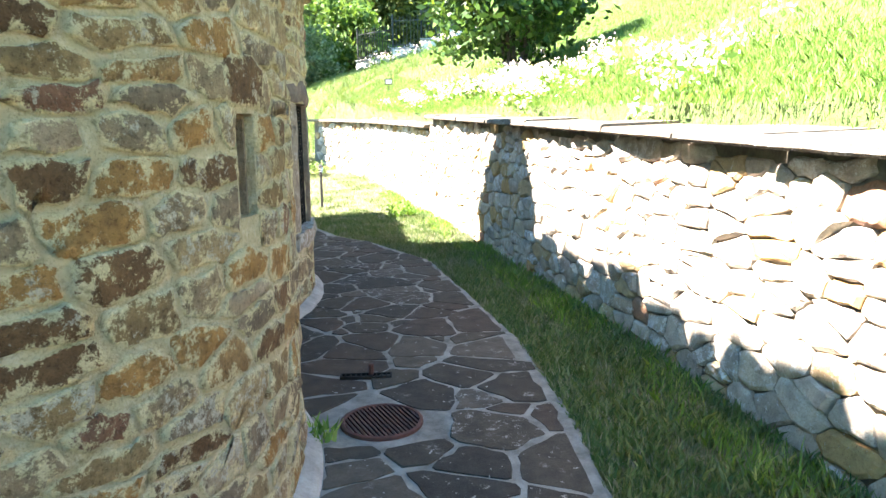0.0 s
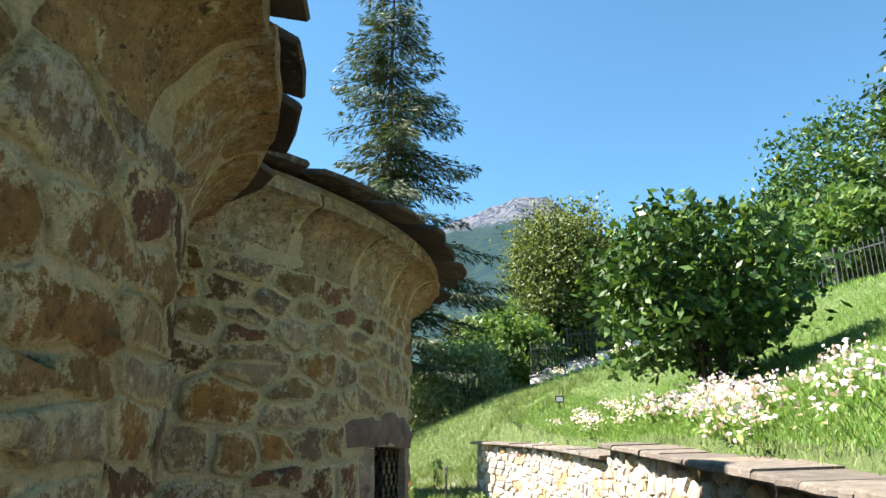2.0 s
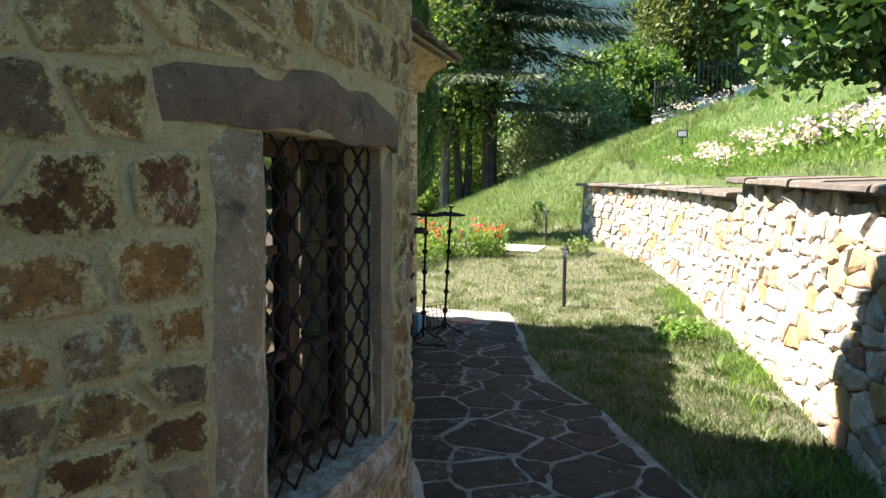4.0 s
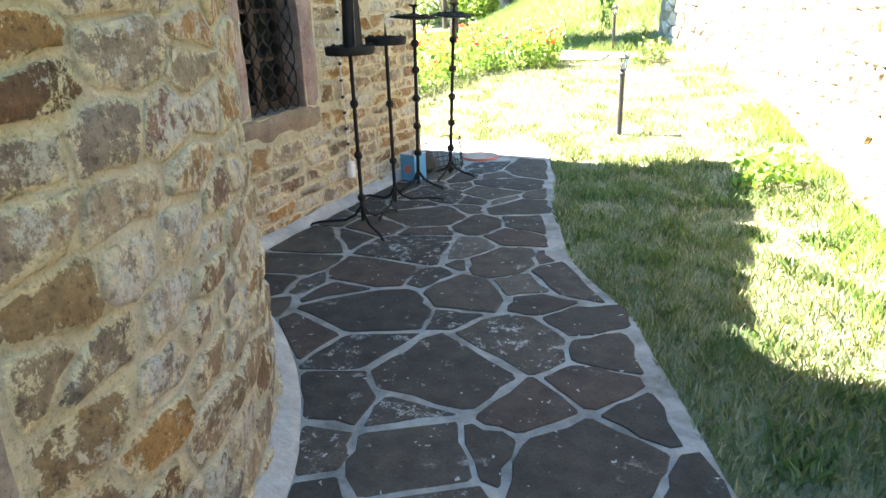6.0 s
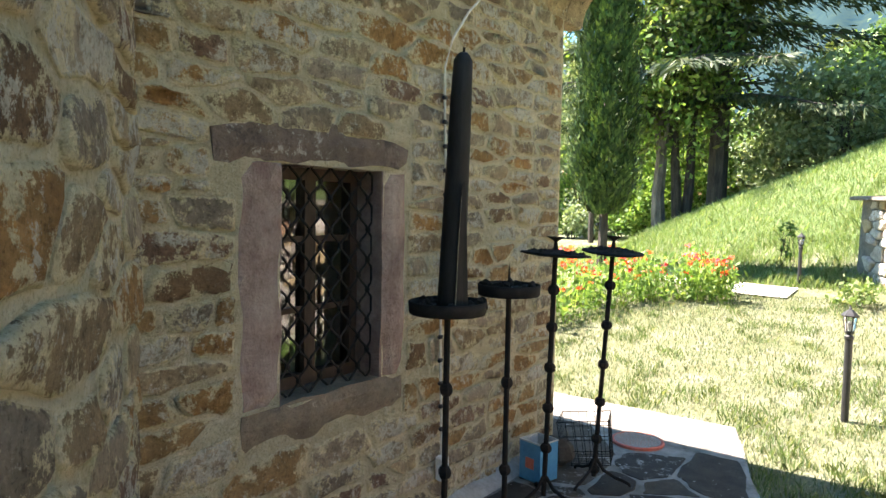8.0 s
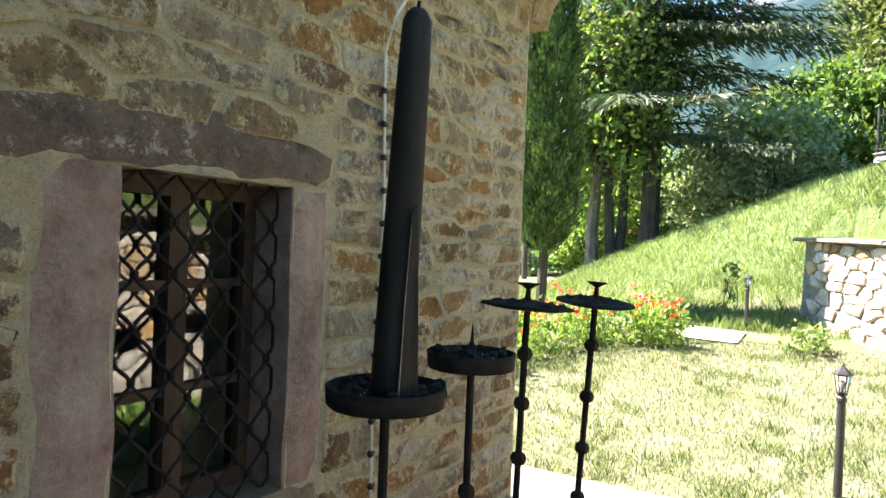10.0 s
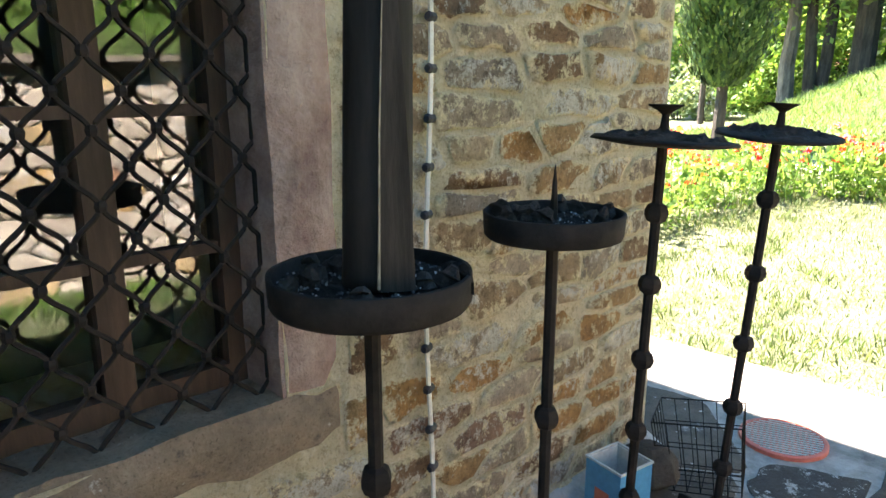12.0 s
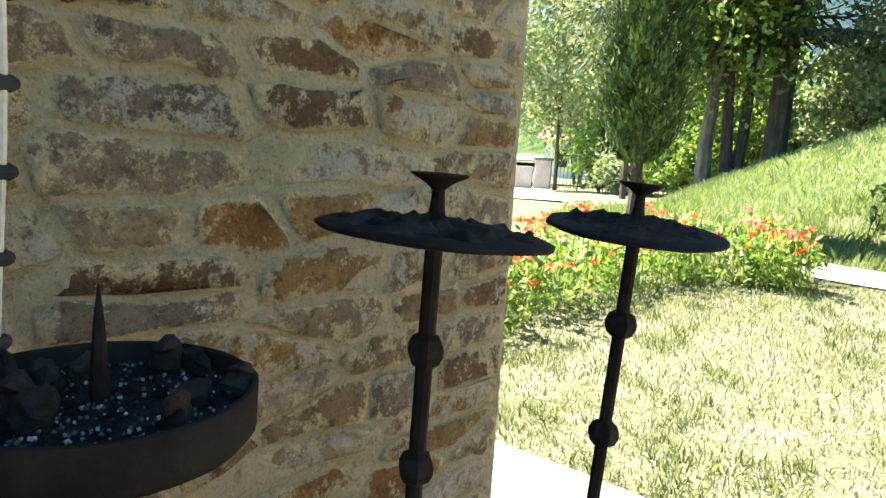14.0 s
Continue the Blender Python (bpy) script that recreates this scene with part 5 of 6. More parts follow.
# charred tapering post candle on the first stand
cd = thing("candle", "tall dark tapering post candle standing in the iron tray", "candle", "", pose(0.03, 9.175, 1.161, 0.4, 2.6, 0))
part("body", Shape().lathe([(0.053, 0.0), (0.052, 0.02), (0.046, 0.4), (0.040, 0.8), (0.036, 0.925), (0.026, 0.945), (0.016, 0.955)], 20, None, 0.03), CANDLE, cd, "", True)
part("wick", Shape().tube([(0, 0, 0.95), (0.002, 0, 0.975)], 0.005, 5), IRON, cd)
cs = thing("wood_slat", "slim pale-edged slat leaning against the dark candle", "wood", "", pose(0.090, 9.1545, 1.163, 1.9, 0.0, 55))
part("slat", Shape().add([(-0.022, -0.005, 0), (0.030, -0.005, 0), (0.030, 0.005, 0), (-0.022, 0.005, 0), (-0.016, -0.004, 0.25), (0.018, -0.004, 0.25), (0.018, 0.004, 0.25), (-0.016, 0.004, 0.25), (-0.008, -0.003, 0.45), (0.004, -0.003, 0.47), (0.004, 0.003, 0.47), (-0.008, 0.003, 0.45)],
                         [(3, 2, 1, 0), (8, 9, 10, 11)] + [(a, b, b + 4, a + 4) for k in (0, 4) for a, b in ((k, k + 1), (k + 1, k + 2), (k + 2, k + 3), (k + 3, k))]), SLATWOOD, cs)
part("wax_run", Shape().tube([(-0.022, -0.006, 0.005), (-0.020, -0.006, 0.08), (-0.017, -0.005, 0.22), (-0.009, -0.004, 0.42)], [0.0026, 0.0018, 0.0014, 0.0008], 5), OLDWAX, cs, "pale run of old wax")


def plate_stand(x, y, zt, rt, knobs, turn, tilt, lean, label):
    ob = thing("candle_stand", label, "candle stand", "iron candle stands by the wall", pose(x, y, 0, *lean))
    part("pole", Shape().tube([(0, 0, 0.06), (0, 0, 0.6), (0, 0, zt)], 0.0135, 8), IRON, ob)
    for z in knobs:
        knob(z, 0.030, ob)
    stand_base(ob, 0.20, turn)
    m = pose(0, 0, zt, tilt[0], tilt[1])
    plate = part("plate", Shape().lathe([(0.02, -0.010), (rt * 0.7, -0.004), (rt, 0.004), (rt * 1.01, 0.009), (rt * 0.97, 0.013), (rt * 0.6, 0.016), (0.03, 0.02)], 30, m, 0.06), IRON, ob, "flat dished iron plate", True)
    n, rings = 44, 9
    vs = [tuple(m @ Vector((0, 0, 0.05)))]
    for j in range(1, rings + 1):
        for i in range(n):
            a = 2 * math.pi * i / n
            r = rt * 0.88 * j / rings
            q = Vector((r * math.cos(a), r * math.sin(a), 0))
            h = 0.012 + 0.020 * (1 - j / rings) + 0.020 * max(-0.4, noise.noise((q.x * 36, q.y * 36, y)) + 0.4 * noise.noise((q.x * 90, q.y * 90, y)))
            vs.append(tuple(m @ (q + Vector((0, 0, h if j < rings else 0.010)))))
    fs = [(0, 1 + i, 1 + (i + 1) % n) for i in range(n)]
    for j in range(rings - 1):
        fs += [(1 + j * n + i, 1 + (j + 1) * n + i, 1 + (j + 1) * n + (i + 1) % n, 1 + j * n + (i + 1) % n) for i in range(n)]
    part("wax_crust", Shape().add(vs, fs), CRUST, plate, "lumpy crust of burnt wax")
    part("stem", Shape().lathe([(0.017, zt + 0.01), (0.011, zt + 0.05), (0.009, zt + 0.075)], 8), IRON, ob)
    part("cup", Shape().lathe([(0.010, zt + 0.072), (0.022, zt + 0.082), (0.042, zt + 0.092), (0.044, zt + 0.096), (0.02, zt + 0.094)], 16, None, 0.05), IRON, ob, "small iron candle cup")
    return ob


plate_stand(-0.045, 10.132, 1.305, 0.177, (1.13, 0.94, 0.73, 0.52, 0.31), 10, (-2, 1), (-0.7, 1.0), "wrought-iron candle stand with a wax-crusted flat plate")
plate_stand(0.05, 10.535, 1.305, 0.165, (1.13, 0.91, 0.69, 0.48, 0.27, 0.10), 25, (4, 2), (-2.0, 2.4), "slightly leaning wrought-iron candle stand with a wax-crusted plate")

# ---- light string on the wall ----
ls = thing("light_string", "white cable with dark clips fixed to the stone wall", "light string")
pts = [(WX + 0.03, 9.69 + 0.012 * math.sin(z * 5), z) for z in np.arange(0.30, 2.25, 0.1)] + [(WX + 0.03, 9.74, 2.35), (WX + 0.035, 9.86, 2.5), (WX + 0.04, 9.99, 2.62), (WX + 0.12, 10.05, 2.80)]
part("cable", Shape().tube(pts, 0.0065, 6), CORD, ls)
for i in range(15):
    z = 2.06 - 0.115 * i
    part("clip", Shape().lathe([(0.008, -0.02), (0.012, -0.012), (0.012, 0.012), (0.008, 0.02)], 8, pose(WX + 0.03, 9.69 + 0.012 * math.sin(z * 5), z, 90, 0, 20)), CLIP, ls)
part("plug_box", Shape().box(WX + 0.022, 9.66, 0.20, WX + 0.07, 9.72, 0.32, None, 0.008), SIGNMAT, ls, "small pale junction box")

# ---- tin and wire basket by the wall ----
tin = thing("tin_canister", "open square blue metal tin with a worn red print", "tin", "", pose(-0.22, 10.40, 0.024, 0, 0, -12))
s = Shape()
for b in ((-0.075, -0.075, 0, 0.075, -0.072, 0.22), (-0.075, 0.072, 0, 0.075, 0.075, 0.22), (-0.075, -0.072, 0, -0.072, 0.072, 0.22), (0.072, -0.072, 0, 0.075, 0.072, 0.22), (-0.072, -0.072, 0, 0.072, 0.072, 0.004)):
    s.box(*b)
part("body", s, TIN, tin)
part("rim", Shape().box(-0.078, -0.078, 0.217, 0.078, -0.071, 0.224).box(-0.078, 0.071, 0.217, 0.078, 0.078, 0.224).box(-0.078, -0.071, 0.217, -0.071, 0.071, 0.224).box(0.071, -0.071, 0.217, 0.078, 0.071, 0.224), TINWHITE, tin, "bare metal rim")
part("lining", Shape().box(-0.0715, -0.0715, 0.006, -0.069, 0.0715, 0.216).box(0.069, -0.0715, 0.006, 0.0715, 0.0715, 0.216).box(-0.069, 0.069, 0.006, 0.069, 0.0715, 0.216).box(-0.069, -0.0715, 0.006, 0.069, -0.069, 0.216), TINWHITE, tin)
part("print", Shape().box(-0.03, -0.0775, 0.07, 0.03, -0.0755, 0.13, None, 0.0), TINRED, tin, "worn red printed patch")
wb = thing("wire_basket", "bent open wire basket leaning on the ground", "basket", "", pose(-0.10, 10.82, 0.025, 0, -8, 18))
s = Shape()
W_, D_, H_ = 0.30, 0.22, 0.27
for i in range(7):
    x = -W_ / 2 + W_ * i / 6
    part("wire", Shape().tube([(x, -D_ / 2, H_), (x * 0.9, -D_ / 2 * 0.9, 0.004), (x * 0.9, D_ / 2 * 0.9, 0.004), (x, D_ / 2, H_)], 0.0022, 5), IRON, wb)
for i in range(1, 5):
    y = -D_ / 2 + D_ * i / 5
    part("wire", Shape().tube([(-W_ / 2, y, H_), (-W_ / 2 * 0.9, y * 0.9, 0.004), (W_ / 2 * 0.9, y * 0.9, 0.004), (W_ / 2, y, H_)], 0.0022, 5), IRON, wb)
for z in (0.004, 0.09, 0.18, H_):
    k = 0.9 + 0.1 * z / H_
    a, b = W_ / 2 * k, D_ / 2 * k
    part("wire", Shape().tube([(-a, -b, z), (a, -b, z), (a, b, z), (-a, b, z), (-a, -b, z)], 0.003 if z == H_ else 0.0022, 5), IRON, wb)
rk = thing("loose_stone", "dark rounded stone lying behind the blue tin", "stone", "", pose(-0.25, 10.66, 0.02, 0, 0, 30))
part("rock", Shape().lathe([(0.06, 0.0), (0.11, 0.05), (0.10, 0.12), (0.05, 0.16)], 9, Matrix.Diagonal((1.1, 0.8, 1, 1)), 0.25), SLAB, rk)


# ---- garden lamps ----
def garden_lamp(x, y, h, label):
    z0 = ground_z(x, y) - 0.02
    ob = thing("garden_lamp", label, "garden lamp", "low lantern posts on the lawn", pose(x, y, z0))
    zt = h - 0.21
    part("post", Shape().lathe([(0.024, 0.0), (0.026, 0.02), (0.026, zt - 0.04), (0.032, zt - 0.03), (0.032, zt - 0.01), (0.02, zt)], 12), LAMP_IRON, ob)
    part("collar", Shape().lathe([(0.018, zt), (0.030, zt + 0.012), (0.034, zt + 0.022), (0.030, zt + 0.028)], 6), LAMP_IRON, ob)
    for k in range(6):
        a = radians(60 * k)
        part("strut", Shape().tube([(0.030 * math.cos(a), 0.030 * math.sin(a), zt + 0.025), (0.046 * math.cos(a), 0.046 * math.sin(a), zt + 0.135)], 0.003, 4), LAMP_IRON, ob)
    part("glass", Shape().lathe([(0.027, zt + 0.028), (0.042, zt + 0.133)], 6), LAMPGLASS, ob, "clear lantern glass")
    part("cap", Shape().lathe([(0.055, zt + 0.132), (0.06, zt + 0.142), (0.045, zt + 0.158), (0.022, zt + 0.178), (0.012, zt + 0.186)], 6), LAMP_IRON, ob)
    part("finial", Shape().lathe([(0.004, zt + 0.184), (0.011, zt + 0.192), (0.006, zt + 0.202), (0.002, zt + 0.215)], 8), LAMP_IRON, ob)
    part("bulb", Shape().lathe([(0.008, zt + 0.03), (0.016, zt + 0.06), (0.018, zt + 0.085), (0.008, zt + 0.105)], 8), SIGNMAT, ob)
    return ob


garden_lamp(1.045, 12.727, 0.86, "black lantern on a short post standing on the lawn")
garden_lamp(-0.08, 18.04, 0.80, "black lantern on a short post by the gravel walk")

# small plant sign on the slope
sx, sy = 2.6, 17.4
sg = thing("plant_sign", "small white plant label with a dark border on a stake", "sign", "", pose(sx, sy, ground_z(sx, sy), -8, 0, 8))
part("stake", Shape().box(-0.01, -0.008, -0.05, 0.01, 0.008, 0.22), SIGNDARK, sg)
part("board", Shape().box(-0.10, -0.022, 0.16, 0.10, -0.009, 0.31, None, 0.003), SIGNDARK, sg)
part("label_sheet", Shape().box(-0.075, -0.026, 0.185, 0.075, -0.0225, 0.285), SIGNMAT, sg)

# ---- plants ----
def tube_tree(s, pts, r0, r1, n=8):
    s.tube(pts, [r0 + (r1 - r0) * i / (len(pts) - 1) for i in range(len(pts))], n)


def blobs(rng, c, rad, count, squash=1.0):
    """Cluster centres filling an uneven crown, more of them near its skin."""
    d = rng.normal(size=(count, 3))
    d /= np.linalg.norm(d, axis=1)[:, None]
    r = rng.uniform(0.35, 1.0, count) ** 0.5
    w = np.array([1 + 0.28 * noise.noise(Vector(q) * 1.9 + Vector(c)) * 2 for q in d])
    return np.array(c) + d * (r * w)[:, None] * np.array(rad)


def broad_tree(name, x, y, h, rad, leaf, mat, n_blob, per, label, seed, trunk_r=0.12, crown_z=None, bark=BARK, category="tree", stems=1, shoots=0):
    rng = np.random.default_rng(seed)
    z0 = ground_z(x, y)
    ob = thing(name, label, category, "", pose(x, y, z0))
    cz = h - rad[2] if crown_z is None else crown_z
    t = Shape()
    rn = random.Random(seed)
    for k in range(stems):
        a = 2 * math.pi * k / stems + rn.uniform(0, 1)
        b = 0.12 * (stems > 1)
        top = (math.cos(a) * rad[0] * 0.3 * (stems > 1), math.sin(a) * rad[1] * 0.3 * (stems > 1), cz + rad[2] * 0.4)
        pts = [(b * math.cos(a) + (top[0] - b * math.cos(a)) * i / 6 + rn.uniform(-0.05, 0.05), b * math.sin(a) + (top[1] - b * math.sin(a)) * i / 6 + rn.uniform(-0.05, 0.05), -0.1 + (top[2] + 0.1) * i / 6) for i in range(7)]
        tube_tree(t, pts, trunk_r, trunk_r * 0.3)
        for _ in range(7):
            i = rn.randint(2, 5)
            p = Vector(pts[i])
            q = Vector((rn.uniform(-1, 1) * rad[0] * 0.75, rn.uniform(-1, 1) * rad[1] * 0.75, cz + rn.uniform(-0.5, 0.7) * rad[2]))
            tube_tree(t, [p, p.lerp(q, 0.5) + Vector((0, 0, 0.1 * h * 0.3)), q], trunk_r * 0.35, trunk_r * 0.08, 5)
    part("trunk", t, bark, ob)
    cl = blobs(rng, (0, 0, cz), rad, n_blob)
    size = max(rad) * 0.125
    pts = (cl[:, None, :] + rng.normal(size=(n_blob, per, 3)) * size * np.array([1, 1, 0.8])).reshape(-1, 3)
    for k in range(shoots):
        a, u = rn.uniform(0, 6.283), rn.uniform(0.25, 0.95)
        p = np.array((math.cos(a) * u * rad[0], math.sin(a) * u * rad[1], cz + rad[2] * (0.95 - 0.8 * u * u)))
        d = np.array((math.cos(a) * u * 0.5, math.sin(a) * u * 0.5, 1.0)) * rn.uniform(0.25, 0.62)
        w = rng.uniform(0, 1, 20)[:, None]
        pts = np.concatenate([pts, p + d * w + rng.normal(size=(20, 3)) * 0.06 * (1.15 - w)])
    pts = pts[pts[:, 2] > 0.05]
    cloud("crown", leaf_quads(pts, leaf, rng), 4, mat, ob)
    return ob


def conifer(name, x, y, h, r, seed, label, low=0.12, dens=1.0, droop=0.35, trunk=0.2, taper=0.85, whorl=0.42, bark=BARK, needle=0.16, thin=0.15):
    rng = np.random.default_rng(seed)
    rn = random.Random(seed)
    z0 = ground_z(x, y)
    ob = thing(name, label, "conifer", "", pose(x, y, z0))
    t = Shape()
    tube_tree(t, [(0.05 * math.sin(i), 0.05 * math.cos(i * 1.3), -0.2 + (h + 0.2) * i / 8) for i in range(9)], trunk, 0.02)
    quads = []
    z = low * h
    while z < h - 0.15:
        k = (h - z) / (h * (1 - low))
        L = r * (k ** taper)
        for b in range(rn.randint(5, 7)):
            a = rn.uniform(0, 6.283)
            l = L * rn.uniform(0.55, 1.12)
            n = max(3, int(l / 0.28))
            dirv = np.array([math.cos(a), math.sin(a), 0])
            side = np.array([-math.sin(a), math.cos(a), 0])
            pts = []
            for i in range(n + 1):
                u = i / n
                pts.append(dirv * l * u + np.array([0, 0, z + l * (0.12 * u - droop * u * u + 0.22 * u ** 4)]))
            if l > 0.5:
                tube_tree(t, pts[::2] + ([pts[-1]] if n % 2 else []), 0.012 + 0.014 * l, 0.006, 4)
            for i in range(1, n + 1):
                u = i / n
                wdt = 0.34 * l * (1 - 0.75 * u) * (0.35 + 0.65 * min(1, u * 3)) + 0.10
                m = int((4 + 9 * wdt) * dens)
                off = rng.uniform(-1, 1, m)
                base = pts[i] + side * (off * wdt)[:, None] - dirv * (np.abs(off) * wdt * 0.35)[:, None] + rng.normal(size=(m, 3)) * 0.05
                d = dirv * rng.uniform(0.2, 1, m)[:, None] + side * (np.sign(off) * rng.uniform(0.2, 1.0, m))[:, None] + np.array([0, 0, -1.0]) * rng.uniform(0.1, 0.9, m)[:, None]
                d /= np.linalg.norm(d, axis=1)[:, None]
                e = rng.normal(size=(m, 3))
                e -= (e * d).sum(1)[:, None] * d
                e /= np.linalg.norm(e, axis=1)[:, None]
                ln = (needle * rng.uniform(0.8, 2.0, m))[:, None]
                wd = ln * thin
                quads.append(np.stack([base - e * wd * 0.5, base + d * ln * 0.55 - e * wd, base + d * ln, base + d * ln * 0.55 + e * wd], 1))
        z += whorl * rn.uniform(0.7, 1.3) * (0.45 + 0.55 * k)
    part("trunk", t, bark, ob)
    cloud("crown", np.concatenate(quads), 4, NEEDLE, ob)
    return ob

broad_tree("hazel_bush", 4.6, 11.8, 2.9, (1.45, 1.3, 1.15), 0.10, BROAD, 230, 40, "large leafy green bush growing on the grassy slope", 21, 0.04, 1.5, BARK, "bush", 6, 34)
broad_tree("birch_tree", 3.8, 39.0, 10.9, (2.7, 2.7, 4.7), 0.17, OLIVE, 520, 66, "rounded olive-green tree beyond the iron fence", 22, 0.16, 6.0, BARK)
# columnar cypress beside the rose bed
cx, cy = -3.35, 18.5
rng = np.random.default_rng(9)
cyp = thing("cypress_tree", "slim columnar dark green cypress on a short bare trunk", "cypress", "", pose(cx, cy, ground_z(cx, cy)))
part("trunk", Shape().tube([(0, 0, -0.1), (0.02, 0, 0.7), (0, 0, 4), (0, 0, 6.6)], [0.10, 0.085, 0.05, 0.01], 8), BARK, cyp)
n = 30000
u = rng.uniform(0, 1, n)
hh = 0.95 + 5.9 * u
prof = 0.56 * np.minimum(1, (u + 0.012) * 9) ** 0.55 * (1 - u ** 2.6) ** 0.75 + 0.03
th = rng.uniform(0, 6.283, n)
lob = 1 + 0.13 * np.sin(th * 5 + hh * 3) + 0.11 * np.sin(th * 9 - hh * 7) + 0.07 * np.sin(th * 4 + hh * 13)
rr = prof * lob * rng.uniform(0.72, 1.05, n)
base = np.stack([rr * np.cos(th), rr * np.sin(th), hh], 1)
d = np.stack([0.45 * np.cos(th), 0.45 * np.sin(th), np.ones(n)], 1) + rng.normal(size=(n, 3)) * 0.25
d /= np.linalg.norm(d, axis=1)[:, None]
e = np.stack([-np.sin(th), np.cos(th), np.zeros(n)], 1)
ln = rng.uniform(0.045, 0.12, n)[:, None]
cloud("crown", np.stack([base - d * ln * 0.3, base + e * ln * 0.28, base + d * ln * 0.9, base - e * ln * 0.28], 1), 4, CYPRESS, cyp)

# the group of trees at the top of the lawn: larches with bare lower trunks, and broad crowns behind
conifer("spruce_tree", -3.9, 28.1, 22.8, 5.6, 3, "tall dark spruce with drooping tiered branches and a bare foot", 0.14, 3.0, 0.50, 0.30, 0.74, 0.95, BARK, 0.24, 0.075)
conifer("larch_tree", -4.0, 28.5, 12.5, 2.6, 32, "slender larch with a bare leaning lower trunk", 0.30, 0.6, 0.2, 0.22, 0.6, 0.8, BARK, 0.22)
broad_tree("linden_tree", -5.35, 27.3, 9.4, (2.0, 2.2, 3.2), 0.13, FRESH, 150, 42, "leafy tree with a pale bent trunk", 33, 0.22, 5.2, BARKPALE)
broad_tree("linden_tree", -4.85, 27.8, 10.0, (1.8, 2.2, 3.2), 0.13, OLIVE, 130, 42, "leafy tree with twin dark trunks", 34, 0.17, 5.4, BARK, "tree", 2)
broad_tree("fruit_tree", -7.4, 27.0, 6.6, (1.8, 1.8, 2.0), 0.12, PALELEAF, 120, 40, "small tree with silvery green leaves", 35, 0.10, 4.4, BARK)
broad_tree("garden_tree", -14.2, 35.0, 9.0, (3.0, 3.0, 3.4), 0.16, PALELEAF, 220, 46, "rounded grey-green tree by the garden gate", 36, 0.10, 5.4, BARK)
broad_tree("silver_shrub", -0.8, 29.0, 3.0, (1.9, 1.5, 1.5), 0.12, PALELEAF, 150, 40, "pale silvery shrub at the edge of the wood", 37, 0.04, 1.5, BARK, "shrub", 4)
broad_tree("silver_shrub", -2.4, 31.0, 3.0, (1.6, 1.5, 1.5), 0.12, PALELEAF, 120, 40, "pale green shrub at the edge of the wood", 38, 0.04, 1.5, BARK, "shrub", 4)
for i, (x, y, h, r, m_) in enumerate(((1.2, 34.0, 4.2, 2.0, MIDLEAF), (0.0, 36.0, 5.2, 2.2, MIDLEAF), (-1.6, 39.0, 6.2, 2.6, OLIVE), (3.2, 52.0, 11.0, 4.4, MIDLEAF), (-9.5, 40.0, 9.0, 4.0, FRESH), (-7.5, 34.0, 6.0, 2.8, FRESH),
                                      (10.6, 35.0, 5.0, 2.8, FRESH), (13.8, 25.5, 3.6, 2.0, MIDLEAF), (15.9, 22.2, 3.6, 2.0, BROAD), (11.6, 30.5, 3.6, 2.2, BROAD), (18.0, 18.8, 3.6, 2.2, MIDLEAF), (14.5, 31.0, 7.0, 3.2, BROAD), (18.0, 26.5, 8.0, 3.2, BROAD), (19.0, 36.0, 10.5, 4.2, BROAD), (8.0, 46.0, 10.6, 4.2, BROAD), (-19.0, 46.0, 10.0, 4.5, FRESH), (-25.0, 40.0, 10.0, 4.5, BROAD))):
    broad_tree("woodland_tree", x, y, h, (r, r, h * 0.42), 0.19, m_, 130, 46, "leafy green tree at the edge of the wood", 50 + i, 0.12, h * 0.56, BARK, "tree", 2)
conifer("dark_pine", 18.2, 27.5, 13.0, 3.6, 41, "dark conifer rising behind the fence", 0.1, 0.8, 0.2, 0.25, 0.75, 0.8, BARK, 0.3)

broad_tree("sapling", -0.45, 19.1, 0.8, (0.15, 0.15, 0.30), 0.045, MIDLEAF, 12, 12, "young leafy sapling on the slope behind the gravel walk", 91, 0.008, 0.5, BARK, "sapling", 3)
broad_tree("weed_clump", 0.75, 16.9, 0.3, (0.22, 0.40, 0.13), 0.05, SLOPE, 22, 22, "clump of leafy weeds at the foot of the stone wall", 92, 0.004, 0.13, BARK, "weeds", 5)
broad_tree("weed_clump", 2.45, 11.2, 0.25, (0.22, 0.45, 0.12), 0.05, MEADOW, 22, 24, "clump of fresh green weeds at the foot of the stone wall", 93, 0.004, 0.12, BARK, "weeds", 5)

# far woods and mountain
def ridge(name, mat, label, dist, pts, depth, base, seed, amp, n=90, rows=26):
    """A broken slope that rises to the ridge line pts of (bearing in degrees right of +y, height)."""
    s = Shape()
    vs, fs = [], []
    b0, b1 = pts[0][0], pts[-1][0]
    for j in range(rows + 1):
        t = j / rows
        for i in range(n + 1):
            b = b0 + (b1 - b0) * i / n
            top = lerp_line(pts, b)
            z = base + (top - base) * (t ** 1.25)
            d = dist - depth * (1 - t)
            q = noise.fractal(Vector((b * 0.35, t * 5, seed)), 0.9, 2.1, 5)
            z += amp * q * (0.25 + t) * (1 if j < rows else 0.35) * (j > 0)
            d += amp * 1.2 * noise.fractal(Vector((b * 0.5, t * 3, seed + 9)), 0.9, 2.1, 4)
            a = radians(b)
            vs.append((2 + d * math.sin(a), 5 + d * math.cos(a), z))
    k = n + 1
    fs = [(j * k + i, j * k + i + 1, (j + 1) * k + i + 1, (j + 1) * k + i) for j in range(rows) for i in range(n)]
    ob = new(name, s.add(vs, fs).mesh(name, mat, True))
    return tagged(ob, label, "mountain", "", "structure")


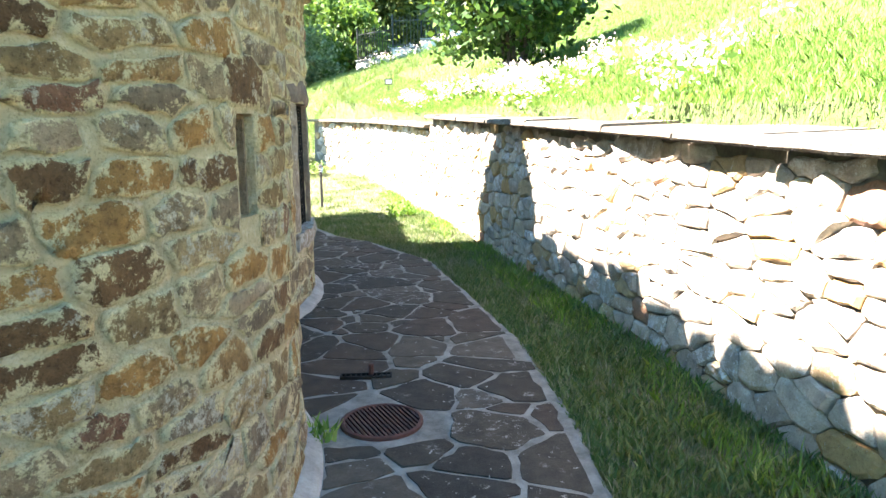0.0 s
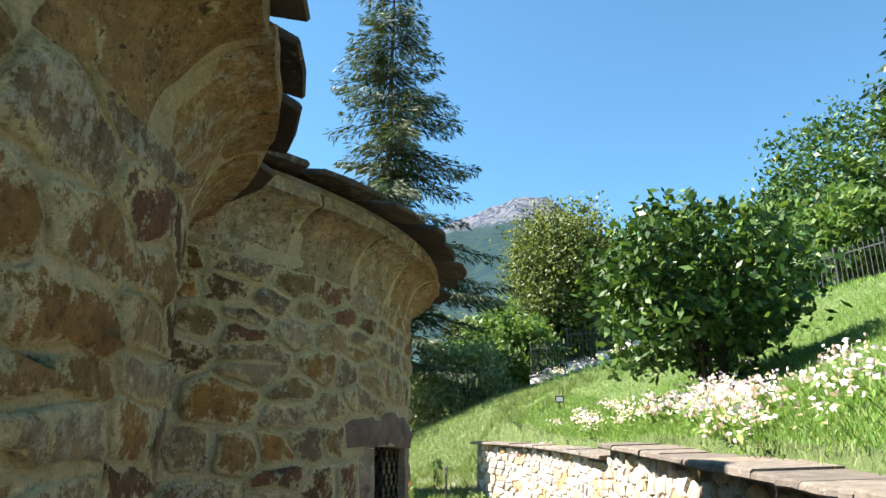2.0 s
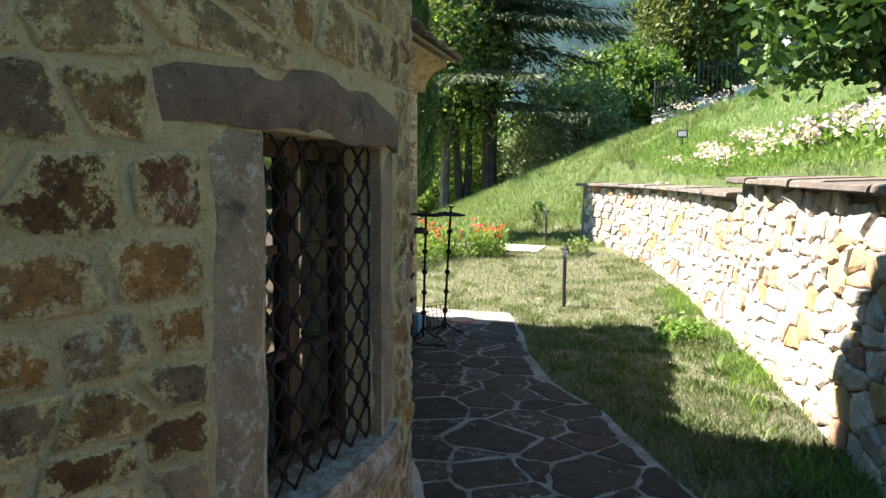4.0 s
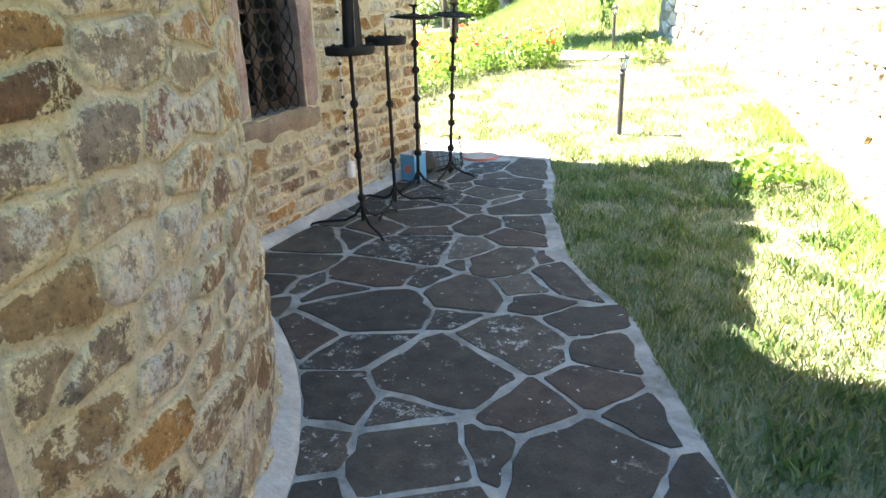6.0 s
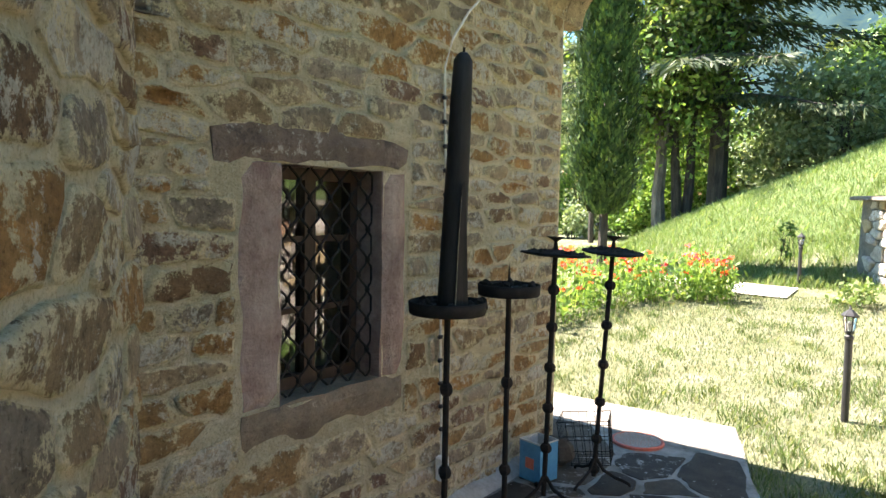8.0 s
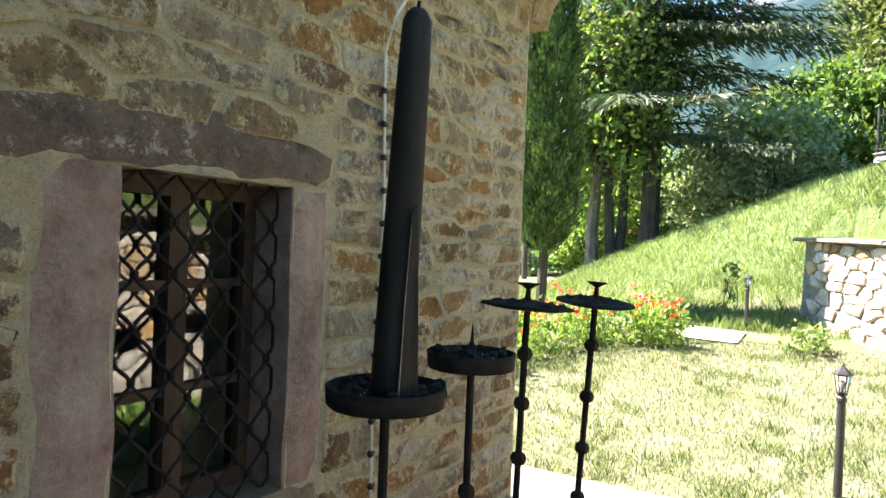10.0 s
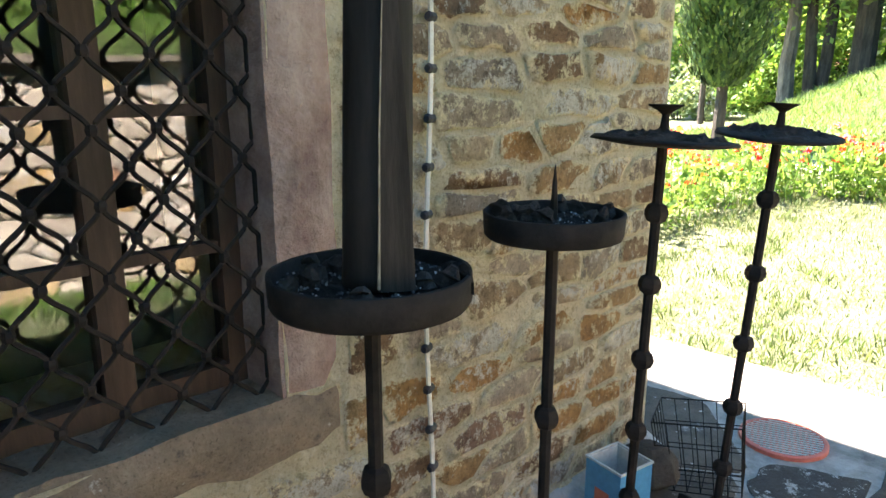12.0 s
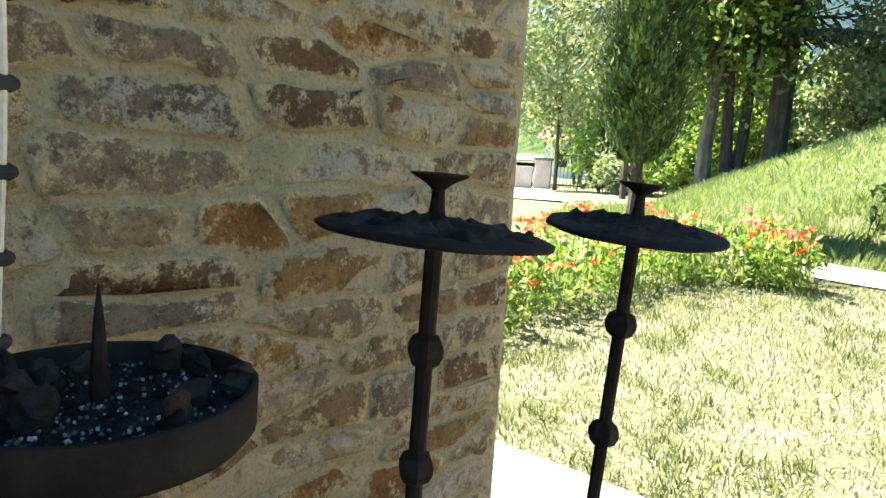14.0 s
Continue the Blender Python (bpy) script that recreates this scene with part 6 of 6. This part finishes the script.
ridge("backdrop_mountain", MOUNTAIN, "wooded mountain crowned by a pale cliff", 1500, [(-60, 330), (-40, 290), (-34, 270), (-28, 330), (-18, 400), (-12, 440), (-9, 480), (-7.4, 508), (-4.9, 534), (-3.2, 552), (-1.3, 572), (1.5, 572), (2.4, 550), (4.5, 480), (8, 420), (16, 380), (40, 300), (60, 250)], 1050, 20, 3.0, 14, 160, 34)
ridge("backdrop_woods", FARWOODS, "wooded lower hills behind the garden", 330, [(-80, 40), (-50, 38), (-34, 40), (-26, 46), (-16, 40), (-8, 36), (0, 38), (10, 52), (24, 72), (45, 85), (80, 80)], 250, 2, 5.0, 6, 140, 22)

# ---- iron fence on its low wall along the top of the slope ----
FENCE = [(16.5, 14.5), (13.0, 20.3), (11.4, 23.2), (8.6, 26.6), (5.8, 28.8), (3.4, 29.8), (1.9, 31.6)]
POSTS = [FENCE[0]]
for (x0, y0), (x1, y1) in zip(FENCE, FENCE[1:]):
    k = max(1, round(math.hypot(x1 - x0, y1 - y0) / 1.7))
    POSTS += [(x0 + (x1 - x0) * i / k, y0 + (y1 - y0) * i / k) for i in range(1, k + 1)]
for (x0, y0), (x1, y1) in zip(POSTS, POSTS[1:]):
    l = math.hypot(x1 - x0, y1 - y0)
    z = max(ground_z(x0, y0), ground_z(x1, y1)) - 0.05
    ang = math.degrees(math.atan2(y1 - y0, x1 - x0))
    m = pose(x0, y0, z, 0, 0, ang)
    low = thing("low_wall", "low whitish rendered wall under the iron fence", "wall", "low walls under the fence", m)
    part("body", Shape().box(0, -0.14, -1.6, l, 0.14, 0.30, None, 0.02), WHITEWALL, low)
    part("cap", Shape().box(-0.03, -0.19, 0.302, l + 0.03, 0.19, 0.37, None, 0.015), CONCRETE, low)
    f = thing("iron_fence", "dark painted iron fence panel of upright bars", "fence", "fence panels on the slope", m @ pose(0, 0, 0.37))
    k = int(l / 0.16)
    for i in range(1, k):
        x = l * i / k
        part("bar", Shape().box(x - 0.011, -0.011, 0.0, x + 0.011, 0.011, 1.25).add([(x - 0.014, -0.014, 1.25), (x + 0.014, -0.014, 1.25), (x + 0.014, 0.014, 1.25), (x - 0.014, 0.014, 1.25), (x, 0, 1.36)], [(0, 1, 4), (1, 2, 4), (2, 3, 4), (3, 0, 4)]), WATERBLUE, f)
    for zz in (0.12, 1.12):
        part("rail", Shape().box(0, -0.015, zz - 0.02, l, 0.015, zz + 0.02), WATERBLUE, f)
    for x in (0.0, l):
        part("post", Shape().box(x - 0.035, -0.035, 0.0, x + 0.035, 0.035, 1.4, None, 0.01), WATERBLUE, f)

# ---- gravel walk, gate and far house ----
def strip(name, pts, w, mat, label, lift=0.012):
    vs, fs = [], []
    for i, (x, y) in enumerate(pts):
        a, b = Vector(pts[max(i - 1, 0)]), Vector(pts[min(i + 1, len(pts) - 1)])
        t = (b - a).normalized()
        for k in (-1, -0.5, 0, 0.5, 1):
            q = Vector((x, y)) + Vector((-t.y, t.x)) * w / 2 * k
            vs.append((q.x, q.y, ground_z(q.x, q.y) + lift))
    fs = [(i * 5 + j, (i + 1) * 5 + j, (i + 1) * 5 + j + 1, i * 5 + j + 1) for i in range(len(pts) - 1) for j in range(4)]
    return structure(name, Shape().add(vs, fs), mat, label, True)


strip("gravel_walk", [(-0.05 - 0.15 * i, 17.35 + 0.004 * i * i) for i in range(0, 9)] + [(-1.4 - 0.3 * i, 17.7 + 0.2 * i) for i in range(6)], 0.8, GRAVELPATH, "pale gravel walk between the roses and the slope")
strip("forecourt", [(-7.5 - 0.8 * i, 21.0 + 1.3 * i) for i in range(13)], 3.0, GRAVELPATH, "pale paved way to the gate", 0.03)
gx, gy = -13.4, 35.9
gate = thing("garden_gate", "dark iron double gate between stone piers", "gate", "", pose(gx, gy, ground_z(gx, gy), 0, 0, 25))
for i in range(12):
    part("bar", Shape().box(-0.9 + 0.16 * i - 0.012, -0.012, 0.05, -0.9 + 0.16 * i + 0.012, 0.012, 1.6), WATERBLUE, gate)
for z in (0.15, 1.45):
    part("rail", Shape().box(-1.0, -0.02, z, 1.0, 0.02, z + 0.05), WATERBLUE, gate)
for k, x in enumerate((-1.9, 1.4)):
    pier = thing("gate_pier", "grey stone gate pier", "gate pier", "gate piers", pose(gx, gy, ground_z(gx, gy) - 0.1, 0, 0, 25) @ pose(x, 0, 0))
    part("shaft", Shape().box(-0.1, -0.3, 0, 0.6, 0.3, 1.3, None, 0.02), CONCRETE, pier)
    part("cap", Shape().box(-0.16, -0.36, 1.302, 0.66, 0.36, 1.42, None, 0.03), COPING, pier)
bw = thing("boundary_wall", "low grey stone boundary wall beside the gate", "wall", "", pose(gx, gy, ground_z(gx, gy) - 0.1, 0, 0, 25) @ pose(-5.4, 0, 0))
part("body", Shape().box(0, -0.18, 0, 3.3, 0.18, 1.0, None, 0.02), CONCRETE, bw)
hx, hy = -24.5, 62.0
for i, (x, y, h, r, m_) in enumerate(((-11.2, 33.5, 2.8, 1.2, FRESH), (-9.3, 32.0, 2.4, 1.3, PALELEAF), (-7.2, 31.0, 2.2, 1.2, FRESH), (-5.6, 33.0, 2.4, 1.5, FRESH), (-3.6, 34.0, 2.8, 1.6, PALELEAF))):
    broad_tree("garden_shrub", x, y, h, (r, r, h * 0.48), 0.12, m_, 90, 42, "dense green garden shrub below the trees", 80 + i, 0.03, h * 0.5, BARK, "shrub", 4)
house = thing("house", "white rendered house with a tiled roof beyond the trees", "house", "", pose(hx, hy, ground_z(hx, hy) - 0.3, 0, 0, 20))
part("wall", Shape().box(-5, -4, 0, 5, 4, 3.4), WHITEWALL, house)
part("roof", Shape().add([(-5.5, -4.5, 3.4), (5.5, -4.5, 3.4), (5.5, 4.5, 3.4), (-5.5, 4.5, 3.4), (-5.5, 0, 5.4), (5.5, 0, 5.4)], [(0, 1, 5, 4), (2, 3, 4, 5), (0, 4, 3), (1, 2, 5), (0, 3, 2, 1)]), TERRACOTTA, house)
for i in range(4):
    w_ = part("window", Shape().box(-4 + 2.2 * i, -4.05, 1.2, -3 + 2.2 * i, -3.99, 2.6), SIGNDARK, house)
shed = thing("shed", "low shed with a reddish tiled roof behind the trunks", "shed", "", pose(-6.9, 36.3, ground_z(-6.9, 36.3) - 0.2, 0, 0, 10))
part("wall", Shape().box(-2.2, -1.5, 0, 2.2, 1.5, 1.9), PLASTER, shed)
part("roof", Shape().add([(-2.6, -1.9, 1.9), (2.6, -1.9, 1.9), (2.6, 1.9, 1.9), (-2.6, 1.9, 1.9), (-2.6, 0, 2.8), (2.6, 0, 2.8)], [(0, 1, 5, 4), (2, 3, 4, 5), (0, 4, 3), (1, 2, 5), (0, 3, 2, 1)]), TERRACOTTA, shed)

# ---- grass, flowers ----
def in_path(x, y):
    return y < 12.15 and x < lerp_line(PATH_EDGE, y) - 0.01


def blades(name, count, area, h0, h1, wid, mat, label, seed, keep, clump=0.0):
    rng = np.random.default_rng(seed)
    rn = random.Random(seed)
    x0, x1, y0, y1 = area
    base = []
    tries = 0
    while len(base) < count and tries < count * 6:
        tries += 1
        x, y = rn.uniform(x0, x1), rn.uniform(y0, y1)
        if clump and noise.noise((x * 1.7, y * 1.7, seed)) < clump * rn.uniform(-1, 1):
            continue
        if keep(x, y):
            base.append((x, y, ground_z(x, y) - 0.015))
    b = np.array(base)
    n = len(b)
    a = rng.uniform(0, 6.283, n)
    h = rng.uniform(h0, h1, n)
    lean = rng.uniform(0.1, 0.9, n) * h
    la = rng.uniform(0, 6.283, n)
    side = np.stack([np.cos(a), np.sin(a), np.zeros(n)], 1) * (wid * rng.uniform(0.6, 1.4, n))[:, None]
    mid = b + np.stack([np.cos(la) * lean * 0.35, np.sin(la) * lean * 0.35, h * 0.6], 1)
    tip = b + np.stack([np.cos(la) * lean, np.sin(la) * lean, h], 1)
    ob = cloud(name, np.stack([b - side, b + side, mid + side * 0.7, tip, mid - side * 0.7], 1), 5, mat)
    return tagged(ob, label, "grass", "", "stuff")


blades("lawn_grass", 26000, (0.4, 3.8, -0.5, 9.0), 0.02, 0.07, 0.0032, GRASS, "short mown grass along the path", 1, lambda x, y: not in_path(x, y) and x < wall_x(y) - 0.02)
blades("lawn_grass", 42000, (-3.0, 3.4, 8.5, 19.0), 0.015, 0.055, 0.004, GRASS, "short sunlit mown grass", 2, lambda x, y: not in_path(x, y) and x < wall_x(y) - 0.02 and not (x < WX and y < WY1 + 0.05) and not (17.2 < y < 18.0 and x > -1.6))
blades("lawn_tufts", 26000, (-3.0, 3.4, 0.8, 18.5), 0.02, 0.085, 0.004, TUFT, "scattered coarser green tufts in the lawn", 21, lambda x, y: noise.noise((x * 2.6, y * 2.6, 7.7)) > 0.22 and not in_path(x, y) and x < wall_x(y) - 0.02 and not (x < WX + 0.05 and y < WY1 + 0.05) and not (17.2 < y < 18.0 and x > -1.6))
# Dark green tufts added where shade falls, to darken the lawn by colour.
blades("shade_tufts", 12000, (0.4, 3.6, 0.6, 11.8), 0.02, 0.08, 0.004, TUFT, "dark green coarse tufts added to darken the shaded lawn", 23, lambda x, y: noise.noise((x * 5.2, y * 5.2, 3.7)) + 0.5 * noise.noise((x * 1.1, y * 1.1, 8.2)) > -0.05 and not in_path(x, y) and x < wall_x(y) - 0.02)
blades("lawn_straw", 6000, (-3.0, 3.4, 0.8, 18.0), 0.008, 0.03, 0.005, STRAW, "dry cut grass scattered on the lawn", 22, lambda x, y: noise.noise((x * 3.1, y * 3.1, 2.2)) > 0.08 and not in_path(x, y) and x < wall_x(y) - 0.02 and not (x < WX + 0.05 and y < WY1 + 0.05) and not (17.2 < y < 18.0 and x > -1.6))
blades("upper_meadow", 22000, (9.0, 15.0, 6.0, 26.0), 0.04, 0.14, 0.008, MEADOW, "meadow grass below the iron fence", 25, lambda x, y: True)
blades("path_side_weeds", 20000, (1.2, 3.8, -0.5, 11.5), 0.02, 0.085, 0.0085, WEED, "broad-leaved weeds and coarse grass between path and wall", 26, lambda x, y: noise.noise((x * 3.3, y * 3.3, 5.1)) > -0.28 + 0.55 * sstep(3.5, 7.5, y) and not in_path(x, y) and x < wall_x(y) - 0.02)
blades("wall_foot_grass", 7000, (2.2, 3.75, 1.0, 14.0), 0.03, 0.13, 0.004, MEADOW, "longer grass tufts at the foot of the wall", 3, lambda x, y: wall_x(y) - 0.42 < x < wall_x(y) - 0.02, 0.25)
blades("meadow_grass", 125000, (0.5, 9.0, 1.0, 22.0), 0.02, 0.085, 0.004, MEADOW, "lush meadow grass on the slope above the wall", 4, lambda x, y: x > wall_x(y) + 0.5)
blades("verge_grass", 55000, (1.5, 5.5, 1.0, 18.5), 0.02, 0.09, 0.004, MEADOW, "grass growing over the back of the coping", 14, lambda x, y: wall_x(y) + 0.40 < x < wall_x(y) + 1.7)
blades("slope_grass", 60000, (-5.0, 2.0, 17.8, 28.0), 0.03, 0.12, 0.0045, SLOPE, "rough grass on the slope below the trees", 15, lambda x, y: True)
blades("wall_end_grass", 14000, (-1.5, 4.5, 17.9, 21.0), 0.05, 0.20, 0.005, SLOPE, "long grass and weeds round the end of the wall", 24, lambda x, y: True, 0.15)
blades("meadow_grass_far", 50000, (-5.0, 12.0, 19.0, 42.0), 0.06, 0.20, 0.007, SLOPE, "long grass on the far slope", 5, lambda x, y: True)
hay = [(random.Random(90 + i).gauss(1.75, 0.26), random.Random(190 + i).gauss(10.4, 0.42)) for i in range(9)]
blades("hay", 1500, (1.0, 2.6, 9.0, 11.5), 0.015, 0.05, 0.004, STRAW, "dry cut grass lying on the lawn", 6, lambda x, y: any((x - a) ** 2 + (y - b) ** 2 < 0.03 for a, b in hay) and not in_path(x, y), 0.3)
blades("weed_at_wall", 60, (1.47, 1.62, 2.62, 2.78), 0.04, 0.12, 0.012, MEADOW, "small green weed at the foot of the wall", 16, lambda x, y: True)
blades("edge_tufts", 3000, (0.3, 2.95, 1.0, 12.4), 0.03, 0.11, 0.004, GRASS, "uneven grass tufts along the path edge", 17, lambda x, y: 0.0 < x - lerp_line(PATH_EDGE, y) < 0.10, 0.2)


def flowers(name, spots, h0, h1, petal, nleaf, leaf_size, leaf_m, petal_m, label, category, seed, heads=1, head_r=0.05, npet=10):
    rng = np.random.default_rng(seed)
    rn = random.Random(seed)
    ob = tagged(new(name), label, category, "", "stuff")
    st, lv, pt = [], [], []
    for x, y in spots:
        z = ground_z(x, y) - 0.02
        h = rn.uniform(h0, h1)
        tx, ty = x + rn.uniform(-0.12, 0.12) * h * 2, y + rn.uniform(-0.12, 0.12) * h * 2
        p, q = np.array((x, y, z)), np.array((tx, ty, z + h))
        e = np.array((math.cos(x * 50), math.sin(x * 50), 0)) * 0.005
        st.append([p - e, p + e, q + e, q - e])
        u = rng.uniform(0.08, 0.95, nleaf)[:, None]
        lv.append(leaf_quads(p + (q - p) * u + rng.normal(size=(nleaf, 3)) * np.array([0.07, 0.07, 0.03]), leaf_size, rng, 2.0))
        if rn.random() < heads:
            k = npet
            c = q + rng.normal(size=(k, 3)) * head_r * np.array([1, 1, 0.6])
            pt.append(leaf_quads(c, petal, rng, 1.1))
    cloud("stems", np.array(st), 4, leaf_m, ob)
    cloud("leaves", np.concatenate(lv), 4, leaf_m, ob)
    cloud("petals", np.concatenate(pt), 4, petal_m, ob)
    return ob


rn = random.Random(61)
# zinnia bed: a band behind its curved front edge
EDGE = [(-0.62, 16.35), (-1.2, 16.15), (-1.7, 15.7), (-1.95, 15.0), (-2.0, 14.2), (-2.1, 13.2), (-2.6, 12.2), (-3.6, 11.6)]
spots = []
for _ in range(620):
    i = rn.randrange(len(EDGE) - 1)
    (x0, y0), (x1, y1) = EDGE[i], EDGE[i + 1]
    t, o = rn.random(), rn.random() ** 1.3 * 1.5
    d = Vector((x1 - x0, y1 - y0)).normalized()
    spots.append((x0 + (x1 - x0) * t - o * abs(d.y), y0 + (y1 - y0) * t + o * abs(d.x)))
flowers("zinnia_bed", spots, 0.30, 0.70, 0.044, 10, 0.05, FRESH, PETALRED, "dense bed of red and orange zinnias with green leaves", "flower bed", 62, 0.27, 0.026, 13)
# pale soapwort drifts above the garden wall
spots = []
while len(spots) < 105:
    y = rn.uniform(7.4, 12.6)
    x = wall_x(y) + 0.32 + abs(rn.gauss(0, 0.45)) + 0.12 * (y - 8)
    if noise.noise((x * 1.3, y * 0.9, 4.0)) > -0.25:
        spots.append((x, y))
flowers("pale_flower_drift", spots, 0.16, 0.36, 0.050, 8, 0.045, MEADOW, PETALWHITE, "drift of pale pink-white flowers on the slope", "flowers", 63, 0.95, 0.075, 17)
spots = [(wall_x(y) + rn.uniform(0.4, 1.6), y) for y in [rn.uniform(4.4, 8.4) for _ in range(26)]] + [(wall_x(y) + rn.uniform(0.4, 1.2), y) for y in [rn.uniform(12.6, 17.0) for _ in range(24)]]
flowers("scattered_flowers", spots, 0.18, 0.36, 0.050, 8, 0.045, MEADOW, PETALWHITE, "single pale pink-white flower heads in the meadow", "flowers", 64, 1.0, 0.08, 24)
spots = [(rn.uniform(2.0, 6.5), rn.uniform(22, 40)) for _ in range(110)]
flowers("far_flower_drift", spots, 0.3, 0.5, 0.06, 6, 0.06, MEADOW, PETALWHITE, "far drift of white flowers on the slope", "flowers", 65, 1.0, 0.10, 12)

# ---- stones of the church walls ----
CH = stone_shapes(44, 0.010, CHURCH, 3, 0.22, 0.055)
rnd = random.Random(8)
AV1 = (SLIT, (DOOR1[0] + 0.005, DOOR1[1] + 0.05, -0.2, DOOR1[3]))
lay_rubble(ON1, rubble(rnd, courses(rnd, arc(R1, -80), arc(R1, 68), -0.05, 2.26, 0.07, 0.18, 0.12, 0.30, 0.0, AV1, 0.35), 0.010, 2.2, AV1, 0.28, (arc(R1, -80), arc(R1, 68), -0.05, 2.21), 0.011) + [(arc(R1, -15.6), 1.585, [(-0.13, -0.08), (0.0, -0.075), (0.13, -0.085), (0.145, 0.04), (0.06, 0.085), (-0.1, 0.08), (-0.14, 0.02)])],
           0.010, CHURCH, W1, rnd, lambda u, z: abs(u - arc(R1, 0)), 300, 0.0, 0.84, 1.05, 2.0, 0.45)
AV2 = ((WIN2[0] - 0.18, WIN2[1] + 0.15, WIN2[2] - 0.01, WIN2[3]), (WIN2[0] - 0.31, WIN2[1] + 0.17, WIN2[3], WIN2[3] + 0.15), (WIN2[0] - 0.16, WIN2[1] + 0.13, WIN2[2] - 0.14, WIN2[2]))
P2 = rubble(rnd, courses(rnd, arc(R2, -50), arc(R2, 70), -0.05, 2.5, 0.09, 0.21, 0.13, 0.32, 0.0, AV2, 0.3), 0.013, 2.0, AV2, 0.22, (arc(R2, -50), arc(R2, 70), -0.05, 2.44))
lay_rubble(ON2, [c for c in P2 if c[0] < arc(R2, 16)], 0.011, CHURCH, W2, rnd, lambda u, z: abs(u), 200, 0.0, 0.84, 1.05, 2.0, 0.45)
lay_rubble(ON2, [c for c in P2 if c[0] >= arc(R2, 16)], 0.011, AISLE, W2, rnd, lambda u, z: abs(u), 100, 0.0, 0.84, 1.05, 2.0, 0.45)
AV3 = ((WIN3[0] - 0.19, WIN3[1] + 0.155, WIN3[2], WIN3[3]), (WIN3[0] - 0.29, WIN3[1] + 0.18, WIN3[3], WIN3[3] + 0.12), (WIN3[0] - 0.17, WIN3[1] + 0.14, WIN3[2] - 0.145, WIN3[2]))
lay_rubble(ON3, rubble(rnd, courses(rnd, 8.02, WY1, -0.02, 2.78, 0.06, 0.165, 0.14, 0.42, 0.0, AV3, 0.22), 0.012, 3.0, AV3, 0.24, (8.02, WY1 - 0.004, -0.02, 2.74)),
           0.010, AISLE, W3, rnd, lambda u, z: abs(u - 9.8) + 0.4 * abs(z - 1.2), 300, 0.0, 0.86, 1.05, 2.0, 0.45)


def ON4(u, z, d):
    return Vector((WX - u, WY1 - d, z))


lay(ON4, courses(rnd, 0.0, 0.9, 0.02, 2.74, 0.08, 0.17, 0.14, 0.34, 0.02), CH, W3, rnd, lambda u, z: u, "stone", CHURCH, limit=0)

# ---- stones of the garden wall ----
cells = [(u, z + lawn_z(0, u), w, h) for u, z, w, h in courses(rnd, -4.5, 19.0, -0.06, 1.95, 0.09, 0.25, 0.12, 0.34, 0.0, (), 0.3)]
polys = []
for u, z, pts in rubble(rnd, cells, 0.006, 1.8, (), 0.42, None, 0.008):
    top = face_z(u) - z
    pts = [(x, min(y, top)) for x, y in pts]
    if z < face_z(u) - 0.03 and u + max(x for x, _ in pts) < 19.05:
        polys.append((u, z, pts))


def ONW_OUT(u, z, d):
    """The wall's face with u running towards -y, so that its stones look out of it."""
    return ONW(-u, z, d)


polys = [(-u, z, [(-x, y) for x, y in reversed(pts)]) for u, z, pts in polys]
lay_rubble(ONW_OUT, polys, 0.024, DRY, GW, rnd, lambda u, z: abs(-u - 4.5), 300, 0.012, 0.80, 1.15, 1.0, 0.35, False)
